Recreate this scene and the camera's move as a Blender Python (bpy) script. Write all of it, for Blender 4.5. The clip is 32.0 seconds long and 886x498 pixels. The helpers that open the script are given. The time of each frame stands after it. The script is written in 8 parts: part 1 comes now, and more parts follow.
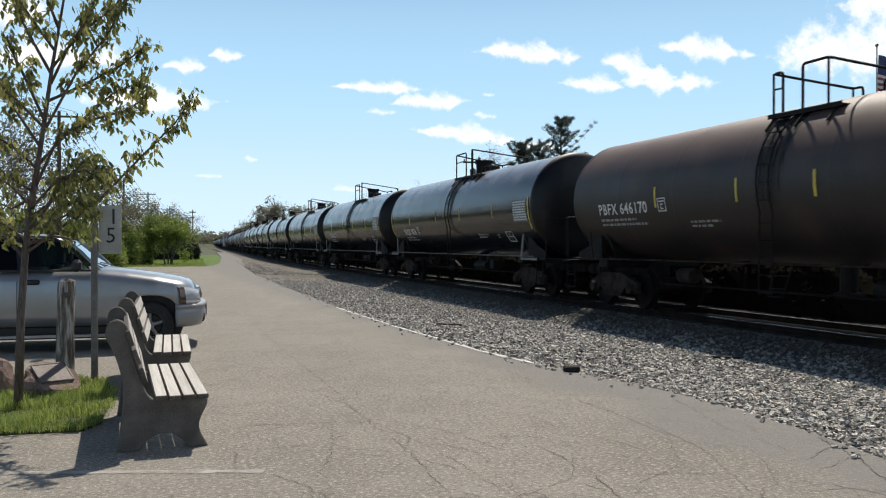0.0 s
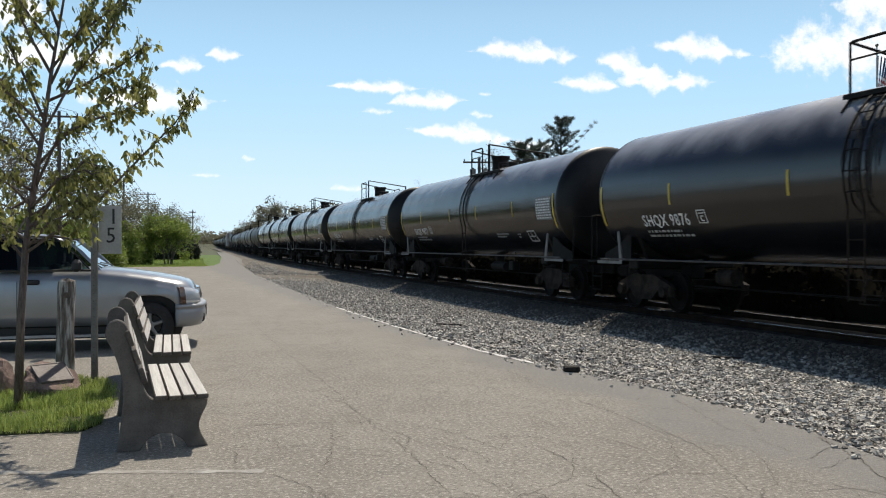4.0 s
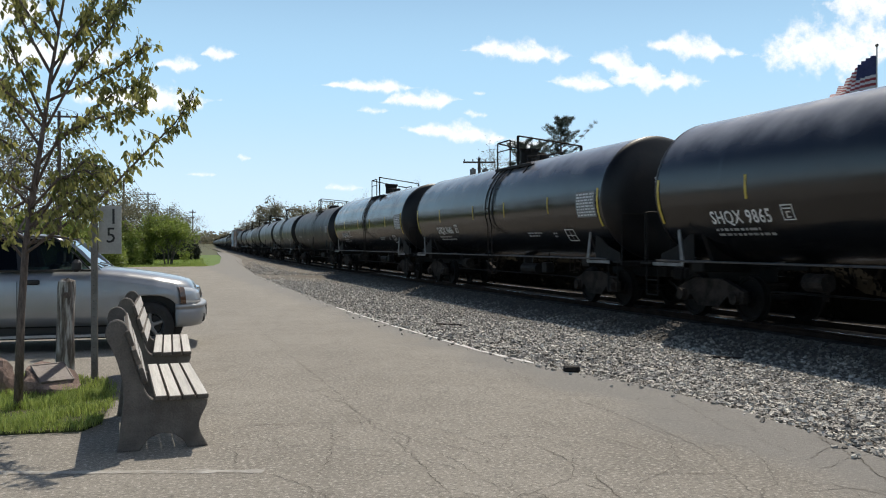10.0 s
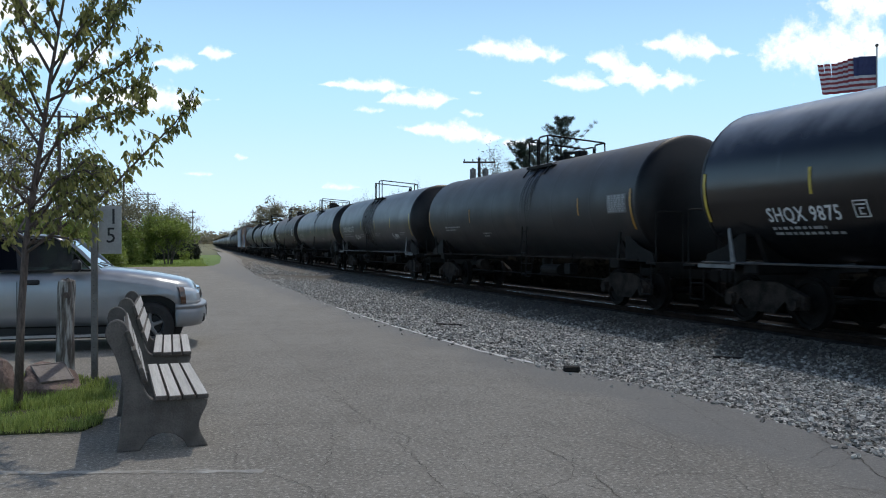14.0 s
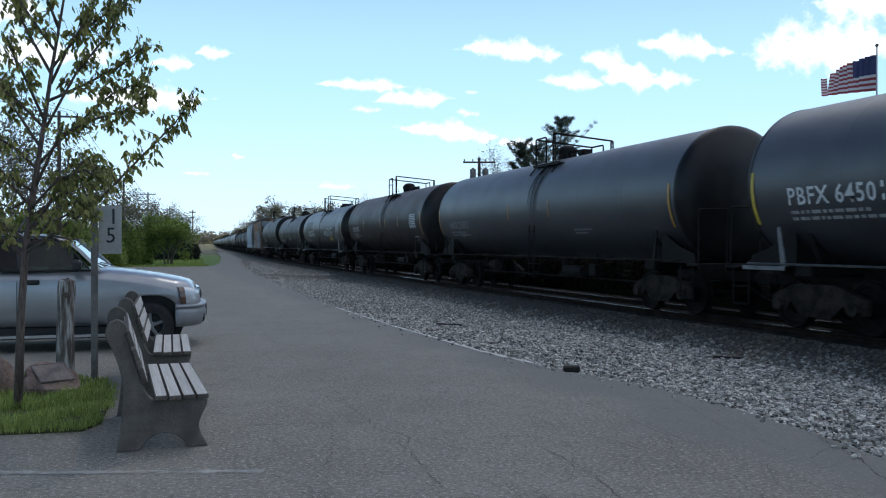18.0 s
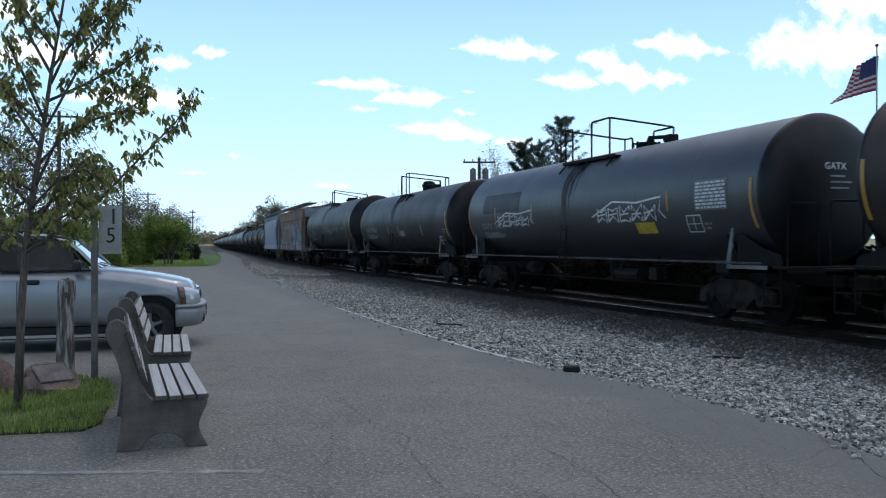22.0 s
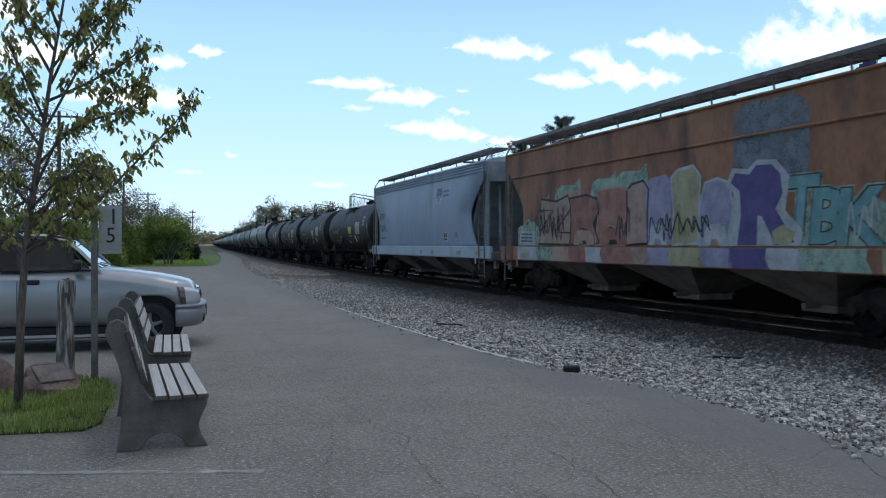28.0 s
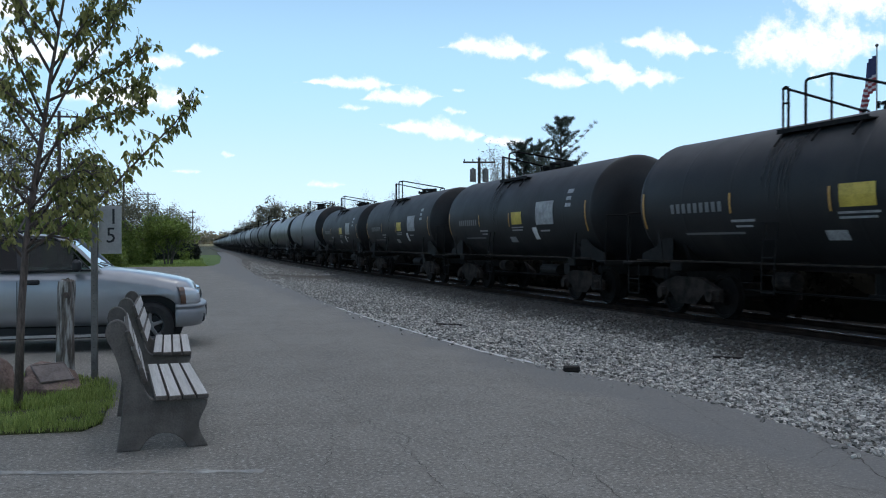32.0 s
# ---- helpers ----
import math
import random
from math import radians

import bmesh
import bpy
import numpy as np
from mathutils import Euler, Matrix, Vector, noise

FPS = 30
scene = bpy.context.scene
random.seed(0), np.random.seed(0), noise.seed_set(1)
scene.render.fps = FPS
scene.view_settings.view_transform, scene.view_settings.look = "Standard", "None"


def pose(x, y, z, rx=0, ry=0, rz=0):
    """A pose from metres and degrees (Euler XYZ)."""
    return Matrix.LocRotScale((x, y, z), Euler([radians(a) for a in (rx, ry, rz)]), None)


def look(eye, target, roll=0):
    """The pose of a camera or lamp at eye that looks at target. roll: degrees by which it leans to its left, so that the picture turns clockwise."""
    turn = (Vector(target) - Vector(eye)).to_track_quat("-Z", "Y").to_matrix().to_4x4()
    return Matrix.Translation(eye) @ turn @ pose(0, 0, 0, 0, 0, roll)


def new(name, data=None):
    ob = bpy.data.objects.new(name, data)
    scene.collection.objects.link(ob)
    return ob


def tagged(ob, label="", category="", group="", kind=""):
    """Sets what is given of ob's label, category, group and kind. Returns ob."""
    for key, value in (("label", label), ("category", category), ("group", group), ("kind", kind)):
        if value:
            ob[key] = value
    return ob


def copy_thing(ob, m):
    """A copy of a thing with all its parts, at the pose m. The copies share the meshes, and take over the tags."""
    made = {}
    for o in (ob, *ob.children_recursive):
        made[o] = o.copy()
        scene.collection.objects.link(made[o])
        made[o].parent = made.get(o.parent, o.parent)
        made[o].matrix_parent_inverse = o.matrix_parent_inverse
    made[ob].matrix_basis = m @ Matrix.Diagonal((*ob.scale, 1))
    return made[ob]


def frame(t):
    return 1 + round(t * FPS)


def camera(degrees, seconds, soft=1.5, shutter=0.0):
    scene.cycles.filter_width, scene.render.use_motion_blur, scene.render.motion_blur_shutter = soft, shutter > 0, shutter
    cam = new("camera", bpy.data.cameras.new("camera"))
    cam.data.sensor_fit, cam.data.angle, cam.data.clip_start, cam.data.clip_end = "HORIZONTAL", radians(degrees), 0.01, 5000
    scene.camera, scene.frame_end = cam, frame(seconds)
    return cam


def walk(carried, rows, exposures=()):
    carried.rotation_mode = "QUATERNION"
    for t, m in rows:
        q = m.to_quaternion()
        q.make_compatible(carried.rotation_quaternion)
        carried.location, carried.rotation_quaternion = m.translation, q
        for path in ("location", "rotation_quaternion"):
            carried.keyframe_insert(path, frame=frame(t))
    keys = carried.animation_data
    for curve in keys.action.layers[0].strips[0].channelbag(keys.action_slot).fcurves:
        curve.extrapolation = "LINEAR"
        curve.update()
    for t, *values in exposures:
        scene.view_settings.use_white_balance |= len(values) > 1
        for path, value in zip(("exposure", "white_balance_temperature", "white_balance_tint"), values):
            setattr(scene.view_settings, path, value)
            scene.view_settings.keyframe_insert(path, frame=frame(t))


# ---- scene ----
# camera: on a tripod at eye height, looking down the line and over the car park
EYE = Vector((0.0, 0.0, 1.62))
YAW, PITCH = radians(19.615), radians(-0.308)
AHEAD = Vector((math.sin(YAW) * math.cos(PITCH), math.cos(YAW) * math.cos(PITCH), math.sin(PITCH)))
SIDE = Vector((math.cos(YAW), -math.sin(YAW), 0.0))
cam = camera(54.34, 32.0, soft=1.1, shutter=0.15)
STAND = look(EYE, EYE + AHEAD * 10)
walk(cam, [(0.0, STAND), (32.0, STAND)], [(0.0, 0.0, 6500, 10), (10.0, -0.03, 6500, 10), (12.0, 0.03, 6330, 10), (13.0, 0.08, 6260, 10), (14.0, 0.11, 6190, 10), (16.5, 0.23, 6150, 10), (21.0, 0.27, 6130, 10), (26.0, 0.19, 6170, 10), (32.0, 0.10, 6200, 10)])

# world and sun
SUN_ELEV, SUN_AZ = radians(54.0), radians(30.0)     # azimuth clockwise from +Y
world = bpy.data.worlds.new("sky")
scene.world = world
world.use_nodes = True
wn = world.node_tree.nodes
sky = wn.new("ShaderNodeTexSky")
sky.sky_type = "NISHITA"
sky.sun_disc = False
sky.sun_elevation, sky.sun_rotation = SUN_ELEV, SUN_AZ
sky.altitude, sky.air_density, sky.dust_density, sky.ozone_density = 300, 0.75, 0.0, 3.2
wn["Background"].inputs["Strength"].default_value = 0.178
# pale even haze low in the sky, the clear blue above it
where = wn.new("ShaderNodeTexCoord")
upward = wn.new("ShaderNodeSeparateXYZ")
world.node_tree.links.new(where.outputs["Generated"], upward.inputs[0])
haze = wn.new("ShaderNodeMapRange")
haze.interpolation_type = "SMOOTHSTEP"
haze.inputs["From Min"].default_value, haze.inputs["From Max"].default_value = 0.15, 0.48
haze.inputs["To Min"].default_value, haze.inputs["To Max"].default_value = 0.88, 0.0
world.node_tree.links.new(upward.outputs["Z"], haze.inputs["Value"])
blend = wn.new("ShaderNodeMix")
blend.data_type = "RGBA"
blend.inputs["B"].default_value = (2.95, 4.72, 6.2, 1)
world.node_tree.links.new(haze.outputs["Result"], blend.inputs["Factor"])
deep = wn.new("ShaderNodeVectorMath")
deep.operation = "SCALE"
deep.inputs["Scale"].default_value = 0.44
world.node_tree.links.new(sky.outputs["Color"], deep.inputs[0])
world.node_tree.links.new(deep.outputs["Vector"], blend.inputs["A"])
milky = wn.new("ShaderNodeMapRange")
milky.interpolation_type = "SMOOTHSTEP"
milky.inputs["From Min"].default_value, milky.inputs["From Max"].default_value = 0.0, 0.20
milky.inputs["To Min"].default_value, milky.inputs["To Max"].default_value = 0.80, 0.0
world.node_tree.links.new(upward.outputs["Z"], milky.inputs["Value"])
pale = wn.new("ShaderNodeMix")
pale.data_type = "RGBA"
pale.inputs["B"].default_value = (4.45, 5.45, 6.1, 1)
world.node_tree.links.new(milky.outputs["Result"], pale.inputs["Factor"])
world.node_tree.links.new(blend.outputs["Result"], pale.inputs["A"])
world.node_tree.links.new(pale.outputs["Result"], wn["Background"].inputs["Color"])
TO_SUN = Vector((math.sin(SUN_AZ) * math.cos(SUN_ELEV), math.cos(SUN_AZ) * math.cos(SUN_ELEV), math.sin(SUN_ELEV)))
sun_data = bpy.data.lights.new("sun", "SUN")
sun_data.energy, sun_data.angle, sun_data.color = 4.65, radians(0.6), (1.0, 0.92, 0.79)
sun = new("sun", sun_data)
sun.matrix_world = look(TO_SUN * 50, (0, 0, 0))

# the line: a gentle right-hand curve that runs out straight
TRACK_X, CURVE, BEND_END, RAIL_Z, SPEED = 12.26, 6.2e-4, 115.0, 0.075, 9.39


def line_at(s):
    """Place and heading of the track's middle, s metres along it."""
    if s <= 0:
        return TRACK_X, s, 0.0
    if s <= BEND_END:
        return TRACK_X + CURVE * s * s / 2, s, CURVE * s
    e = BEND_END
    return TRACK_X + CURVE * e * e / 2 + CURVE * e * (s - e), s, CURVE * e


# ---------------------------------------------------------------- mesh helpers
def part(name, bm, material, parent=None, label="", smooth=False):
    me = bpy.data.meshes.new(name)
    bm.to_mesh(me)
    bm.free()
    if smooth:
        for p in me.polygons:
            p.use_smooth = True
    for m in material if isinstance(material, (list, tuple)) else [material]:
        me.materials.append(m)
    ob = new(name, me)
    ob.parent = parent
    if label:
        ob["label"] = label
    return ob


def share(ob, parent, m, name=None):
    """Another object on the same mesh."""
    o = new(name or ob.name.split(".")[0], ob.data)
    o.parent = parent
    o.matrix_basis = m
    return o


def thing(name, label, category, group="", m=None, kind=""):
    ob = new(name)
    ob.empty_display_size = 0.2
    if m is not None:
        ob.matrix_basis = m
    return tagged(ob, label, category, group, kind)


def box(bm, c, size, bevel=0.0, rot=None, mat_index=0):
    m = Matrix.Translation(c) @ (rot or Matrix.Identity(4)) @ Matrix.Diagonal((*size, 1))
    r = bmesh.ops.create_cube(bm, size=1.0, matrix=m)
    if bevel > 0:
        edges = list({e for v in r["verts"] for e in v.link_edges})
        bmesh.ops.bevel(bm, geom=edges, offset=bevel, segments=1, affect="EDGES", profile=0.5)
    return bm


def rod(bm, a, b, r, seg=8, r2=None, caps=True):
    a, b = Vector(a), Vector(b)
    d = b - a
    m = Matrix.Translation((a + b) / 2) @ d.to_track_quat("Z", "Y").to_matrix().to_4x4()
    bmesh.ops.create_cone(bm, cap_ends=caps, segments=seg, radius1=r, radius2=r if r2 is None else r2, depth=d.length, matrix=m)
    return bm


def tube(bm, pts, r, seg=6, radii=None, close_ends=True):
    """A round bar along a broken line."""
    pts = [Vector(p) for p in pts]
    rings, ref = [], None
    for i, p in enumerate(pts):
        d = (pts[min(i + 1, len(pts) - 1)] - pts[max(i - 1, 0)]).normalized()
        if ref is None:
            ref = d.orthogonal().normalized()
        ref = (ref - d * ref.dot(d))
        ref = ref.normalized() if ref.length > 1e-6 else d.orthogonal().normalized()
        other = d.cross(ref)
        rr = radii[i] if radii else r
        rings.append([bm.verts.new(p + (ref * math.cos(a) + other * math.sin(a)) * rr) for a in (2 * math.pi * k / seg for k in range(seg))])
    for q, w in zip(rings, rings[1:]):
        for k in range(seg):
            bm.faces.new((q[k], q[(k + 1) % seg], w[(k + 1) % seg], w[k]))
    if close_ends:
        bm.faces.new(list(reversed(rings[0])))
        bm.faces.new(rings[-1])
    return bm


def slab(bm, poly, frame_m, depth):
    """A flat outline (2D) pushed out by depth along the z of a placing."""
    lo = [bm.verts.new(frame_m @ Vector((u, v, 0))) for u, v in poly]
    hi = [bm.verts.new(frame_m @ Vector((u, v, depth))) for u, v in poly]
    bm.faces.new(hi)
    bm.faces.new(list(reversed(lo)))
    n = len(poly)
    for i in range(n):
        bm.faces.new((lo[i], lo[(i + 1) % n], hi[(i + 1) % n], hi[i]))
    return bm


def turned(bm, profile, axis_m, seg=32, cap=True):
    """A body of revolution: profile of (radius, height) about the z of a placing."""
    rings = []
    for r, h in profile:
        if r < 1e-5:
            rings.append([bm.verts.new(axis_m @ Vector((0, 0, h)))])
        else:
            rings.append([bm.verts.new(axis_m @ Vector((r * math.cos(a), r * math.sin(a), h))) for a in (2 * math.pi * k / seg for k in range(seg))])
    for q, w in zip(rings, rings[1:]):
        for k in range(seg):
            k2 = (k + 1) % seg
            if len(q) == 1 and len(w) > 1:
                bm.faces.new((q[0], w[k2], w[k]))
            elif len(w) == 1 and len(q) > 1:
                bm.faces.new((q[k], q[k2], w[0]))
            elif len(q) > 1:
                bm.faces.new((q[k], q[k2], w[k2], w[k]))
    if cap:
        if len(rings[0]) > 1:
            bm.faces.new(list(reversed(rings[0])))
        if len(rings[-1]) > 1:
            bm.faces.new(rings[-1])
    bmesh.ops.recalc_face_normals(bm, faces=bm.faces)
    return bm


def raw(name, verts, faces, material, parent=None, label=""):
    me = bpy.data.meshes.new(name)
    me.from_pydata([tuple(v) for v in verts], [], faces)
    me.materials.append(material)
    ob = new(name, me)
    ob.parent = parent
    if label:
        ob["label"] = label
    return ob


ROT_Y = Matrix.Rotation(-math.pi / 2, 4, "X")      # z of a turned body along +Y


# ---------------------------------------------------------------- materials
def material(name):
    m = bpy.data.materials.new(name)
    m.use_nodes = True
    return m, m.node_tree.nodes, m.node_tree.links, m.node_tree.nodes["Principled BSDF"]


def surface(name, a, b, rough=0.6, scale=4.0, fine=60.0, bump=0.15, metal=0.0, coat=0.0, vary=0.0, rough_b=None, spec=0.5, dirt=None, island=False, stretch=(1, 1, 1), edge=(0.35, 0.65)):
    """Two colours mixed by large and fine noise, with relief; vary: brightness from piece to piece."""
    m, n, l, p = material(name)
    tc = n.new("ShaderNodeTexCoord")
    mp = n.new("ShaderNodeMapping")
    mp.inputs["Scale"].default_value = stretch
    l.new(tc.outputs["Object"], mp.inputs["Vector"])
    big = n.new("ShaderNodeTexNoise")
    big.inputs["Scale"].default_value, big.inputs["Detail"].default_value, big.inputs["Roughness"].default_value = scale, 6, 0.6
    small = n.new("ShaderNodeTexNoise")
    small.inputs["Scale"].default_value, small.inputs["Detail"].default_value = fine, 3
    for q in (big, small):
        l.new(mp.outputs["Vector"], q.inputs["Vector"])
    mix = n.new("ShaderNodeMath")
    mix.operation = "MULTIPLY_ADD"
    l.new(small.outputs["Fac"], mix.inputs[0])
    mix.inputs[1].default_value = 0.45
    half = n.new("ShaderNodeMath")
    half.operation = "MULTIPLY_ADD"
    l.new(big.outputs["Fac"], half.inputs[0])
    half.inputs[1].default_value, half.inputs[2].default_value = 1.0, -0.225
    l.new(half.outputs[0], mix.inputs[2])
    ramp = n.new("ShaderNodeValToRGB")
    ramp.color_ramp.elements[0].position, ramp.color_ramp.elements[1].position = edge
    ramp.color_ramp.elements[0].color, ramp.color_ramp.elements[1].color = (*a, 1), (*b, 1)
    l.new(mix.outputs[0], ramp.inputs["Fac"])
    colour = ramp.outputs["Color"]
    if dirt:
        d = n.new("ShaderNodeTexNoise")
        d.inputs["Scale"].default_value, d.inputs["Detail"].default_value = dirt[1], 5
        l.new(mp.outputs["Vector"], d.inputs["Vector"])
        r2 = n.new("ShaderNodeValToRGB")
        r2.color_ramp.elements[0].position, r2.color_ramp.elements[1].position = dirt[2], dirt[2] + 0.16
        l.new(d.outputs["Fac"], r2.inputs["Fac"])
        mx = n.new("ShaderNodeMix")
        mx.data_type = "RGBA"
        l.new(r2.outputs["Color"], mx.inputs["Factor"])
        l.new(colour, mx.inputs["A"])
        mx.inputs["B"].default_value = (*dirt[0], 1)
        colour = mx.outputs["Result"]
    if vary:
        h = n.new("ShaderNodeHueSaturation")
        if island:
            src = n.new("ShaderNodeNewGeometry").outputs["Random Per Island"]
        else:
            src = n.new("ShaderNodeObjectInfo").outputs["Random"]
        mr = n.new("ShaderNodeMapRange")
        mr.inputs["To Min"].default_value, mr.inputs["To Max"].default_value = 1 - vary, 1 + vary
        l.new(src, mr.inputs["Value"])
        l.new(mr.outputs["Result"], h.inputs["Value"])
        l.new(colour, h.inputs["Color"])
        colour = h.outputs["Color"]
    l.new(colour, p.inputs["Base Color"])
    p.inputs["Metallic"].default_value = metal
    p.inputs["Coat Weight"].default_value = coat
    p.inputs["Specular IOR Level"].default_value = spec
    if rough_b is not None:
        mr = n.new("ShaderNodeMapRange")
        mr.inputs["From Min"].default_value, mr.inputs["From Max"].default_value = 0.35, 0.65
        mr.inputs["To Min"].default_value, mr.inputs["To Max"].default_value = rough, rough_b
        l.new(big.outputs["Fac"], mr.inputs["Value"])
        l.new(mr.outputs["Result"], p.inputs["Roughness"])
    else:
        p.inputs["Roughness"].default_value = rough
    if bump:
        b_ = n.new("ShaderNodeBump")
        b_.inputs["Strength"].default_value, b_.inputs["Distance"].default_value = bump, 0.01
        l.new(small.outputs["Fac"], b_.inputs["Height"])
        l.new(b_.outputs["Normal"], p.inputs["Normal"])
    return m


def plain(name, c, rough=0.5, metal=0.0, coat=0.0):
    m, n, l, p = material(name)
    p.inputs["Base Color"].default_value = (*c, 1)
    p.inputs["Roughness"].default_value, p.inputs["Metallic"].default_value, p.inputs["Coat Weight"].default_value = rough, metal, coat
    return m


def leaf_material(name, a, b, trans=0.35, spec=0.5):
    m, n, l, p = material(name)
    geo = n.new("ShaderNodeNewGeometry")
    ramp = n.new("ShaderNodeValToRGB")
    ramp.color_ramp.elements[0].color, ramp.color_ramp.elements[1].color = (*a, 1), (*b, 1)
    l.new(geo.outputs["Random Per Island"], ramp.inputs["Fac"])
    l.new(ramp.outputs["Color"], p.inputs["Base Color"])
    p.inputs["Roughness"].default_value = 0.55
    p.inputs["Specular IOR Level"].default_value = spec
    t = n.new("ShaderNodeBsdfTranslucent")
    l.new(ramp.outputs["Color"], t.inputs["Color"])
    mx = n.new("ShaderNodeMixShader")
    mx.inputs[0].default_value = trans
    l.new(p.outputs[0], mx.inputs[1])
    l.new(t.outputs[0], mx.inputs[2])
    l.new(mx.outputs[0], n["Material Output"].inputs["Surface"])
    return m


def speckled(name, a, b, dark, light):
    """Worn asphalt: broad tone, stone chips of several sizes, pitted relief."""
    m, n, l, p = material(name)
    tc = n.new("ShaderNodeTexCoord")

    def tex(scale, detail=4, rough=0.6):
        t = n.new("ShaderNodeTexNoise")
        t.inputs["Scale"].default_value, t.inputs["Detail"].default_value, t.inputs["Roughness"].default_value = scale, detail, rough
        l.new(tc.outputs["Object"], t.inputs["Vector"])
        return t.outputs["Fac"]

    def ramp(fac, lo, hi, c0, c1):
        r = n.new("ShaderNodeValToRGB")
        r.color_ramp.elements[0].position, r.color_ramp.elements[1].position = lo, hi
        r.color_ramp.elements[0].color, r.color_ramp.elements[1].color = c0, c1
        l.new(fac, r.inputs["Fac"])
        return r.outputs["Color"]

    def mix(fac, x, y):
        k = n.new("ShaderNodeMix")
        k.data_type = "RGBA"
        l.new(fac, k.inputs["Factor"])
        for s_, v in (("A", x), ("B", y)):
            if isinstance(v, tuple):
                k.inputs[s_].default_value = v
            else:
                l.new(v, k.inputs[s_])
        return k.outputs["Result"]

    black, white = (0, 0, 0, 1), (1, 1, 1, 1)
    tone = ramp(tex(0.6, 6, 0.7), 0.36, 0.64, (*a, 1), (*b, 1))
    worn = ramp(tex(3.1, 7, 0.8), 0.50, 0.68, black, (0.6, 0.6, 0.6, 1))
    c = mix(worn, tone, (*[v * 0.72 for v in a], 1))
    pits = tex(26, 5, 0.85)
    c = mix(ramp(pits, 0.33, 0.50, (0.95, 0.95, 0.95, 1), black), c, (*dark, 1))
    chips = tex(30, 3, 0.8)
    c = mix(ramp(chips, 0.53, 0.66, black, (0.9, 0.9, 0.9, 1)), c, (*light, 1))
    l.new(c, p.inputs["Base Color"])
    p.inputs["Roughness"].default_value = 0.92
    bu = n.new("ShaderNodeBump")
    bu.inputs["Strength"].default_value, bu.inputs["Distance"].default_value = 0.6, 0.012
    l.new(pits, bu.inputs["Height"])
    l.new(bu.outputs["Normal"], p.inputs["Normal"])
    return m

ASPHALT = speckled("asphalt", (0.200, 0.181, 0.153), (0.260, 0.237, 0.202), (0.070, 0.067, 0.056), (0.48, 0.445, 0.39))
# bed under the train: greasy, and coloured near-black for the shade there
SHADED_BED = surface("greasy_track_bed", (0.016, 0.014, 0.012), (0.055, 0.048, 0.041), rough=0.95, spec=0.1, scale=3, fine=40, bump=0.8, dirt=((0.075, 0.066, 0.058), 1.3, 0.6))
GRAVEL_BED = surface("ballast_bed", (0.055, 0.048, 0.039), (0.23, 0.205, 0.168), rough=0.95, scale=11, fine=45, bump=0.9, dirt=((0.11, 0.09, 0.066), 0.9, 0.5))
STONE = surface("crushed_stone", (0.215, 0.197, 0.17), (0.55, 0.518, 0.462), rough=0.85, scale=8, fine=60, bump=0.2, vary=0.75, island=True)


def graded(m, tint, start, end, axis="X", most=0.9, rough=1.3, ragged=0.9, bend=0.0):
    """Lays a second colour over a material along one axis with an uneven edge: oil and painted shade beside the rails,
    dust and painted sky sheen on a tank's top.
    """
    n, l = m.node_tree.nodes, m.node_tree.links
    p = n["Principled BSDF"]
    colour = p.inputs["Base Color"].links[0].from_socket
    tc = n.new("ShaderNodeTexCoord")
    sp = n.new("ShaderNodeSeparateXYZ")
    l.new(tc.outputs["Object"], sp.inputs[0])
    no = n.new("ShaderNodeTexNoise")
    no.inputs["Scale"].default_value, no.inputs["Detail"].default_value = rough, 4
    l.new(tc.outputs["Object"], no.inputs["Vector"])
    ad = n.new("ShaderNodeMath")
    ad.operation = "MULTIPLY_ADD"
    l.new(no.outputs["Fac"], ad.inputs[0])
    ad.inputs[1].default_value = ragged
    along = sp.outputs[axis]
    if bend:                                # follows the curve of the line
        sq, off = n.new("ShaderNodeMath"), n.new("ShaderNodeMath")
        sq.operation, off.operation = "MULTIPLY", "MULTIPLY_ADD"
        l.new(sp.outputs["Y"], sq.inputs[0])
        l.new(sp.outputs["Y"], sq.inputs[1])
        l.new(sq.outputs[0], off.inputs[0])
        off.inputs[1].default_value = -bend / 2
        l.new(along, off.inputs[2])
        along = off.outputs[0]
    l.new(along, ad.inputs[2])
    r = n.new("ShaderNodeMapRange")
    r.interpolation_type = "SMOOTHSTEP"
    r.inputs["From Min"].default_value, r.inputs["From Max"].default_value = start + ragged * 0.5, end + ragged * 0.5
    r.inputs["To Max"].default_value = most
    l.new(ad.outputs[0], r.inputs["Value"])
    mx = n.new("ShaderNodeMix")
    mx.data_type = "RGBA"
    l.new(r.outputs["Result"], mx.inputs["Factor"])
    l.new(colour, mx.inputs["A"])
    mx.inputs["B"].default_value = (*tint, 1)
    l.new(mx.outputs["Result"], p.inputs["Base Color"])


# ballast and stones oily beside the rails, deepened and widened for the train's shade
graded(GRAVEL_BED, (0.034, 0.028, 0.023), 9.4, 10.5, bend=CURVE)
graded(ASPHALT, (0.185, 0.178, 0.166), 4.0, 4.9, "X", 0.7, 0.7, 1.8)
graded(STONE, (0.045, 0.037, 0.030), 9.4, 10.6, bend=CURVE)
EARTH = surface("meadow", (0.06, 0.066, 0.034), (0.11, 0.112, 0.06), rough=1.0, scale=0.25, fine=5, bump=0.4, dirt=((0.16, 0.13, 0.08), 0.12, 0.6))
SOIL = surface("soil", (0.05, 0.06, 0.02), (0.10, 0.10, 0.04), rough=1.0, scale=5, fine=50, bump=0.6)
RUST_RAIL = surface("rusty_rail", (0.012, 0.008, 0.006), (0.028, 0.018, 0.013), rough=0.95, spec=0.1, scale=3, fine=40)
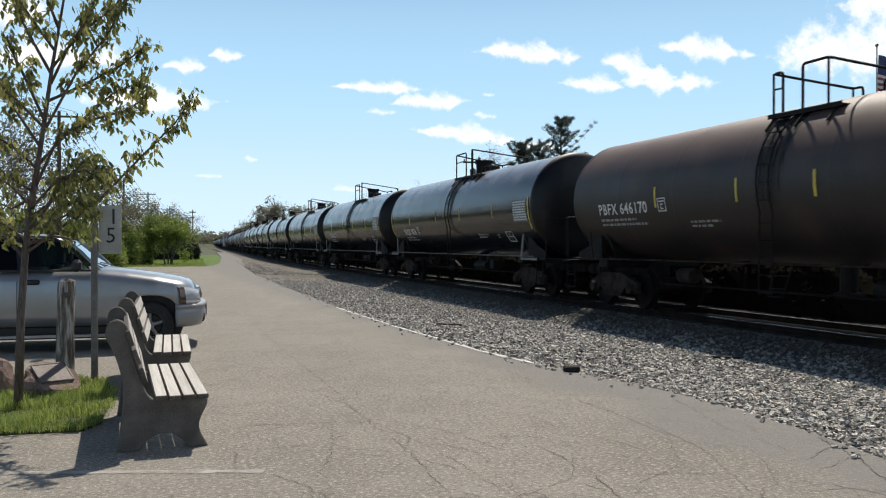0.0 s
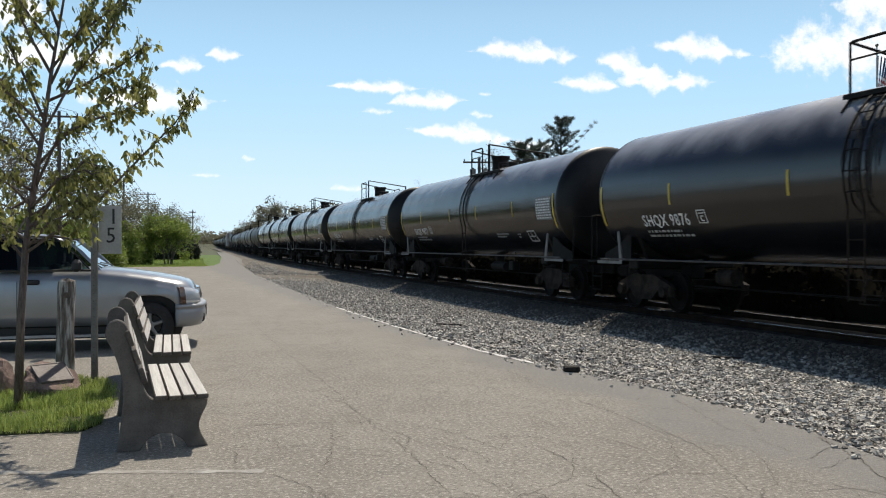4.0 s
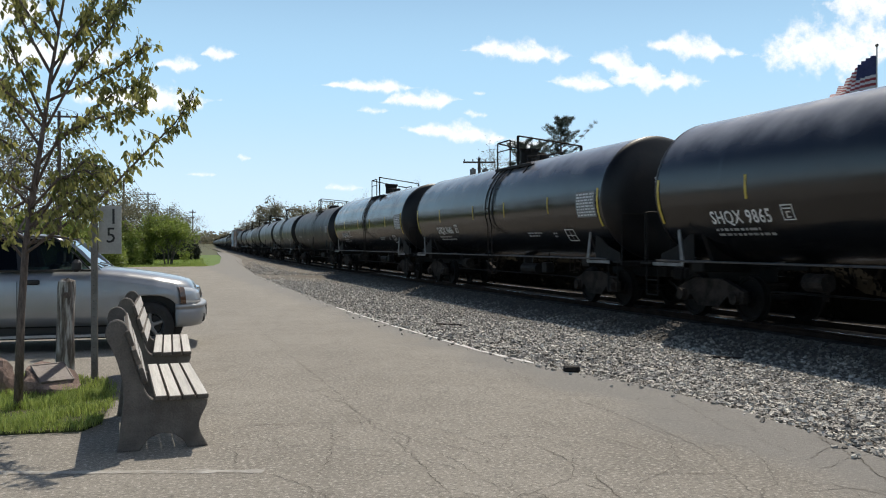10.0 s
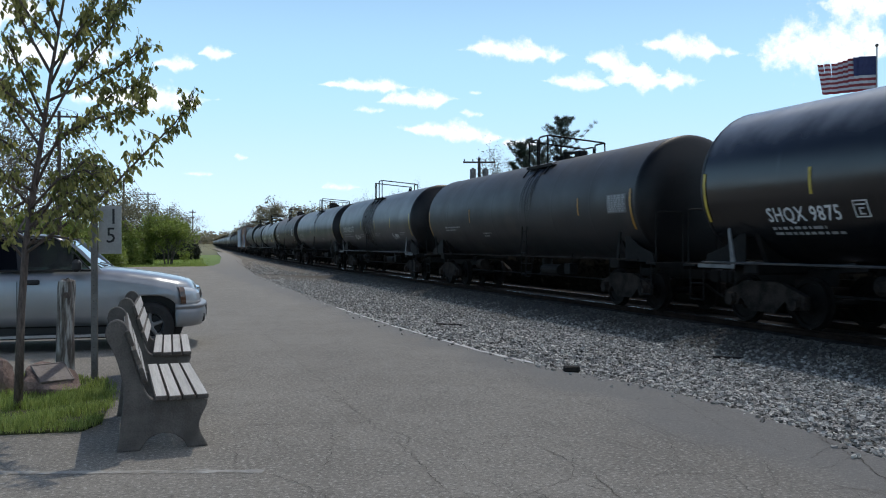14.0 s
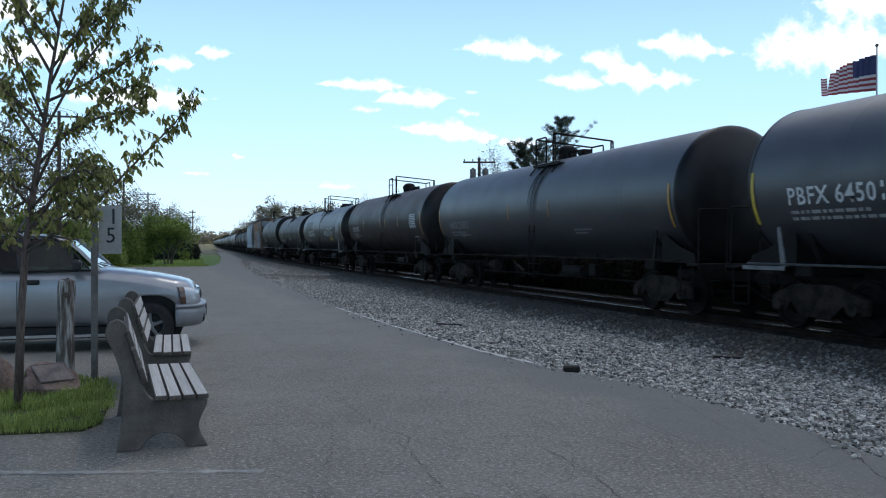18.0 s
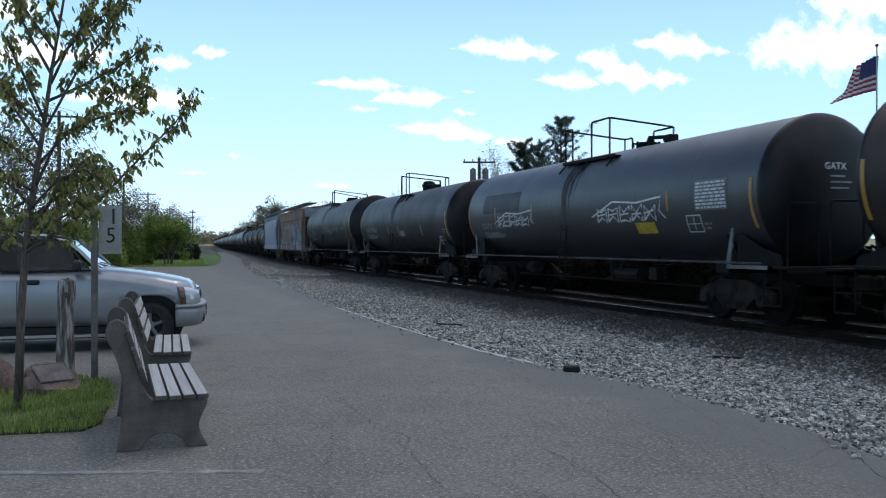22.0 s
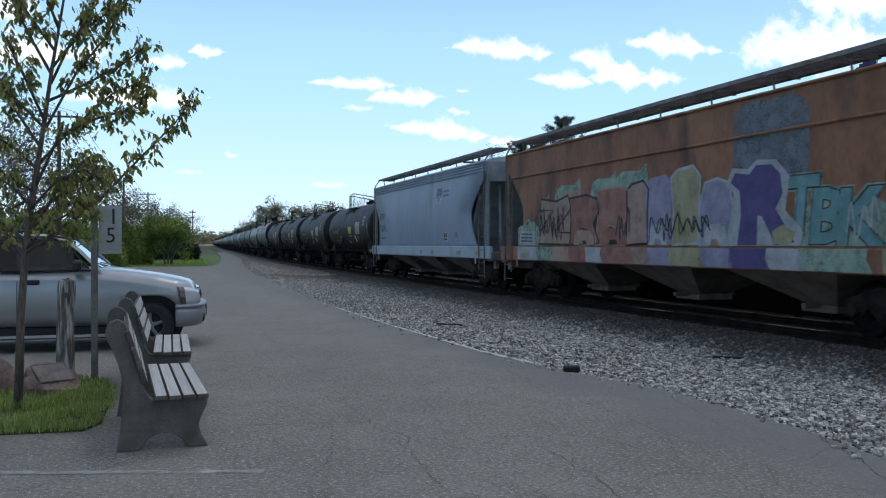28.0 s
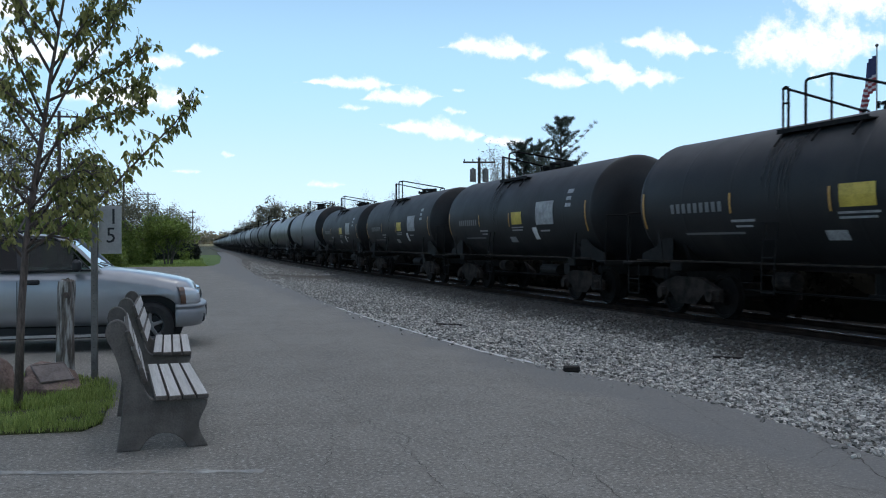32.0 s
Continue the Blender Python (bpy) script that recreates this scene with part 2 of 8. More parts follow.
BRIGHT_RAIL = plain("worn_rail_head", (0.62, 0.62, 0.63), 0.22, 1.0)
TIE = surface("creosoted_wood", (0.018, 0.014, 0.011), (0.05, 0.04, 0.032), rough=0.85, scale=6, fine=40, bump=0.5, vary=0.3, stretch=(1, 8, 8))
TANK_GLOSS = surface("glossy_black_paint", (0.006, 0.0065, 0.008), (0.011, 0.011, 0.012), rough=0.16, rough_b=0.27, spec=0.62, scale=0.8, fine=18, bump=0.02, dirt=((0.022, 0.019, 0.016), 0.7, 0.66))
TANK_HEAD = surface("matt_black_head_paint", (0.006, 0.006, 0.007), (0.013, 0.012, 0.012), rough=0.38, rough_b=0.5, spec=0.3, scale=1.2, fine=25, bump=0.04, dirt=((0.022, 0.019, 0.017), 0.9, 0.55))
HOPPER_GRIME = surface("dusty_brown_steel", (0.11, 0.086, 0.072), (0.21, 0.168, 0.142), rough=0.8, scale=2, fine=20, bump=0.15)
TANK_DULL = surface("weathered_black_paint", (0.013, 0.013, 0.0145), (0.026, 0.0245, 0.024), rough=0.44, rough_b=0.58, spec=0.55, scale=0.9, fine=25, bump=0.04, dirt=((0.045, 0.037, 0.031), 0.6, 0.56))
TANK_SOOT = surface("sooty_black_paint", (0.008, 0.008, 0.0085), (0.017, 0.016, 0.016), rough=0.5, rough_b=0.62, spec=0.3, scale=0.9, fine=25, bump=0.04, dirt=((0.03, 0.026, 0.023), 0.6, 0.56))
TANK_BROWN = surface("rust_brown_black_paint", (0.015, 0.0125, 0.012), (0.034, 0.026, 0.023), rough=0.42, rough_b=0.55, spec=0.35, scale=0.8, fine=25, bump=0.05, dirt=((0.05, 0.032, 0.024), 0.7, 0.56))
TANK_GREY = surface("faded_grey_paint", (0.11, 0.115, 0.125), (0.17, 0.175, 0.185), rough=0.4, rough_b=0.55, scale=0.9, fine=25, bump=0.05, dirt=((0.09, 0.085, 0.08), 0.5, 0.56))
TANK_SLATE = surface("slate_black_paint", (0.021, 0.0225, 0.028), (0.037, 0.039, 0.045), rough=0.36, rough_b=0.48, spec=0.85, scale=0.9, fine=25, bump=0.03, dirt=((0.034, 0.03, 0.027), 0.6, 0.6))
# paler tops: dust and rust, plus sky sheen painted in, strongest on the gloss
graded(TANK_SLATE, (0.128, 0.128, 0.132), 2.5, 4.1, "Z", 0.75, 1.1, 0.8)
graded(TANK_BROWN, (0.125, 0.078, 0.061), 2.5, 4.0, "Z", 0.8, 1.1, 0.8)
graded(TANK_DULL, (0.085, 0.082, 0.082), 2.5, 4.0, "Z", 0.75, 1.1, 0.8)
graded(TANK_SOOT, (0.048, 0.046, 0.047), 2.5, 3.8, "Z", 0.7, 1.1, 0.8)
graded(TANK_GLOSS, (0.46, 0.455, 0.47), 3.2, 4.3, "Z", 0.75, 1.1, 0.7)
STEEL_DARK = surface("grimy_black_steel", (0.0045, 0.004, 0.0036), (0.013, 0.011, 0.0095), rough=0.7, spec=0.2, scale=5, fine=50, bump=0.2)
STEEL_TRUCK = surface("dusty_cast_steel", (0.011, 0.009, 0.0075), (0.042, 0.033, 0.027), rough=0.9, spec=0.15, scale=4, fine=40, bump=0.25)
WHEEL_STEEL = surface("wheel_steel", (0.004, 0.0032, 0.0027), (0.011, 0.009, 0.0075), rough=0.8, spec=0.15, scale=6, fine=40)
SILL_PAINT = surface("scuffed_pale_steel", (0.08, 0.082, 0.086), (0.20, 0.20, 0.20), rough=0.5, scale=3, fine=30)
RAIL_GREY = surface("grey_pipe_paint", (0.035, 0.035, 0.037), (0.085, 0.083, 0.08), rough=0.5, scale=4, fine=30)
MARK_WHITE = surface("stencil_white", (0.55, 0.55, 0.54), (0.75, 0.75, 0.73), rough=0.6, scale=5, fine=40, bump=0)
MARK_GREY = surface("faded_stencil", (0.22, 0.22, 0.22), (0.40, 0.40, 0.39), rough=0.6, scale=5, fine=40, bump=0)
MARK_YELLOW = surface("reflective_yellow", (0.42, 0.30, 0.03), (0.62, 0.46, 0.06), rough=0.4, scale=5, fine=40, bump=0)
MARK_DUSTY = surface("dusty_yellow", (0.26, 0.22, 0.12), (0.36, 0.30, 0.15), rough=0.6, scale=5, fine=40, bump=0)
MARK_ORANGE = surface("amber_reflector", (0.36, 0.18, 0.03), (0.47, 0.25, 0.05), rough=0.4, scale=5, fine=40, bump=0)
MARK_PRINT = plain("grey_print", (0.16, 0.16, 0.16), 0.6)
MARK_DARK = plain("stencil_black", (0.02, 0.02, 0.02), 0.6)
HOPPER_RUST = surface("oxide_brown_paint", (0.205, 0.082, 0.040), (0.34, 0.150, 0.074), rough=0.65, scale=0.9, fine=14, bump=0.08, stretch=(1, 1, 0.45), dirt=((0.105, 0.050, 0.034), 1.1, 0.50))
HOPPER_GREY = surface("pale_grey_paint", (0.24, 0.295, 0.37), (0.31, 0.365, 0.45), rough=0.5, scale=0.7, fine=14, bump=0.05, stretch=(1, 1, 0.25), dirt=((0.17, 0.19, 0.215), 0.9, 0.6))
HOPPER_TRIM = surface("pale_blue_grey_paint", (0.33, 0.385, 0.45), (0.42, 0.475, 0.54), rough=0.5, scale=0.9, fine=14, bump=0.05, stretch=(1, 0.5, 1), dirt=((0.28, 0.29, 0.29), 1.6, 0.58))
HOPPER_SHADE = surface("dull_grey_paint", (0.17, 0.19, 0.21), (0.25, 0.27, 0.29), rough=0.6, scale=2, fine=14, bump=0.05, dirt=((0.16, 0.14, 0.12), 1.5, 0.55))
WALKWAY = surface("weathered_walkway", (0.13, 0.12, 0.115), (0.26, 0.25, 0.245), rough=0.85, scale=3, fine=30, bump=0.2)
CONCRETE = surface("exposed_aggregate_concrete", (0.094, 0.083, 0.073), (0.165, 0.146, 0.129), rough=0.9, scale=5, fine=75, bump=0.6, dirt=((0.09, 0.08, 0.07), 3.0, 0.55))
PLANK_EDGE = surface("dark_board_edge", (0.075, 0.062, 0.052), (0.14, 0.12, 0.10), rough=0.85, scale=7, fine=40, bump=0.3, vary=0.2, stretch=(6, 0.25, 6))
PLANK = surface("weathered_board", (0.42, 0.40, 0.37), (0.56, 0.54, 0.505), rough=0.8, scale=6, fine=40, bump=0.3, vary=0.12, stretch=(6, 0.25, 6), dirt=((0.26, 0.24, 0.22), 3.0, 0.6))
OLD_WOOD = surface("old_post_wood", (0.07, 0.056, 0.046), (0.22, 0.185, 0.16), rough=0.9, scale=12, fine=70, bump=0.8, stretch=(3, 3, 0.35), dirt=((0.52, 0.50, 0.47), 9.0, 0.49))
BARK = surface("young_bark", (0.075, 0.055, 0.045), (0.17, 0.13, 0.11), rough=0.9, scale=14, fine=70, bump=0.5, stretch=(3, 3, 0.6))
GALV = surface("galvanised_post", (0.13, 0.12, 0.11), (0.22, 0.20, 0.185), rough=0.55, scale=6, fine=50, metal=0.4)
SIGN_WHITE = surface("sign_white", (0.36, 0.35, 0.33), (0.47, 0.46, 0.44), rough=0.45, scale=3, fine=40, bump=0)
ROCK = surface("red_boulder", (0.13, 0.085, 0.07), (0.27, 0.19, 0.155), rough=0.9, scale=5, fine=40, bump=0.9)
BRONZE = surface("bronze_plaque", (0.14, 0.112, 0.10), (0.22, 0.182, 0.165), rough=0.6, scale=8, fine=60, spec=0.3, bump=0.1)
EDGE_LINE = surface("pale_concrete_edge", (0.42, 0.40, 0.37), (0.70, 0.68, 0.64), rough=0.85, scale=3, fine=55, bump=0.3)
CRACK = surface("crack_fill", (0.065, 0.058, 0.049), (0.155, 0.14, 0.118), rough=0.95, scale=4, fine=50)
POLE_WOOD = surface("pole_wood", (0.055, 0.045, 0.038), (0.11, 0.09, 0.075), rough=0.9, scale=3, fine=20, stretch=(3, 3, 0.3))
WIRE = plain("wire", (0.03, 0.03, 0.035), 0.6)
GRASS = leaf_material("lawn_grass", (0.17, 0.24, 0.04), (0.43, 0.50, 0.15), 0.45)
LEAF = leaf_material("maple_leaf", (0.10, 0.118, 0.035), (0.42, 0.40, 0.14), 0.55, 0.3)
LEAF_BUSH = leaf_material("bush_leaf", (0.13, 0.185, 0.035), (0.30, 0.36, 0.085), 0.45)
# budding leaf tone, lightened to put distant haze into the colour
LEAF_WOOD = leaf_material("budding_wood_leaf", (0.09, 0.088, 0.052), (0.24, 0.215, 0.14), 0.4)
LEAF_DARK = leaf_material("dark_shrub_leaf", (0.012, 0.018, 0.009), (0.032, 0.04, 0.018), 0.1)
LEAF_SHADE = leaf_material("dry_scrub_stalk", (0.007, 0.0065, 0.005), (0.017, 0.0155, 0.012), 0.02, 0.0)
LEAF_PINE = leaf_material("pine_needles", (0.022, 0.036, 0.022), (0.06, 0.085, 0.05), 0.2)
TWIG = surface("grey_twig", (0.09, 0.075, 0.065), (0.16, 0.14, 0.12), rough=0.9, scale=5, fine=30)

# ---------------------------------------------------------------- ground
def sheet(name, outline, z, mat, depth=0.3, kind="structure", label="", category=""):
    bm = bmesh.new()
    slab(bm, outline, Matrix.Translation((0, 0, z - depth)), depth)
    bmesh.ops.recalc_face_normals(bm, faces=bm.faces)
    ob = part(name, bm, mat)
    return tagged(ob, label, category, kind=kind)


def build_ground():
    bm = bmesh.new()
    ys = [-400, -120, -40, 0, 20, 50, 80, 120, 200, 350, 600, 1000, 1800, 3200, 4500]
    xs = [-3000, -1200, -500, -200, -90, -40, -15, 0, 5.2, 8, 12, 16, 20, 40, 80, 160, 400, 900, 1800, 3000]
    grid = []
    for y in ys:
        row = []
        for x in xs:
            z = -0.55 if 5 < x < 15 and y < 120 else -0.25
            far = max(0.0, (math.hypot(x, y) - 420) / 1000)
            z += min(far * 10, 16) + (6 * noise.noise(Vector((x * 0.002, y * 0.002, 3))) * min(far, 1))
            row.append(bm.verts.new((x, y, z)))
        grid.append(row)
    for i in range(len(ys) - 1):
        for j in range(len(xs) - 1):
            bm.faces.new((grid[i][j], grid[i][j + 1], grid[i + 1][j + 1], grid[i + 1][j]))
    tagged(part("ground", bm, EARTH), "flat meadow ground reaching to low hills", "ground", kind="structure")

    # car park: edge towards the line slightly bowed
    edge = [(5.35, -30), (5.30, 2.0), (5.32, 5.0), (5.48, 5.9), (5.56, 7.0), (5.52, 8.2), (5.24, 9.7), (4.98, 12.2), (4.88, 16.5), (4.92, 21.7), (5.4, 34), (6.3, 50), (7.2, 62), (8.9, 78), (10.8, 95), (12.2, 112), (14.2, 140), (17.0, 180), (15.6, 180), (12.4, 140), (10.2, 112), (8.3, 92), (6.9, 77), (5.6, 68), (4.2, 65.8)]
    sheet("pavement", [(-40, -30)] + edge + [(0.8, 67.0), (-40, 80)], 0.0, ASPHALT, 0.3, label="worn grey asphalt car park with hairline cracks", category="pavement")

    # ballast strip under the track
    vs, fs = [], []
    cross = [(-7.9, -0.03), (-7.0, -0.045), (-6.0, -0.12), (-4.5, -0.25), (-3.2, -0.35), (-2.5, -0.35), (-1.5, -0.06), (1.4, -0.05), (2.4, -0.12), (4.5, -0.14)]
    ss = [-60 + 4 * i for i in range(45)] + [120 + 20 * i for i in range(46)]
    for s in ss:
        x, y, h = line_at(s)
        for off, z in cross:
            squeeze = 1.0 if (off > -3 or s < 40) else max(0.55, 1 - (s - 40) / 130)
            o = off * squeeze
            vs.append((x + o * math.cos(h), y - o * math.sin(h), z if s < 50 else max(z, -0.10)))
    n = len(cross)
    for i in range(len(ss) - 1):
        for j in range(n - 1):
            a = i * n + j
            fs.append((a, a + 1, a + n + 1, a + n))
    bed = tagged(raw("ballast", vs, fs, GRAVEL_BED), "grey crushed-stone ballast bed, greasy and shade-dark under the train", "ballast", kind="structure")
    bed.data.materials.append(SHADED_BED)
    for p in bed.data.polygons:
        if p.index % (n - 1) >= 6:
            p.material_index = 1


def build_stones():
    """Loose crushed stone, many small angular pieces."""
    rng = np.random.default_rng(7)
    base = np.array([(x, y, z) for x in (-1, 1) for y in (-1, 1) for z in (-1, 1)], float) * 0.58
    quads = [(0, 1, 3, 2), (4, 6, 7, 5), (0, 4, 5, 1), (2, 3, 7, 6), (0, 2, 6, 4), (1, 5, 7, 3)]
    zones = [(3.0, 11.0, 420, 0.026), (11.0, 20.0, 260, 0.029), (20.0, 42.0, 130, 0.025), (42.0, 90.0, 22, 0.032)]
    V, F, k = [], [], 0
    for y0, y1, dens, size in zones:
        area = (y1 - y0) * 6.4
        for _ in range(int(area * dens)):
            y = rng.uniform(y0, y1)
            cx = line_at(y)[0]
            left = float(np.interp(y, [2, 5, 5.9, 7, 8.2, 9.7, 12.2, 16.5, 21.7, 34, 50, 64, 90], [5.30, 5.32, 5.48, 5.56, 5.52, 5.24, 4.98, 4.88, 4.92, 5.4, 6.3, 7.4, 9.8]))
            if y < 9:
                left += 0.05
            x = left + 0.02 + (cx - 1.25 - left) * rng.uniform(0, 1) ** 1.0
            if rng.uniform() < 0.003:
                x = left - abs(rng.normal(0, 0.16))
            off = x - cx
            dip = 1.0 if y < 48 else 0.4
            z = dip * float(np.interp(off, [-7.9, -7.0, -6.0, -4.5, -3.2, -2.5, -1.5], [-0.03, -0.045, -0.12, -0.25, -0.35, -0.35, -0.06]))
            if x < left:
                z = 0.0
            sz = size * rng.uniform(0.55, 1.35)
            v = base * rng.uniform(0.55, 1.35, (8, 3)) * sz * np.array([1.25, 1.0, 0.75])
            a, b = rng.uniform(0, 6.28), rng.uniform(-0.8, 0.8)
            ca, sa, cb, sb = math.cos(a), math.sin(a), math.cos(b), math.sin(b)
            R = np.array([(ca, -sa, 0), (sa, ca, 0), (0, 0, 1)]) @ np.array([(1, 0, 0), (0, cb, -sb), (0, sb, cb)])
            V.append(v @ R.T + (x, y, z + sz * rng.uniform(0.05, 0.55)))
            F.extend([tuple(i + k for i in q) for q in quads])
            k += 8
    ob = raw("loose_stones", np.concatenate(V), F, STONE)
    tagged(ob, "loose angular grey crushed stones on the ballast", "stones", kind="stuff")


def build_track():
    prof = [(-0.075, -0.17), (0.075, -0.17), (0.075, -0.155), (0.012, -0.13), (0.012, -0.045), (0.036, -0.03), (0.036, 0.0), (-0.036, 0.0), (-0.036, -0.03), (-0.012, -0.045), (-0.012, -0.13), (-0.075, -0.155)]
    ss = [-60 + 5 * i for i in range(36)] + [120 + 20 * i for i in range(46)]
    track = thing("track", "single railway track with bright worn rail heads", "track", kind="structure")
    for side in (-0.7525, 0.7525):
        vs, fs = [], []
        for s in ss:
            x, y, h = line_at(s)
            for u, w in prof:
                o = side + u
                vs.append((x + o * math.cos(h), y - o * math.sin(h), RAIL_Z + w))
        n = len(prof)
        for i in range(len(ss) - 1):
            for j in range(n):
                a, b = i * n + j, i * n + (j + 1) % n
                fs.append((a, b, b + n, a + n))
        ob = raw("rail", vs, fs, RUST_RAIL, track)
        ob.data.materials.append(BRIGHT_RAIL)
        for p in ob.data.polygons:
            if p.index % n == 6:
                p.material_index = 1
    return track


def build_ties(track):
    bm = bmesh.new()
    box(bm, (0, 0, 0), (2.6, 0.23, 0.18), 0.012)
    first = None
    for i in range(240):
        s = -12 + 0.53 * i
        x, y, h = line_at(s)
        m = pose(x + random.uniform(-0.05, 0.05), y, RAIL_Z - 0.262, 0, 0, -math.degrees(h) + random.uniform(-1, 1))
        if first is None:
            first = part("tie", bm, TIE, track)
            first.matrix_basis = m
        else:
            share(first, track, m, "tie")


build_ground()
TRACK = build_track()

# ---------------------------------------------------------------- railway cars
# a car's own space: x across (the -x side faces the car park), y along (front towards -y), z up from the rail head
def glyphs(text, height, mat_m, bend=None, lift=0.006, fat=0.0):
    """Lettering as a mesh, laid on the plane mat_m (u right, v up) or bent by bend(u, v)."""
    cu = bpy.data.curves.new("lettering", "FONT")
    cu.body, cu.size, cu.align_x, cu.align_y = text, height / 0.70, "LEFT", "BOTTOM_BASELINE"
    cu.space_character = 1.08
    cu.resolution_u = 2
    cu.offset = fat
    ob = bpy.data.objects.new("lettering", cu)
    me = ob.to_mesh()
    bm = bmesh.new()
    bm.from_mesh(me)
    ob.to_mesh_clear()
    bpy.data.objects.remove(ob)
    bpy.data.curves.remove(cu)
    for v in bm.verts:
        u, w = v.co.x, v.co.y
        v.co = bend(u, w) if bend else mat_m @ Vector((u, w, lift))
    return bm


def on_tank(r, zc, y0, z0, lift=0.006):
    """Maps u (towards -y) and v (up the side) onto the tank's side that faces the car park."""
    a0 = math.asin(max(-0.99, min(0.99, (z0 - zc) / r)))

    def bend(u, v):
        a = a0 + v / r
        return Vector((-(r + lift) * math.cos(a), y0 - u, zc + (r + lift) * math.sin(a)))
    return bend


def patch(bm, bend, u0, v0, u1, v1, steps=4):
    """A thin painted rectangle on a curved side."""
    rows = []
    for i in range(steps + 1):
        v = v0 + (v1 - v0) * i / steps
        rows.append((bm.verts.new(bend(u0, v)), bm.verts.new(bend(u1, v))))
    for a, b in zip(rows, rows[1:]):
        bm.faces.new((a[0], a[1], b[1], b[0]))
    return bm


def build_truck(parent, y):
    bm = bmesh.new()
    box(bm, (0, 0, 0.58), (2.0, 0.34, 0.24), 0.03)
    rod(bm, (0, 0, 0.68), (0, 0, 0.86), 0.22, 12)
    truck = part("truck", bm, STEEL_TRUCK, parent)
    truck.location = (0, y, 0)
    for side in (-1, 1):
        bm = bmesh.new()
        x = side * 1.0
        prof = [(-1.12, 0.60), (-1.10, 0.36), (-0.72, 0.36), (-0.62, 0.50), (-0.34, 0.26), (0.34, 0.26), (0.62, 0.50), (0.72, 0.36), (1.10, 0.36), (1.12, 0.60), (0.92, 0.68), (0.45, 0.84), (-0.45, 0.84), (-0.92, 0.68)]
        m = Matrix(((0, 0, side, x - side * 0.06), (1, 0, 0, 0), (0, 1, 0, 0), (0, 0, 0, 1)))
        slab(bm, prof, m, 0.13)
        for yy in (-0.89, 0.89):
            rod(bm, (x, yy, 0.46), (x + side * 0.16, yy, 0.46), 0.12, 10)
            box(bm, (x + side * 0.02, yy, 0.50), (0.2, 0.26, 0.2), 0.02)
        bmesh.ops.recalc_face_normals(bm, faces=bm.faces)
        part("side_frame", bm, STEEL_TRUCK, truck)
        bm = bmesh.new()
        for yy in (-0.13, 0.0, 0.13):
            for k in range(5):
                rod(bm, (x - side * 0.0, yy, 0.32 + k * 0.06), (x, yy, 0.36 + k * 0.06), 0.062, 8)
        part("spring_nest", bm, STEEL_DARK, truck)
    for yy in (-0.89, 0.89):
        bm = bmesh.new()
        rod(bm, (-1.1, 0, 0), (1.1, 0, 0), 0.075, 10)
        for sx in (-1, 1):
            ax = Matrix.Translation((sx * 0.69, 0, 0)) @ Matrix.Rotation(sx * math.pi / 2, 4, "Y")
            turned(bm, [(0.07, -0.06), (0.16, -0.06), (0.22, 0.0), (0.38, 0.01), (0.39, -0.06), (0.495, -0.065), (0.485, -0.03), (0.457, -0.025), (0.45, 0.07), (0.39, 0.07), (0.37, 0.035), (0.2, 0.03), (0.14, 0.07), (0.07, 0.07)], ax, 28, cap=False)
        for k in range(2):                      # chalk and casting marks, which show the turning
            box(bm, (0.762, 0.42 * math.cos(k * 3.1), 0.42 * math.sin(k * 3.1)), (0.006, 0.05, 0.03))
            box(bm, (-0.762, 0.42 * math.cos(k * 3.1), 0.42 * math.sin(k * 3.1)), (0.006, 0.05, 0.03))
        w = part("wheelset", bm, WHEEL_STEEL, truck, smooth=False)
        w.location = (0, yy, 0.457)
    return truck


def build_coupler(parent, y, d):
    bm = bmesh.new()
    box(bm, (0, y - d * 0.55, 0.84), (0.16, 0.5, 0.16), 0.02)
    box(bm, (0.03, y - d * 0.22, 0.84), (0.30, 0.20, 0.30), 0.05)
    box(bm, (-0.10, y - d * 0.05, 0.84), (0.09, 0.24, 0.28), 0.03)
    tube(bm, [(0.2, y - d * 0.9, 0.62), (0.24, y - d * 0.5, 0.42), (0.22, y - d * 0.1, 0.34), (0.16, y, 0.33)], 0.03, 6)
    part("coupler", bm, STEEL_DARK, parent)


def arc_pts(r, zc, side, a0, a1, y, steps=8):
    return [(side * r * math.cos(a), y, zc + r * math.sin(a)) for a in (a0 + (a1 - a0) * i / steps for i in range(steps + 1))]


HEAD_DEPTH = 0.40


def head_rise(q):
    """How far a dished tank head stands out at the share q of its radius: flat in the middle, tight at the knuckle."""
    return HEAD_DEPTH * max(0.0, 1 - q ** 2.5) ** 0.56


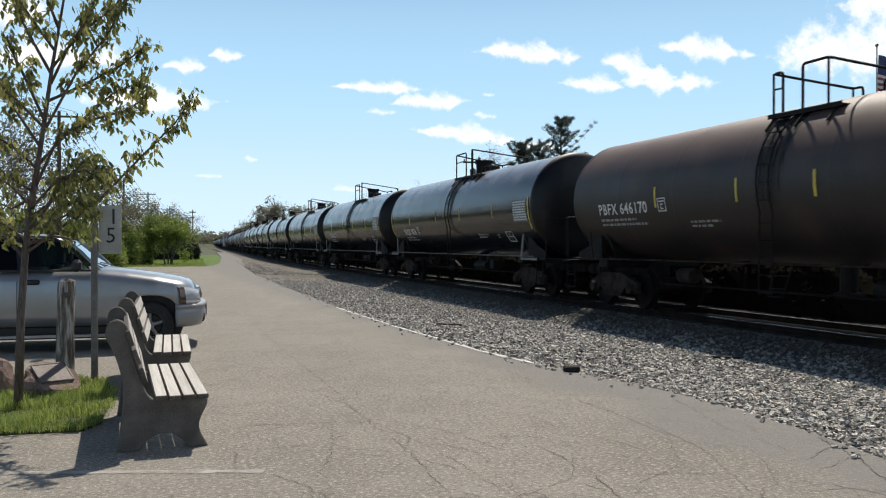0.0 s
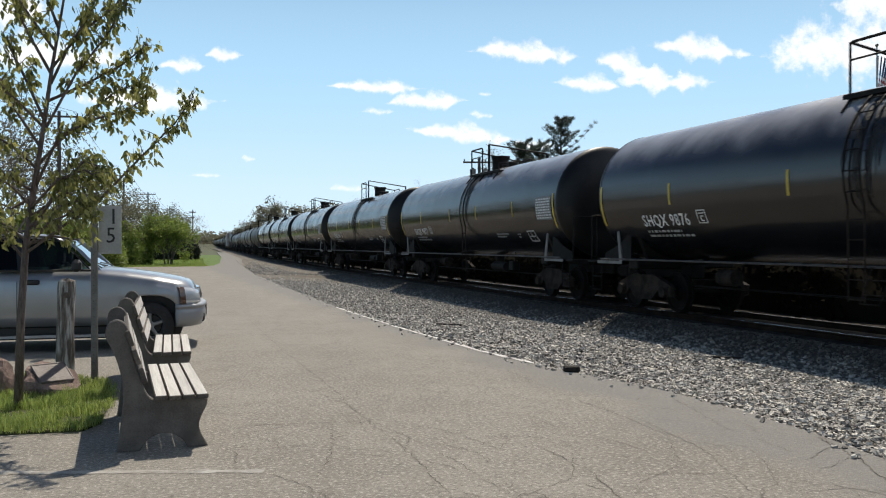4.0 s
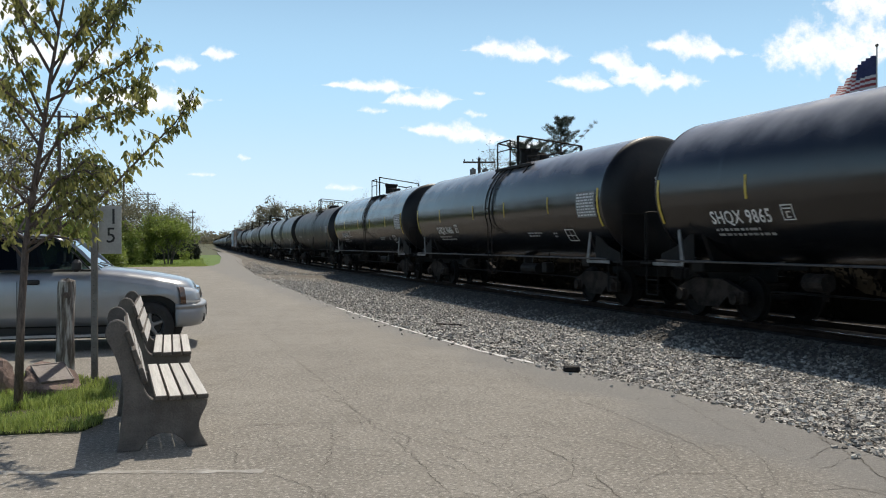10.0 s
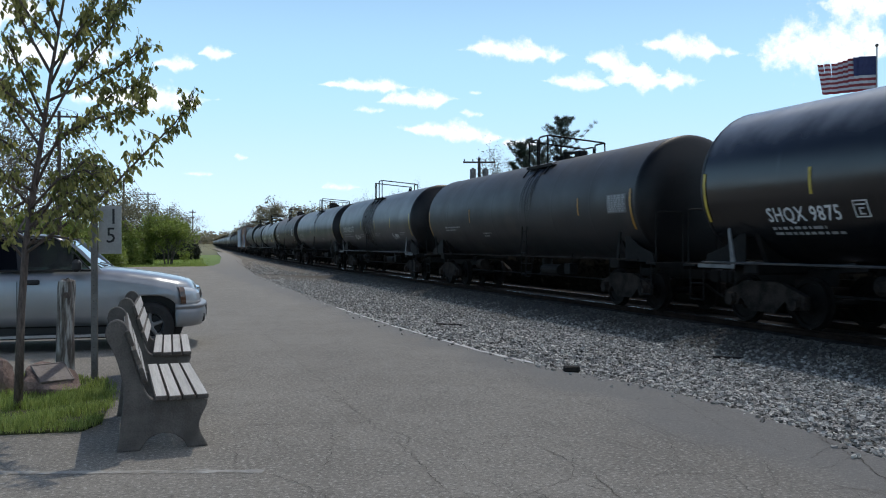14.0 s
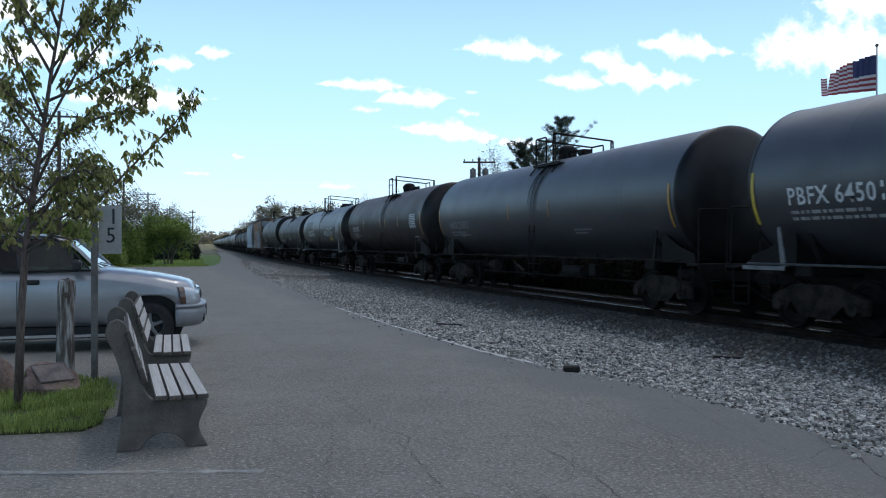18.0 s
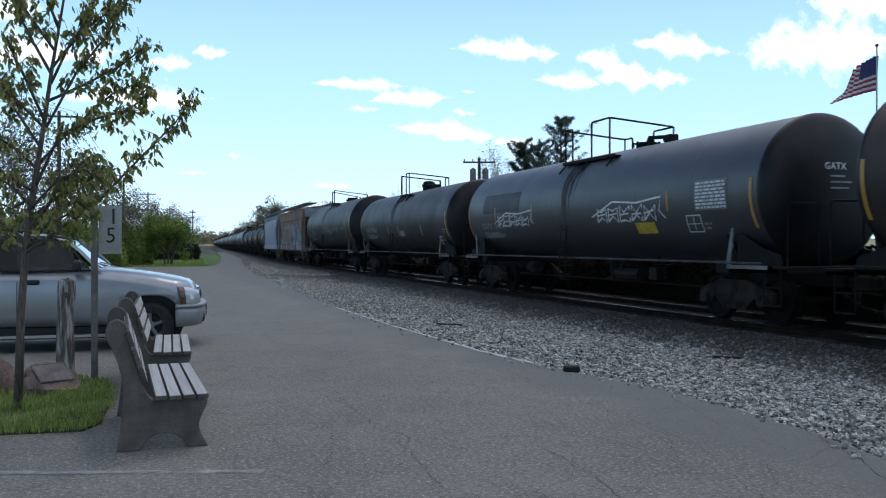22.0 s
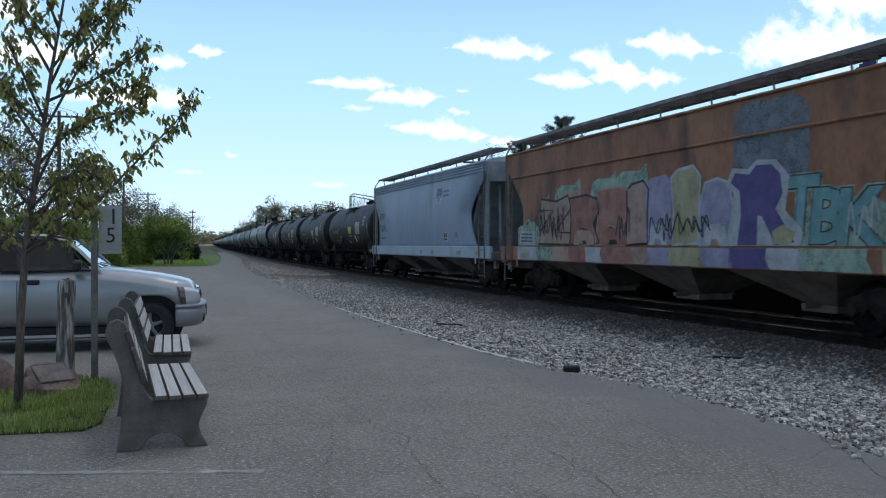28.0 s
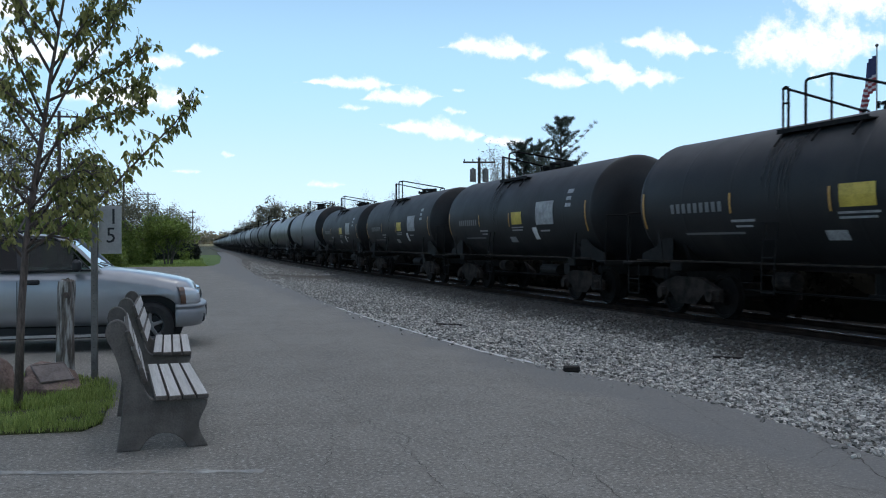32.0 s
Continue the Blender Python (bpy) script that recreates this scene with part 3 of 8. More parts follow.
def build_barrel(half, r, zc, seed, ripple=0.0045):
    """Rolled plates welded end to end: each course a little different in size, with a bead between and a faint waviness."""
    rng = random.Random(seed)
    n, seg = 7, 72
    stations = []
    for k in range(n):
        a, b = -half + 2 * half * k / n, -half + 2 * half * (k + 1) / n
        dr = rng.uniform(-0.0006, 0.0006)
        for f in (0.012, 0.04, 0.28, 0.5, 0.72, 0.96, 0.988):
            stations.append((a + (b - a) * f, dr + 0.0005 * math.sin(math.pi * f)))
        if k < n - 1:
            stations.append((b, 0.003))
    stations = [(-half, 0.0)] + stations + [(half, 0.0)]
    vs, fs = [], []
    for y, dr in stations:
        for j in range(seg):
            a = 2 * math.pi * j / seg
            q = r + dr + ripple * noise.noise(Vector((y * 0.55 + seed, math.cos(a) * 2.6, math.sin(a) * 2.6)))
            vs.append((q * math.cos(a), y, zc + q * math.sin(a)))
    for i in range(len(stations) - 1):
        for j in range(seg):
            a, b = i * seg + j, i * seg + (j + 1) % seg
            fs.append((a, a + seg, b + seg, b))
    return vs, fs


def rounded(pts, c=0.07):
    """A broken line with its corners cut twice, for bent pipe."""
    pts = [Vector(p) for p in pts]
    out = [pts[0]]
    for a, p, b in zip(pts, pts[1:], pts[2:]):
        u, w = (a - p), (b - p)
        k = min(c, u.length * 0.45, w.length * 0.45)
        u, w = p + u.normalized() * k, p + w.normalized() * k
        out += [u, (u + w + p * 2) / 4, w]
    return out + [pts[-1]]


def build_top_rails(car, top, rear, front, z, deep=0.16, skew=0.0):
    """Pipe guards round the manway: a frame across at the rear and one at the front, each with short returns along the sides."""
    (ya, ra), (yb, rb) = rear, front
    xs, low = 0.95, top - 0.24
    for y, back, rise, name in ((ya, -ra, 0.0, "rear_guard"), (yb, rb, 0.05, "front_guard")):
        bm = bmesh.new()
        y2 = y + (skew if name == "front_guard" else 0.0)
        zn, zf = z + rise, z + rise - deep
        tube(bm, rounded([(-xs, y + back, low), (-xs, y + back, zn), (-xs, y, zn), (xs, y2, zf), (xs, y2 + back, zf), (xs, y2 + back, low)]), 0.026, 7)
        for x, yy, zz in ((-xs, y, zn), (xs, y2, zf)):
            tube(bm, [(x, yy, zz), (x, yy, low)], 0.024, 6)
        part(name, bm, STEEL_DARK, car)
    bm = bmesh.new()
    tube(bm, [(-xs, ya, z - 0.30), (-xs, ya - ra, z - 0.30)], 0.018, 6)
    part("mid_rail", bm, STEEL_DARK, car)
    for sx in (-1, 1):
        bm = bmesh.new()
        y0, y1 = yb - 0.35 + min(0.0, skew), ya + 0.12
        box(bm, (sx * 0.76, (y0 + y1) / 2, top - 0.25), (0.46, y1 - y0, 0.035), 0.006)
        box(bm, (sx * 0.985, (y0 + y1) / 2, top - 0.235), (0.02, y1 - y0, 0.085), 0.004)
        for y in (y0 + 0.15, (y0 + y1) / 2, y1 - 0.15):
            tube(bm, [(sx * 0.95, y, top - 0.26), (sx * 1.17, y, top - 0.52)], 0.022, 6)
        part("side_platform", bm, STEEL_DARK, car)


def build_manway(car, top, y, kind):
    bm = bmesh.new()
    if kind == "lid":
        rod(bm, (0, y, top - 0.1), (0, y, top + 0.42), 0.30, 20)
        rod(bm, (0, y, top + 0.42), (0, y, top + 0.47), 0.345, 20)
        box(bm, (0, y + 0.30, top + 0.42), (0.16, 0.14, 0.12), 0.02)
    elif kind == "dome":
        rod(bm, (0, y, top - 0.1), (0, y, top + 0.26), 0.29, 20)
        turned(bm, [(0.29, 0.0), (0.26, 0.08), (0.17, 0.14), (0.0, 0.165)], Matrix.Translation((0, y, top + 0.26)), 20, cap=False)
    elif kind == "low":
        rod(bm, (0, y, top - 0.1), (0, y, top + 0.08), 0.26, 20)
        rod(bm, (0, y, top + 0.08), (0, y, top + 0.11), 0.30, 20)
    else:                                   # only a capped vent pipe
        rod(bm, (0.3, y, top - 0.1), (0.3, y, top + 0.12), 0.10, 12)
        turned(bm, [(0.07, 0.0), (0.06, 0.1), (0.0, 0.14)], Matrix.Translation((0.3, y, top + 0.12)), 12, cap=False)
        part("vent_pipe", bm, STEEL_DARK, car)
        return
    part("manway", bm, STEEL_DARK, car)
    for k in range(6):
        a = k * math.pi / 3 + 0.3
        bm = bmesh.new()
        h = {"lid": 0.42, "dome": 0.2}[kind] if kind in ("lid", "dome") else 0.07
        rod(bm, (0.33 * math.cos(a), y + 0.33 * math.sin(a), top + h - 0.06), (0.33 * math.cos(a), y + 0.33 * math.sin(a), top + h + 0.06), 0.03, 8)
        part("swing_bolt", bm, STEEL_DARK, car)
    bm = bmesh.new()
    rod(bm, (-0.25, y - 0.62, top - 0.05), (-0.25, y - 0.62, top + 0.16), 0.09, 10)
    rod(bm, (0.15, y - 1.05, top - 0.05), (0.15, y - 1.05, top + 0.2), 0.075, 10)
    tube(bm, [(-0.1, y - 0.25, top + 0.12), (-0.3, y - 0.62, top + 0.16), (-0.1, y - 1.25, top + 0.13)], 0.05, 7)
    box(bm, (-0.12, y - 1.28, top + 0.08), (0.26, 0.32, 0.18), 0.03)
    part("valve", bm, STEEL_DARK, car)


def build_tank_car(name, label, paint, length, r=1.53, zc=2.70, rear=(0.9, 0.7), front=(-0.7, 0.6), rail_z=4.76, skew=0.0, manway=(0.0, "lid"), ladder=0.0, sill_bright=True, drop=True, seed=1, oily=True, pale_ladder=False, climb=False):
    car = thing(name, label, "railway car", "cars of the passing train")
    half = length / 2
    bh = half - 1.18                      # half the barrel's length
    vs, fs = build_barrel(bh, r, zc, seed)
    ob = raw("tank_barrel", vs, fs, paint, car)
    for p in ob.data.polygons:
        p.use_smooth = True
    # every head matt black; on the duller cars this paints in their shade
    for d in (-1, 1):
        prof = [(r + 0.006, -0.05), (r + 0.006, 0.0)] + [(r * q, head_rise(q)) for q in (0.995, 0.98, 0.955, 0.92, 0.86, 0.76, 0.6, 0.4, 0.2)] + [(0, HEAD_DEPTH)]
        ax = Matrix.Translation((0, d * bh, zc)) @ (ROT_Y if d > 0 else Matrix.Rotation(math.pi / 2, 4, "X"))
        bm = turned(bmesh.new(), prof, ax, 56, cap=False)
        part("tank_head", bm, TANK_HEAD, car, smooth=True)
    # underframe: stub sills, saddles, end platforms
    ty = half - 2.4
    for d in (-1, 1):
        bm = bmesh.new()
        box(bm, (0, d * (half - 1.75), 0.92), (0.36, 2.6, 0.34), 0.02)
        box(bm, (0, d * ty, 1.08), (2.7, 0.42, 0.22), 0.03)
        for sx in (-1, 1):
            slab(bm, [(0.0, 0.0), (0.95, 0.0), (1.35, 0.95), (1.15, 0.95), (0.0, 0.12)], Matrix.Translation((0, d * ty + (-0.06), 1.15)) @ Matrix(((sx, 0, 0, 0), (0, 0, 1, 0), (0, 1, 0, 0), (0, 0, 0, 1))), 0.12)
        bmesh.ops.recalc_face_normals(bm, faces=bm.faces)
        part("stub_sill", bm, STEEL_DARK, car)
        bm = bmesh.new()
        box(bm, (0, d * (half - 0.62), 1.12), (2.9, 0.42, 0.05), 0.008)
        box(bm, (0, d * (half - 0.42), 1.08), (2.9, 0.03, 0.12), 0.006)
        part("end_platform", bm, STEEL_DARK, car)
        e = d * (half - 0.5)
        for sx in (-1, 1):
            bm = bmesh.new()
            tube(bm, rounded([(sx * 1.38, e, 1.12), (sx * 1.38, e, 2.28), (sx * 0.68, e, 2.28), (sx * 0.68, e, 1.12)]), 0.018, 6)
            part("end_handrail", bm, STEEL_DARK, car)
        # brake wheel and its housing stand on the rear platform
        if d > 0:
            bm = bmesh.new()
            box(bm, (-0.2, e, 1.45), (0.3, 0.12, 0.62), 0.02)
            part("brake_housing", bm, STEEL_DARK, car)
        build_coupler(car, d * half, d)
        for sx in (-1, 1):
            # corner step below, bright strut up to the tank above
            bm = bmesh.new()
            xx, yy = sx * 1.42, d * (half - 0.85)
            for q in (-0.22, 0.22):
                tube(bm, [(xx, yy + q, 1.1), (xx, yy + q, 0.42)], 0.018, 6)
            for z in (0.42, 0.75):
                tube(bm, [(xx, yy - 0.22, z), (xx, yy + 0.22, z)], 0.018, 6)
            part("corner_step", bm, STEEL_DARK, car)
            bm = bmesh.new()
            slab(bm, [(0, 0), (0.13, 0), (0.06, 0.72), (-0.01, 0.72)], Matrix.Translation((sx * 1.44, d * (half - 2.12), 1.16)) @ Matrix(((0, 0, sx, 0), (d, 0, 0, 0), (0, 1, 0, 0), (0, 0, 0, 1))) @ Matrix.Rotation(radians(-14), 4, "Z"), 0.03)
            bmesh.ops.recalc_face_normals(bm, faces=bm.faces)
            part("strut", bm, SILL_PAINT if sill_bright else STEEL_DARK, car)
            # shear plate between strut and platform
            bm = bmesh.new()
            slab(bm, [(0, 0), (1.25, 0), (1.2, 0.2), (0.65, 0.36), (0.15, 0.62), (0, 0.62)], Matrix.Translation((sx * 1.18, d * (half - 2.1), 1.14)) @ Matrix(((0, 0, sx, 0), (d, 0, 0, 0), (0, 1, 0, 0), (0, 0, 0, 1))), 0.03)
            bmesh.ops.recalc_face_normals(bm, faces=bm.faces)
            part("shear_plate", bm, STEEL_DARK, car)
    # side rails along the bottom
    for sx in (-1, 1):
        bm = bmesh.new()
        tube(bm, [(sx * 1.47, -(half - 1.1), 1.19), (sx * 1.47, half - 1.1, 1.19)], 0.022, 6)
        for k in range(4):
            y = -(half - 4.6) + k * (length - 9.2) / 3
            tube(bm, [(sx * 1.47, y, 1.19), (sx * 1.0, y, 1.22)], 0.014, 5)
        part("side_rail", bm, RAIL_GREY if sill_bright else STEEL_TRUCK, car)
        if sill_bright:
            for d in (-1, 1):
                bm = bmesh.new()
                box(bm, (sx * 1.462, d * (half - 1.52), 1.115), (0.02, 1.15, 0.075), 0.004)
                part("sill_edge", bm, SILL_PAINT, car)
    # centre ladders, close to the barrel, with a drop step below
    top = zc + r
    for sx in (-1, 1):
        bm, low = bmesh.new(), bmesh.new()
        for q in (ladder - 0.17, ladder + 0.17):
            tube(bm, arc_pts(r + 0.065, zc, sx, -0.35, math.radians(57), q, 8), 0.018, 6)
            x0, z0 = (r + 0.065) * math.cos(0.35), zc - (r + 0.065) * math.sin(0.35)
            tube(low, [(sx * x0, q, z0), (sx * 1.50, q, 1.15), (sx * 1.50, q, 0.62)], 0.017, 6)
        for k in range(-1, 5):
            a = math.radians(12 * k)
            tube(bm, [(sx * (r + 0.065) * math.cos(a), ladder - 0.17, zc + (r + 0.065) * math.sin(a)), (sx * (r + 0.065) * math.cos(a), ladder + 0.17, zc + (r + 0.065) * math.sin(a))], 0.012, 5)
        for k in range(5):
            tube(low, [(sx * 1.505, ladder - 0.17, 0.66 + 0.32 * k), (sx * 1.505, ladder + 0.17, 0.66 + 0.32 * k)], 0.012, 5)
        if climb:
            part("ladder", bm, STEEL_DARK, car)
        else:
            bm.free()
        part("lower_ladder", low, STEEL_TRUCK if pale_ladder else STEEL_DARK, car)
        if drop:
            bm = bmesh.new()
            for q in (-0.32, -0.72):
                tube(bm, [(sx * 1.5, ladder + q, 1.19), (sx * 1.5, ladder + q + 0.26, 0.60)], 0.016, 6)
            for f in (0.35, 0.75, 1.0):
                tube(bm, [(sx * 1.5, ladder - 0.32 + 0.26 * f, 1.19 - 0.59 * f), (sx * 1.5, ladder - 0.72 + 0.26 * f, 1.19 - 0.59 * f)], 0.013, 5)
            part("drop_step", bm, STEEL_TRUCK if pale_ladder else STEEL_DARK, car)
    build_top_rails(car, top, rear, front, rail_z, 0.16 if not skew else 0.33, skew)
    build_manway(car, top, *manway)
    # dark runs by the ladder: spilt oil, and the ladder's reflection painted in
    if oily:
        runs = random.Random(seed + 40)
        for k in range(9):
            y = ladder + 0.3 - 0.1 * k + runs.uniform(-0.08, 0.08)
            low_z = 2.1 + 0.9 * abs(k - 4) / 4 * runs.uniform(0.3, 1.0)
            part("spill_streak", drip(on_tank(r, zc, y, low_z, 0.0075 + 0.0004 * k), runs.uniform(0.05, 0.17), top - low_z + 0.25, runs), SPILL, car, "dark oily spill streak")
    # bottom outlet, brake gear, piping
    bm = bmesh.new()
    rod(bm, (0, 0, 1.2), (0, 0, 0.62), 0.16, 10)
    box(bm, (0, 0, 0.62), (0.4, 0.4, 0.08), 0.02)
    part("bottom_outlet", bm, STEEL_DARK, car)
    bm = bmesh.new()
    rod(bm, (-0.75, half - 5.4, 0.85), (-0.75, half - 4.9, 0.85), 0.17, 12)
    part("air_tank", bm, STEEL_TRUCK, car)
    bm = bmesh.new()
    rod(bm, (-0.8, -2.6, 0.80), (-0.8, -1.5, 0.80), 0.16, 12)
    box(bm, (-0.9, -3.4, 0.86), (0.25, 0.35, 0.3), 0.02)
    tube(bm, [(-0.6, -(half - 3), 0.62), (-0.6, half - 3, 0.62)], 0.022, 6)
    tube(bm, [(-0.85, -3.4, 1.3), (-0.85, -3.4, 0.9)], 0.02, 6)
    part("brake_gear", bm, STEEL_DARK, car)
    for d in (-1, 1):
        build_truck(car, d * ty)
    return car


def letters(text, height, width, bend, fat=0.006):
    """Stencilled text of a set height and width on a bent side."""
    bm = glyphs(text, height, None, lambda u, v: Vector((u, v, 0)), fat=fat)
    us = [v.co.x for v in bm.verts]
    lo, hi = min(us), max(us)
    for v in bm.verts:
        v.co = bend((v.co.x - lo) * width / (hi - lo), v.co.y)
    return bm


def small_lines(bend, rows, rng, h=0.06):
    """Lines of small print: broken bars."""
    bm = bmesh.new()
    for w, dz in rows:
        u = 0.0
        while u < w:
            step = rng.uniform(0.10, 0.28)
            patch(bm, lambda a, b, dz=dz: bend(a, b + dz), u, 0, min(w, u + step - 0.05), h, 1)
            u += step
    return bm


def mark_tank(car, length, r, zc, number=None, panel=None, placard=None, boxed=None, stripes=(), lines=(), paint=None, lettering=None, ends=True, zs=None):
    """Stencils and reflectors on the side that faces the car park; places are metres along the car and above the rail."""
    bh = length / 2 - 1.18
    paint, lettering = paint or MARK_YELLOW, lettering or MARK_WHITE
    rng = random.Random(int(length * 100) + len(stripes))
    at = lambda y, z, lift=0.0085: on_tank(r, zc, y, z, lift)
    if number:
        text, y, z, w, h = number
        part("reporting_mark", letters(text, h, w, at(y, z)), lettering, car, "stencilled lettering")
        tagged(part("small_stencil", small_lines(at(y, z), ((w * 0.75, -0.17), (w * 0.95, -0.29)), rng), MARK_GREY, car), kind="stuff")
    if boxed:
        bm = bmesh.new()
        for q in ((0, 0, 0.30, 0.022), (0, 0.28, 0.30, 0.302), (0, 0, 0.022, 0.302), (0.278, 0, 0.30, 0.302), (0.10, 0.05, 0.21, 0.075), (0.10, 0.15, 0.21, 0.175), (0.10, 0.05, 0.13, 0.175), (0.05, 0.215, 0.25, 0.24)):
            patch(bm, at(*boxed), *q, 2)
        part("boxed_stencil", bm, lettering, car, "small boxed stencil")
    base = zs if zs is not None else zc - 0.32
    for y in stripes:
        part("reflective_stripe", patch(bmesh.new(), at(y, base, 0.009), 0, 0, 0.07, 0.46, 6), paint, car)
    if ends:
        for y in (-bh + 0.27, bh - 0.05):
            part("reflective_stripe", patch(bmesh.new(), at(y, zc - 0.72, 0.012), 0, 0, 0.085, 0.98, 8), paint, car)
    if panel:
        y, z, w, h, tone = panel
        part("data_panel", patch(bmesh.new(), at(y, z), 0, 0, w, h, 5), MARK_PRINT, car, "pale printed data panel")
        bm = bmesh.new()
        for i in range(8):
            u = 0.05
            while u < w - 0.08:
                k = rng.uniform(0.05, 0.2)
                patch(bm, at(y, z, 0.0125), u, h * (0.06 + i * 0.115), min(u + k, w - 0.04), h * (0.06 + i * 0.115) + 0.042, 1)
                u += k + 0.035
        tagged(part("small_print", bm, tone, car), kind="stuff")
    if placard:
        y, z = placard
        bm = bmesh.new()
        for q in ((0, 0, 0.52, 0.03), (0, 0.37, 0.52, 0.40), (0, 0, 0.03, 0.40), (0.49, 0, 0.52, 0.40), (0.25, 0.05, 0.27, 0.35), (0.05, 0.19, 0.47, 0.21)):
            patch(bm, lambda u, v: at(y, z)(u + 0.12 * v, v), *q, 2)
        part("placard_holder", bm, MARK_WHITE, car, "white outlined placard frame")
    for y, z, w in lines:
        tagged(part("stencil_line", small_lines(at(y, z), ((w, 0.0), (w * 0.7, -0.1)), rng, 0.05), MARK_GREY, car), kind="stuff")


def mark_head(car, length, text, r=1.53, zc=2.70):
    """Small white lettering on the front head."""
    y0 = -(length / 2 - 1.18)

    def bend(u, v):
        x, z = -0.30 + u, 0.36 + v
        q = min(0.98, math.hypot(x, z) / r)
        return Vector((x, y0 - head_rise(q) - 0.012, zc + z))
    part("head_mark", letters(text, 0.13, 0.92 if len(text) > 5 else 0.5, bend, 0.003), MARK_WHITE, car, "small white lettering")
    bm = bmesh.new()
    for k, w in enumerate((0.35, 0.5, 0.42)):
        patch(bm, lambda u, v, k=k: bend(u + 0.12, v - 0.14 - 0.11 * k), 0, 0, w, 0.03, 1)
    tagged(part("head_stencil", bm, MARK_GREY, car), kind="stuff")


def side_bow(z, bulge, low=1.48, high=4.1):
    """How far a bowed hopper side stands out at a height."""
    f = (z - low) / (high - low)
    return bulge * math.sin(math.pi * f) if 0 < f < 1 else 0.0


def build_hopper(name, label, paint, shade, length, under, ribs, trim, z1, crown, board, board_z, bulge):
    car = thing(name, label, "railway car", "cars of the passing train")
    half = length / 2
    b = half - 0.80
    # side sheets, drawn in towards the waist at both ends
    cut_z = (1.46, 1.6, 1.9, 2.2, 2.5, 2.65, 2.9, 3.2, 3.5, 3.75, 3.95, z1)
    cut_y = (0.95, 1.02, 1.18, 1.28, 1.32, 1.30, 1.10, 0.78, 0.46, 0.20, 0.08, 0.03)
    for sx in (-1, 1):
        bm = bmesh.new()
        rows = []
        zz = [1.46 + (z1 - 1.46) * k / 26 for k in range(27)]
        for z in zz:
            e = b - float(np.interp(z, cut_z, cut_y))
            rows.append([bm.verts.new((sx * (1.55 + side_bow(z, bulge)), e * f, z)) for f in (-1, -0.75, -0.5, -0.25, 0, 0.25, 0.5, 0.75, 1)])
        for p, q in zip(rows, rows[1:]):
            for i in range(8):
                bm.faces.new((p[i], q[i], q[i + 1], p[i + 1]))
        bmesh.ops.recalc_face_normals(bm, faces=bm.faces)
        bmesh.ops.solidify(bm, geom=bm.faces[:], thickness=0.04)
        for v in bm.verts:
            if abs(v.co.x) > 1.551 + side_bow(v.co.z, bulge):
                v.co.x = sx * (1.55 + side_bow(v.co.z, bulge))
        part("side_sheet", bm, paint, car, smooth=bulge > 0)
        for z in ribs + (z1,):
            bm = bmesh.new()
            box(bm, (sx * (1.575 + side_bow(z, bulge)), 0, z), (0.07, 2 * b - (0.15 if z > 3.75 else 0.9), 0.06), 0.02)
            part("top_rib", bm, trim if trim and z > z1 - 0.05 else paint, car)
        bm = bmesh.new()
        box(bm, (sx * 1.54, 0, 1.275), (0.12, 2 * half - 0.9, 0.42), 0.03)
        part("side_sill", bm, trim or paint, car)
        for y in (-half + 1.75, half - 1.75):           # jacking brackets under the sill
            bm = bmesh.new()
            box(bm, (sx * 1.60, y, 1.05), (0.03, 0.12, 0.34), 0.02)
            part("pull_bracket", bm, trim or paint, car)
    # roof, curved across
    bm = bmesh.new()
    arc = [(-1.60, z1), (-1.3, z1 + crown * 0.55), (-0.7, z1 + crown * 0.9), (0, z1 + crown), (0.7, z1 + crown * 0.9), (1.3, z1 + crown * 0.55), (1.60, z1), (0, z1 - 0.05)]
    slab(bm, arc, Matrix(((1, 0, 0, 0), (0, 0, 1, -b + 0.1), (0, 1, 0, 0), (0, 0, 0, 1))), 2 * b - 0.2)
    bmesh.ops.recalc_face_normals(bm, faces=bm.faces)
    part("roof", bm, trim or paint, car)
    xo, xi = board
    for sx in (-1, 1):
        # open grating on cross bearers
        for k in range(9):
            bm = bmesh.new()
            box(bm, (sx * (xi + (xo - xi) * (k + 0.5) / 9), 0, board_z), ((xo - xi) / 9 * 0.5, 2 * b - 0.1, 0.018), 0.0)
            part("board_strip", bm, WALKWAY, car)
        bm = bmesh.new()
        box(bm, (sx * xo, 0, board_z - 0.015), (0.03, 2 * b - 0.1, 0.085), 0.0)
        box(bm, (sx * xi, 0, board_z - 0.015), (0.03, 2 * b - 0.1, 0.07), 0.0)
        part("board_edge", bm, WALKWAY, car, "grey weathered angle edge")
        for k in range(9):
            y = -b + 0.5 + k * (2 * b - 1.0) / 8
            bm = bmesh.new()
            box(bm, (sx * (xo + xi) / 2, y, board_z - 0.05), (xo - xi, 0.06, 0.05), 0.0)
            tube(bm, [(sx * (xo - 0.15), y, board_z - 0.05), (sx * (xo - 0.2), y, z1 + crown * 0.4)], 0.022, 5)
            part("board_bearer", bm, WALKWAY, car)
    for k in range(4):
        bm = bmesh.new()
        box(bm, (0, -b + 2.2 + k * (2 * b - 4.4) / 3, z1 + crown + 0.03), (0.7, 2.9, 0.10), 0.04)
        part("hatch_cover", bm, shade, car)
    # end bays: slope sheet, cap panel, corner columns, ladders
    for d in (-1, 1):
        bm = bmesh.new()
        slab(bm, [(b - 2.3, 1.3), (b - 2.2, 1.2), (b - 0.35, 3.75), (b - 0.50, 3.75)], Matrix(((0, 0, 1, -1.50), (d, 0, 0, 0), (0, 1, 0, 0), (0, 0, 0, 1))), 3.0)
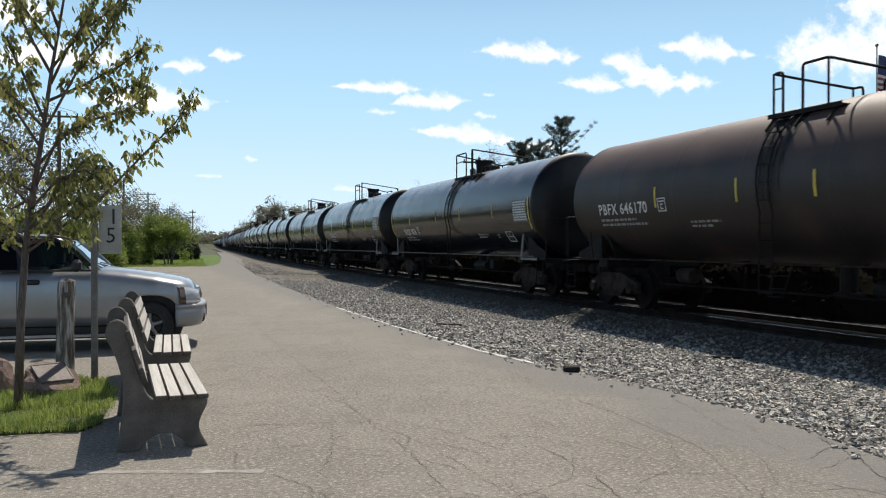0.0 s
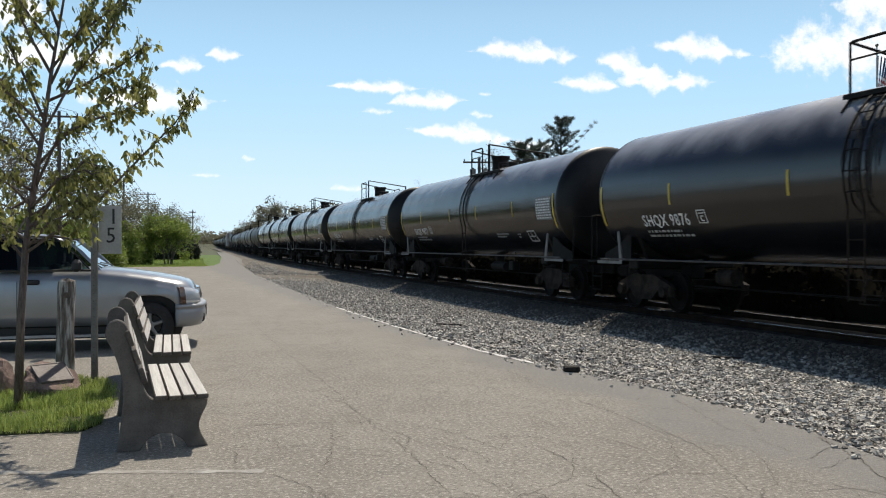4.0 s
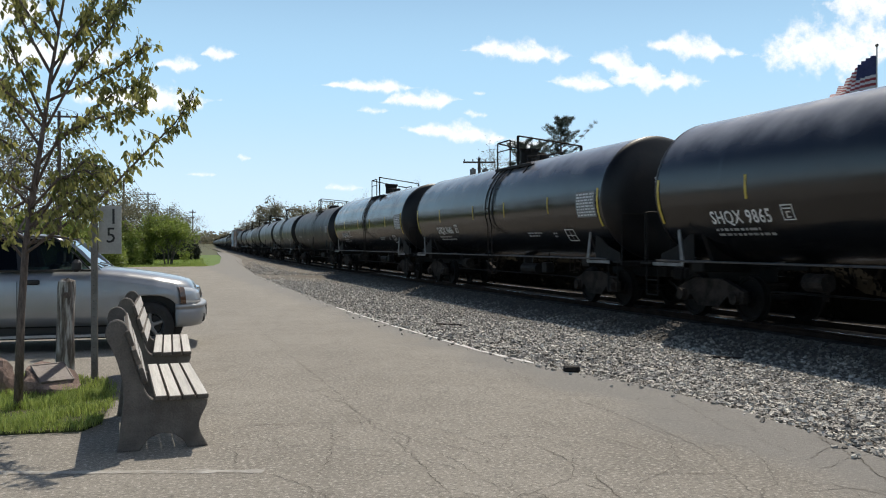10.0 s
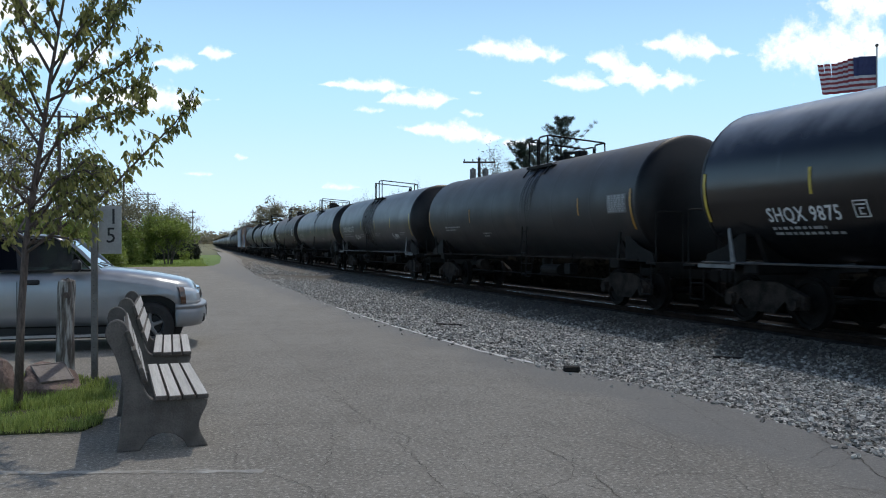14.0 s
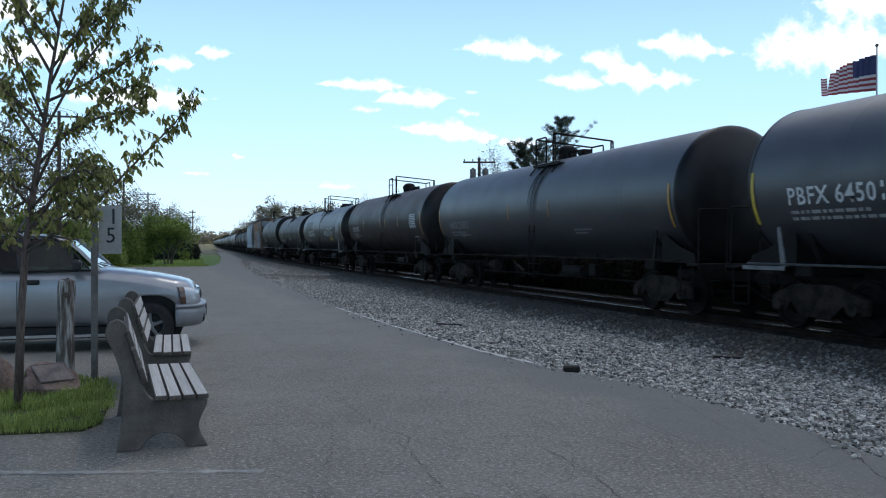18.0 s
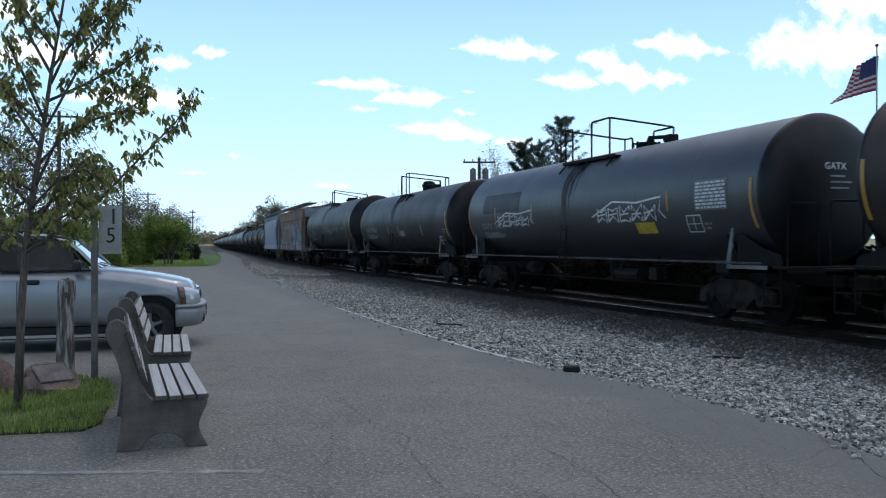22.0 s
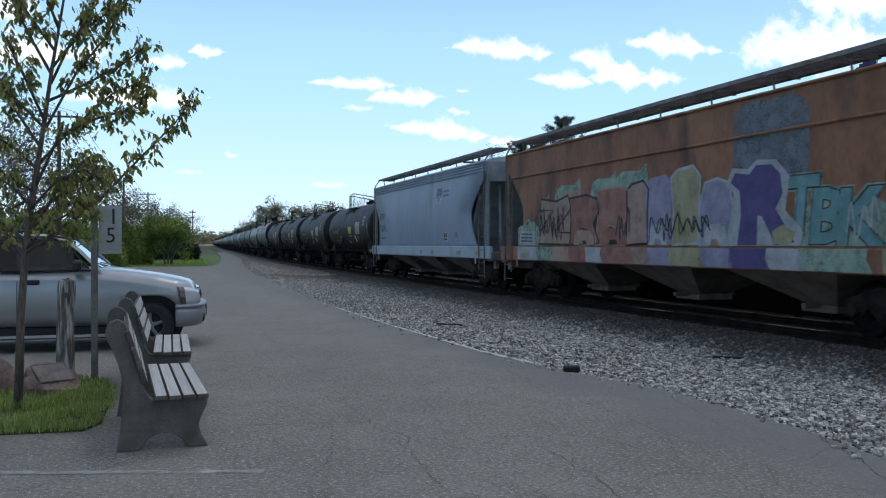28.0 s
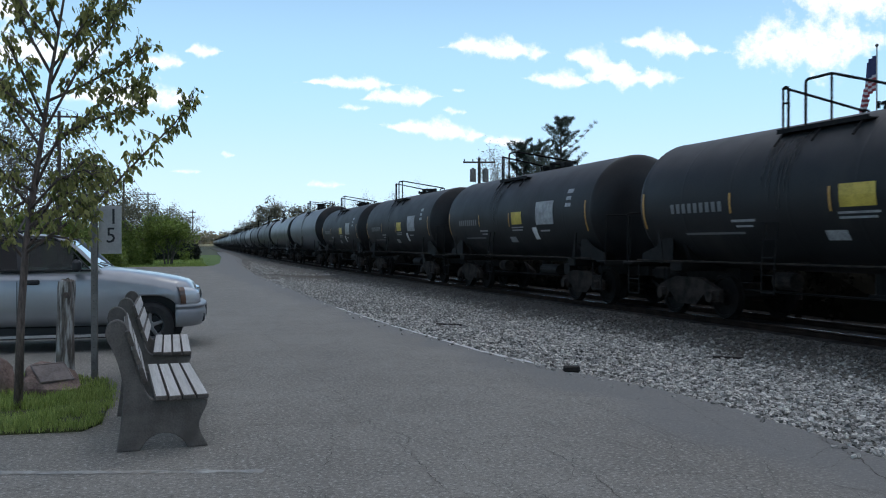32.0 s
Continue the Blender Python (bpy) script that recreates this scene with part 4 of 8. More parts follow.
        bmesh.ops.recalc_face_normals(bm, faces=bm.faces)
        part("slope_sheet", bm, shade, car)
        bm = bmesh.new()
        box(bm, (0, d * (b - 0.06), (z1 + 3.62) / 2), (3.06, 0.08, z1 - 3.62), 0.02)
        part("end_cap", bm, HOPPER_SHADE, car, "dull grey end panel")
        for sx in (-0.9, 0, 0.9):
            bm = bmesh.new()
            slab(bm, [(b - 2.15, 1.2), (b - 0.3, 1.2), (b - 0.45, 3.7), (b - 0.55, 3.65), (b - 0.45, 1.4)], Matrix(((0, 0, 1, sx - 0.03), (d, 0, 0, 0), (0, 1, 0, 0), (0, 0, 0, 1))), 0.06)
            bmesh.ops.recalc_face_normals(bm, faces=bm.faces)
            part("gusset", bm, shade, car)
        for sx in (-1, 1):
            bm = bmesh.new()
            slab(bm, [(b - 0.32, 1.2), (b + 0.02, 1.2), (b - 0.02, z1 - 0.1), (b - 0.14, z1 - 0.1)], Matrix(((0, 0, sx, sx * 1.46), (d, 0, 0, 0), (0, 1, 0, 0), (0, 0, 0, 1))), 0.07)
            bmesh.ops.recalc_face_normals(bm, faces=bm.faces)
            part("corner_column", bm, shade, car)
        bm = bmesh.new()
        box(bm, (0, d * (half - 0.62), 1.14), (3.1, 0.5, 0.30), 0.03)
        box(bm, (0, d * (half - 1.6), 0.92), (0.4, 2.4, 0.34), 0.02)
        for sx in (-1, 1):
            box(bm, (sx * 1.3, d * (half - 0.6), 0.95), (0.12, 0.2, 0.4), 0.01)
        part("end_frame", bm, under, car)
        build_coupler(car, d * half, d)
        for sx in (-1, 1):
            bm = bmesh.new()
            for q in (b - 0.62, b - 0.10):
                tube(bm, [(sx * 1.62, d * (q + 0.06), 0.42 if q > b - 0.5 else 0.7), (sx * 1.62, d * q, 2.0), (sx * 1.60, d * (q - 0.02), z1 if q > b - 0.5 else 3.35)], 0.02, 6)
            for k in range(8):
                z = 0.5 + k * 0.43
                tube(bm, [(sx * 1.62, d * (b - 0.62), z), (sx * 1.62, d * (b - 0.10), z)], 0.014, 5)
            part("ladder", bm, under, car)
        bm = bmesh.new()
        for sx in (-1, 1):
            tube(bm, rounded([(sx * 1.60, d * (b - 0.12), z1 - 0.2), (sx * 1.58, d * (b - 0.10), z1 + 0.06), (sx * 1.3, d * (b + 0.02), board_z), (sx * 0.5, d * (b + 0.02), board_z)]), 0.025, 6)
        part("roof_grab", bm, WALKWAY, car)
    # hopper bottoms between the trucks
    for k in range(3):
        y = (k - 1) * (b - 2.3) * 0.72
        bm = bmesh.new()
        for sx in (-1, 1):
            v = [bm.verts.new(p) for p in ((sx * 1.45, y - 1.5, 1.1), (sx * 1.45, y + 1.5, 1.1), (sx * 0.35, y + 0.35, 0.42), (sx * 0.35, y - 0.35, 0.42))]
            bm.faces.new(v)
        for sy in (-1, 1):
            v = [bm.verts.new(p) for p in ((-1.45, y + sy * 1.5, 1.1), (1.45, y + sy * 1.5, 1.1), (0.35, y + sy * 0.35, 0.42), (-0.35, y + sy * 0.35, 0.42))]
            bm.faces.new(v)
        box(bm, (0, y, 0.36), (0.9, 0.9, 0.14), 0.02)
        rod(bm, (-0.8, y, 0.42), (0.8, y, 0.42), 0.05, 8)
        bmesh.ops.recalc_face_normals(bm, faces=bm.faces)
        part("hopper_outlet", bm, under, car)
    for d in (-1, 1):
        build_truck(car, d * (half - 2.3))
    return car

# ---------------------------------------------------------------- the train, from its front
TRAIN = []                # (car, s of its middle at the start, length)


def put(car, a, b):
    TRAIN.append((car, (a + b) / 2, b - a))
    return car


def stroke(bm, pts, bend, r):
    """A ribbon of even width along a broken line."""
    n = len(pts)
    prev = None
    for i, (a, b) in enumerate(pts):
        (c, d), (e, f) = pts[max(0, i - 1)], pts[min(n - 1, i + 1)]
        q = Vector((e - c, f - d))
        q = q.normalized() * r if q.length > 1e-6 else Vector((r, 0))
        cur = (bm.verts.new(bend(a - q.y, b + q.x)), bm.verts.new(bend(a + q.y, b - q.x)))
        if prev:
            bm.faces.new((prev[0], prev[1], cur[1], cur[0]))
        prev = cur
    return bm


def scrawl(bm, bend, u0, v0, w, h, n, seed, r=0.02):
    """A spray-can tag: a looping hand-drawn line that runs on to the right."""
    rng = random.Random(seed)
    knots = []
    for i in range(n):
        knots.append((u0 + w * (i + rng.uniform(-0.7, 0.7)) / (n - 1), v0 + (h * rng.uniform(0.65, 1.0) if i % 2 else h * rng.uniform(0.0, 0.35))))
    pts = []
    for i in range(n - 1):
        p0, p1, p2, p3 = knots[max(0, i - 1)], knots[i], knots[i + 1], knots[min(n - 1, i + 2)]
        for k in range(5):
            t = k / 5
            pts.append(tuple(0.5 * (2 * p1[j] + (p2[j] - p0[j]) * t + (2 * p0[j] - 5 * p1[j] + 4 * p2[j] - p3[j]) * t * t + (3 * p1[j] - p0[j] - 3 * p2[j] + p3[j]) * t ** 3) for j in (0, 1)))
    return stroke(bm, pts, bend, r)


def tag_scrawl(car, r, zc, y, z, w, h, n, seed, weight=0.02, tone=None):
    part("scrawl", scrawl(bmesh.new(), on_tank(r, zc, y, z, 0.0095), 0, 0, w, h, n, seed, weight), tone or MARK_GREY, car, "pale sprayed scribble")


def block_tag(car, r, zc, y, z, w, h, count, seed, tone):
    """A throw-up: a row of outlined leaning letters under one long roof stroke."""
    rng = random.Random(seed)
    bend = on_tank(r, zc, y, z, 0.0100)
    bm = bmesh.new()
    for k in range(count):
        u0, u1 = w * k / count, w * (k + 0.92) / count
        top_ = h * rng.uniform(0.7, 1.0)
        loop = [(u0, 0.05 * h), (u0 + 0.12 * w / count, top_), ((u0 + u1) / 2, top_ * rng.uniform(0.5, 0.9)), (u1, top_), (u1 - 0.1 * w / count, 0.0), ((u0 + u1) / 2, h * rng.uniform(0.1, 0.4)), (u0, 0.05 * h)]
        stroke(bm, loop, bend, 0.026)
        stroke(bm, [(u0 + 0.05, h * 0.4), (u1 - 0.05, h * rng.uniform(0.35, 0.6))], bend, 0.02)
    stroke(bm, [(-0.25, 0.35 * h), (w * 0.3, h * 1.1), (w * 0.7, h * 0.95), (w + 0.2, h * 1.15), (w + 0.1, h * 0.5), (w + 0.3, h * 0.1)], bend, 0.022)
    part("sprayed_tag", bm, tone, car, "white sprayed outline letters")


def build_train():
    gloss = "glossy black tank car with white stencils and yellow reflective stripes"
    # weathered tank cars ahead
    g = 18.0
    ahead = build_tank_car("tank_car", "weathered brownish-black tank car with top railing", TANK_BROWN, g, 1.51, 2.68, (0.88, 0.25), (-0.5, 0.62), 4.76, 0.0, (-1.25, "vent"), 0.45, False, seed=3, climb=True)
    mark_tank(ahead, g, 1.51, 2.68, ("PBFX 646170", 6.54, 2.27, 2.15, 0.26), boxed=(3.95, 2.27), stripes=(4.07, 1.30, -0.75, -4.2), lines=((2.9, 2.0, 1.0), (-3.4, 1.9, 0.9)), ends=False)
    put(ahead, 3.4, 21.4)
    for k in (0, 1):
        put(copy_thing(ahead, Matrix.Identity(4)), -14.7 - 18 * k, 3.3 - 18 * k)
    # glossy ones
    g = 17.95
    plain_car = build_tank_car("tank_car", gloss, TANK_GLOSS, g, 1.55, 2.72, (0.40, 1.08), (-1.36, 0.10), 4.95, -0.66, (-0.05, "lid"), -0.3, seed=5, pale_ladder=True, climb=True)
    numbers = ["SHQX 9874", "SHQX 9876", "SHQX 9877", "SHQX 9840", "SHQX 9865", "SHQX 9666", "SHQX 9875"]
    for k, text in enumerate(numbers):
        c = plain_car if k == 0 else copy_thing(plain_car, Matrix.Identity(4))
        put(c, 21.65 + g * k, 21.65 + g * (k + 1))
    for k, text in enumerate(numbers):
        c = TRAIN[3 + k][0]
        y = 5.45 if text.endswith("666") else 6.02
        mark_tank(c, g, 1.55, 2.72, (text, y, 1.96, 1.75, 0.27), (-6.41, 2.24, 1.03, 0.66, MARK_WHITE), (-5.33, 1.64), (y - 2.05, 1.98), (4.85, 1.24, -1.52, -4.68), ((-2.9, 1.86, 1.0), (-4.6, 1.84, 0.22)))
        mark_head(c, g, text, 1.55, 2.72)
    # dull ones
    g = 17.9
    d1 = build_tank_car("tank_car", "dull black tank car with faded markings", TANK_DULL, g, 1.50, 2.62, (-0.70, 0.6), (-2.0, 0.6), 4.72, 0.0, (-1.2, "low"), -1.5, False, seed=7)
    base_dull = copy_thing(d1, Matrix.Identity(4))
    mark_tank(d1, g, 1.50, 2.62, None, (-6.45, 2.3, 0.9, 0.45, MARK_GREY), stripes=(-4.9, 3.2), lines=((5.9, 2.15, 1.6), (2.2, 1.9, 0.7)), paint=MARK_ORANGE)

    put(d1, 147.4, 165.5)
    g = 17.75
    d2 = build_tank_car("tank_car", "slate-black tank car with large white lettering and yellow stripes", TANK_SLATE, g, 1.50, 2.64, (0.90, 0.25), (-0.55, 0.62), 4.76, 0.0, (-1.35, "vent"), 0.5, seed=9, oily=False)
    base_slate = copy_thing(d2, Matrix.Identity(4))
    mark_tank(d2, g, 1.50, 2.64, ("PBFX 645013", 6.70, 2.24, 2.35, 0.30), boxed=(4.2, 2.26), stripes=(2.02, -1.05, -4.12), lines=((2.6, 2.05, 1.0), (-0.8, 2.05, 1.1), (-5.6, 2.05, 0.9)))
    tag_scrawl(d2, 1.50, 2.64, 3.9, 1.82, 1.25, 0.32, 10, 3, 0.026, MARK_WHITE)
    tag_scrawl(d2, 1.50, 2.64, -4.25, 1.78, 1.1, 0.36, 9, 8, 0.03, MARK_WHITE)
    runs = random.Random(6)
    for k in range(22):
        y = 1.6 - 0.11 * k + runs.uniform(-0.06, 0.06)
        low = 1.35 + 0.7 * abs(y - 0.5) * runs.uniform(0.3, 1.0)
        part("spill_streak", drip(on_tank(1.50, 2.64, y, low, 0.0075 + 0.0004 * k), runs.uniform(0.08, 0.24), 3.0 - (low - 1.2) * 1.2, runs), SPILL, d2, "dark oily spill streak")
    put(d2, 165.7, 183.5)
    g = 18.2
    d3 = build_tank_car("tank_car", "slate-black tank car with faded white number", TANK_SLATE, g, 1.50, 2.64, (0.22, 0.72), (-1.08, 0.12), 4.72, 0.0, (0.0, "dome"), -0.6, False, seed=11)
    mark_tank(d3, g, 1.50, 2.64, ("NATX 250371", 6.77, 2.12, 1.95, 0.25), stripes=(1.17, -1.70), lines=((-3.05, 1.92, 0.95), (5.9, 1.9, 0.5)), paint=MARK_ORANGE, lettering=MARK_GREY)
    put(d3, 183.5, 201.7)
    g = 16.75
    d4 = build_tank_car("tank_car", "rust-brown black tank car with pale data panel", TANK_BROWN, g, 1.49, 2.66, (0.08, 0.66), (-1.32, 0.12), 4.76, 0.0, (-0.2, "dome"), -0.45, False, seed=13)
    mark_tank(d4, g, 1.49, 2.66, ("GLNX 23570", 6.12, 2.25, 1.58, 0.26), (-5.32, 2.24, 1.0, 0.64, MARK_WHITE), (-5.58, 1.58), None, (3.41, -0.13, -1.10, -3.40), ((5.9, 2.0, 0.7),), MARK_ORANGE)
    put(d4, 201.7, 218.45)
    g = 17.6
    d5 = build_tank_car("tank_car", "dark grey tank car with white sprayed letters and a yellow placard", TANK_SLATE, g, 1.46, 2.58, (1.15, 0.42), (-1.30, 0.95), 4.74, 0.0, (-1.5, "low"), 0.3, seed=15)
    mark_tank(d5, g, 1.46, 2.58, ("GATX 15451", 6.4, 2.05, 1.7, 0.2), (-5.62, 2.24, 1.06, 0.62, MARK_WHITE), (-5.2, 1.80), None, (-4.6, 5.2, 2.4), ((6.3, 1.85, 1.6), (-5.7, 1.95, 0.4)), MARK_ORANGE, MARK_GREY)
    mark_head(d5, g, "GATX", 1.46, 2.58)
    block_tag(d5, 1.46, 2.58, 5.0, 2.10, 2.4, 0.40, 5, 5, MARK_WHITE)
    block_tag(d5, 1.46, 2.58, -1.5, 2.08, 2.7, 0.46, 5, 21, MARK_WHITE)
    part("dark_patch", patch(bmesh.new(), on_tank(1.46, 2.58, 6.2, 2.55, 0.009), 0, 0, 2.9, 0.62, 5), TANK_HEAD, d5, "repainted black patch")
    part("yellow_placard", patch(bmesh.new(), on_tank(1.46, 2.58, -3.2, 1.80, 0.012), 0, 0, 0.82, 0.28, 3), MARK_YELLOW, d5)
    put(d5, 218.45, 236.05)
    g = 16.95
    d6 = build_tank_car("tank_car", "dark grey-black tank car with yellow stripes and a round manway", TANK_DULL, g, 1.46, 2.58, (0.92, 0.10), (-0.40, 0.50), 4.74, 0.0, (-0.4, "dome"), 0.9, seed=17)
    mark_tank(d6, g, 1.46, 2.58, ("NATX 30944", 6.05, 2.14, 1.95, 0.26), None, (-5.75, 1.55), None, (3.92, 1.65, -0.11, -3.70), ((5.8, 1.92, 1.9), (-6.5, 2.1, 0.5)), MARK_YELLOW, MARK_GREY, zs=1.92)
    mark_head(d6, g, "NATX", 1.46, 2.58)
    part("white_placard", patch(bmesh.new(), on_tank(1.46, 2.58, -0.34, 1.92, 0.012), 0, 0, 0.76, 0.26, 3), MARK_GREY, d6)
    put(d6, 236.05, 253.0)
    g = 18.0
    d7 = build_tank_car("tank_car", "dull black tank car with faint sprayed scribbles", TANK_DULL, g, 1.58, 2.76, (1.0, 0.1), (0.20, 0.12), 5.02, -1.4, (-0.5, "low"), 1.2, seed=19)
    mark_tank(d7, g, 1.58, 2.76, ("BHPX 30418", 6.4, 2.1, 1.9, 0.22), stripes=(), lines=((-6.0, 2.7, 0.6),), lettering=MARK_PRINT)
    for y, z, w, h, n, s in ((0.4, 2.25, 1.4, 0.5, 9, 31), (-0.8, 2.15, 1.6, 0.45, 11, 32), (-2.4, 2.3, 1.9, 0.35, 11, 33), (-5.0, 2.35, 0.9, 0.3, 7, 34), (5.6, 2.2, 1.7, 0.3, 11, 35)):
        tag_scrawl(d7, 1.58, 2.76, y, z, w, h, n, s, 0.022)
    put(d7, 253.0, 270.9)
    # two covered hoppers
    h1 = build_hopper("covered_hopper", "oxide-brown covered hopper with colourful spray-painted lettering", HOPPER_RUST, HOPPER_GRIME, 17.5, HOPPER_GRIME, (3.56,), None, 4.28, 0.16, (1.35, 0.58), 4.71, 0.0)
    before = set(h1.children)
    paint_hopper(h1)
    shift_marks(h1, before, 0.25, None)
    put(h1, 270.9, 288.4)
    h2 = build_hopper("covered_hopper", "pale grey-blue covered hopper with dark lettering and rusty ends", HOPPER_GREY, HOPPER_SHADE, 16.95, HOPPER_GRIME, (4.20, 4.10, 4.00), HOPPER_TRIM, 4.30, 0.22, (1.36, 0.80), 4.73, 0.10)
    before = set(h2.children)
    letter_hopper(h2)
    shift_marks(h2, before, 0.5, 0.10)
    put(h2, 288.4, 305.35)
    # short black tanks with placards
    e1 = build_tank_car("tank_car", "short sooty black tank car with yellow placard and white patches", TANK_SOOT, 13.4, 1.43, 2.45, (1.45, 0.14), (0.25, 0.62), 4.46, -0.5, (-0.3, "low"), 1.2, False, drop=False, seed=23)
    placards(e1, 13.4, 1.43, 2.45)
    put(e1, 305.35, 318.75)
    e2 = copy_thing(e1, Matrix.Identity(4))
    put(e2, 318.75, 332.2)
    # the long rest, far off
    grey = build_tank_car("tank_car", "faded grey tank car", TANK_GREY, 16.0, sill_bright=False, seed=25)
    s = 332.2
    for k in range(38):
        pick, ln = ((base_dull, 17.9), (grey, 16.0), (grey, 16.0), (base_slate, 17.75), (base_dull, 17.9), (base_dull, 17.9), (base_slate, 17.75), (base_dull, 17.9), (grey, 16.0), (base_dull, 17.9))[k % 10] if k > 1 else (e1, 13.4)
        used = any(c is pick for c, _, _ in TRAIN)
        put(copy_thing(pick, Matrix.Identity(4)) if used else pick, s, s + ln)
        s += ln


def shift_marks(car, before, along, bulge):
    """Moves the lettering that was added to a car along it, and out onto a bowed side."""
    for o in car.children:
        if o in before:
            continue
        for v in o.data.vertices:
            v.co.y += along
            if bulge and v.co.z > 1.5:
                v.co.x -= side_bow(v.co.z, bulge)


def placards(car, length, r, zc):
    half = length / 2
    bits = [(MARK_YELLOW, "yellow_placard", "square yellow placard", [(-0.42, 2.16, 0.76, 0.38)]),
            (MARK_GREY, "grey_panel", "large pale panel", [(-2.2, 2.12, 1.15, 0.66)]),
            (MARK_GREY, "small_panel", "small pale panel", [(-4.1, 2.92, 0.34, 0.12), (-4.1, 2.74, 0.30, 0.10), (-4.1, 2.56, 0.32, 0.10), (0.05, 1.62, 0.5, 0.2)]),
            (MARK_WHITE, "paper_notice", "torn white notice", [(-1.86, 1.70, 0.30, 0.38)]),
            (MARK_GREY, "stencil_bar", "", [(-0.36, 2.05, 0.88, 0.04), (-0.36, 1.97, 0.8, 0.04), (2.4, 1.98, 0.7, 0.05), (2.3, 1.88, 0.5, 0.04), (-2.4, 1.92, 0.6, 0.05)]),
            (MARK_PRINT, "car_number_bar", "", [(4.35 - 0.2 * k, 2.2, 0.12, 0.2) for k in range(9)] + [(4.0, 1.75, 1.9, 0.05)]),
            (MARK_ORANGE, "reflective_stripe", "", [(half - 1.24, 1.9, 0.07, 0.8), (-0.18, 2.1, 0.06, 0.42), (2.4, 2.15, 0.06, 0.4), (-half + 1.5, 1.9, 0.07, 0.8)])]
    for m, name, label, rects in bits:
        for y, z, w, h in rects:
            part(name, patch(bmesh.new(), on_tank(r, zc, y, z, 0.014), 0, 0, w, h, 4), m, car, label)


def letter_hopper(car):
    side = Matrix(((0, 0, -1, -1.552), (-1, 0, 0, 0), (0, 1, 0, 0), (0, 0, 0, 1)))
    at = lambda y, z: Matrix.Translation((0, y, z)) @ side
    part("reporting_mark", glyphs("SSW", 0.31, at(5.72, 2.70)), MARK_DARK, car, "dark lettering")
    part("car_number", glyphs("70063", 0.32, at(5.72, 2.15)), MARK_DARK, car, "dark lettering")
    navy = surface("faded_navy_paint", (0.07, 0.09, 0.14), (0.16, 0.19, 0.26), rough=0.6, scale=5, fine=40, bump=0)
    maroon = surface("faded_maroon_paint", (0.085, 0.05, 0.075), (0.14, 0.085, 0.115), rough=0.6, scale=5, fine=40, bump=0)
    bm = bmesh.new()
    slab(bm, [(0, 0), (0.66, 0), (0.60, 0.20), (0.64, 0.32), (0.45, 0.26), (0.32, 0.30), (0.18, 0.26), (0.0, 0.30), (0.05, 0.18)], at(-3.02, 3.40), 0.006)
    bmesh.ops.recalc_face_normals(bm, faces=bm.faces)
    part("emblem_cap", bm, navy, car, "faded dark blue top of a shield")
    bm = bmesh.new()
    slab(bm, [(0, 0.32), (0.08, 0.08), (0.32, 0), (0.56, 0.08), (0.64, 0.32)], at(-3.03, 3.07), 0.004)
    bmesh.ops.recalc_face_normals(bm, faces=bm.faces)
    part("emblem_field", bm, MARK_WHITE, car, "pale field of a shield")
    for k in range(6):
        bm = bmesh.new()
        v0 = (0.24, 0.08, 0.02, 0.02, 0.08, 0.24)[k]
        slab(bm, [(0, v0), (0.055, v0), (0.055, 0.32), (0, 0.32)], at(-3.05 - 0.108 * k, 3.07), 0.008)
        part("emblem_stripe", bm, maroon, car)
    for (y, z, w, h, m, name) in ((-3.84, 1.80, 0.15, 0.17, MARK_DARK, "data_mark"), (-4.04, 1.80, 0.15, 0.17, MARK_DARK, "data_mark"), (-3.84, 1.69, 0.35, 0.08, MARK_DARK, "data_mark"), (5.64, 1.78, 0.35, 0.10, HOPPER_SHADE, "stencil_bar"), (5.2, 1.78, 0.42, 0.10, HOPPER_SHADE, "stencil_bar"),
                                  (4.24, 2.62, 0.03, 0.24, HOPPER_SHADE, "stencil_bar"), (4.24, 2.62, 0.2, 0.03, HOPPER_SHADE, "stencil_bar"), (-3.80, 3.50, 0.70, 0.07, navy, "stencil_bar"), (-3.86, 3.34, 0.62, 0.07, navy, "stencil_bar"), (-5.1, 1.80, 0.25, 0.18, HOPPER_SHADE, "stencil_bar")):
        bm = bmesh.new()
        slab(bm, [(0, 0), (w, 0), (w, h), (0, h)], at(y, z), 0.006)
        part(name, bm, m, car)
    bm = bmesh.new()
    slab(bm, [(0, 0), (0.42, 0), (0.42, 0.34), (0, 0.34)], at(-3.81, 1.66), 0.003)
    part("data_box", bm, MARK_WHITE, car)
    for y, w in ((8.05, 0.42), (-0.74, 0.3), (-2.24, 0.3), (-5.3, 0.42), (-7.2, 0.5)):
        bm = bmesh.new()
        slab(bm, [(0, 0), (w, 0), (w, 0.15), (0, 0.15)], Matrix.Translation((-0.045, y, 1.17)) @ side, 0.012)
        part("yellow_reflector", bm, MARK_DUSTY, car, "dusty yellow reflector")


def drip(bend, wide, tall, rng):
    """A run of oil on a curved side: ragged edges, narrowing to its foot."""
    bm, rows = bmesh.new(), []
    shift = 0.0
    for i in range(15):
        f = i / 14
        shift += rng.uniform(-0.012, 0.012)
        w = wide * (0.12 + 0.88 * min(1.0, f * 1.7)) * rng.uniform(0.7, 1.15)
        rows.append((bm.verts.new(bend(shift - w / 2, f * tall)), bm.verts.new(bend(shift + w / 2, f * tall))))
    for a, b in zip(rows, rows[1:]):
        bm.faces.new((a[0], a[1], b[1], b[0]))
    return bm


def spill_material():
    """Oil run down a tank: blotchy, thin at the edges."""
    m = worn_spray("oil", (0.006, 0.0055, 0.0055), (0.012, 0.010, 0.0095), 0.28)
    return m


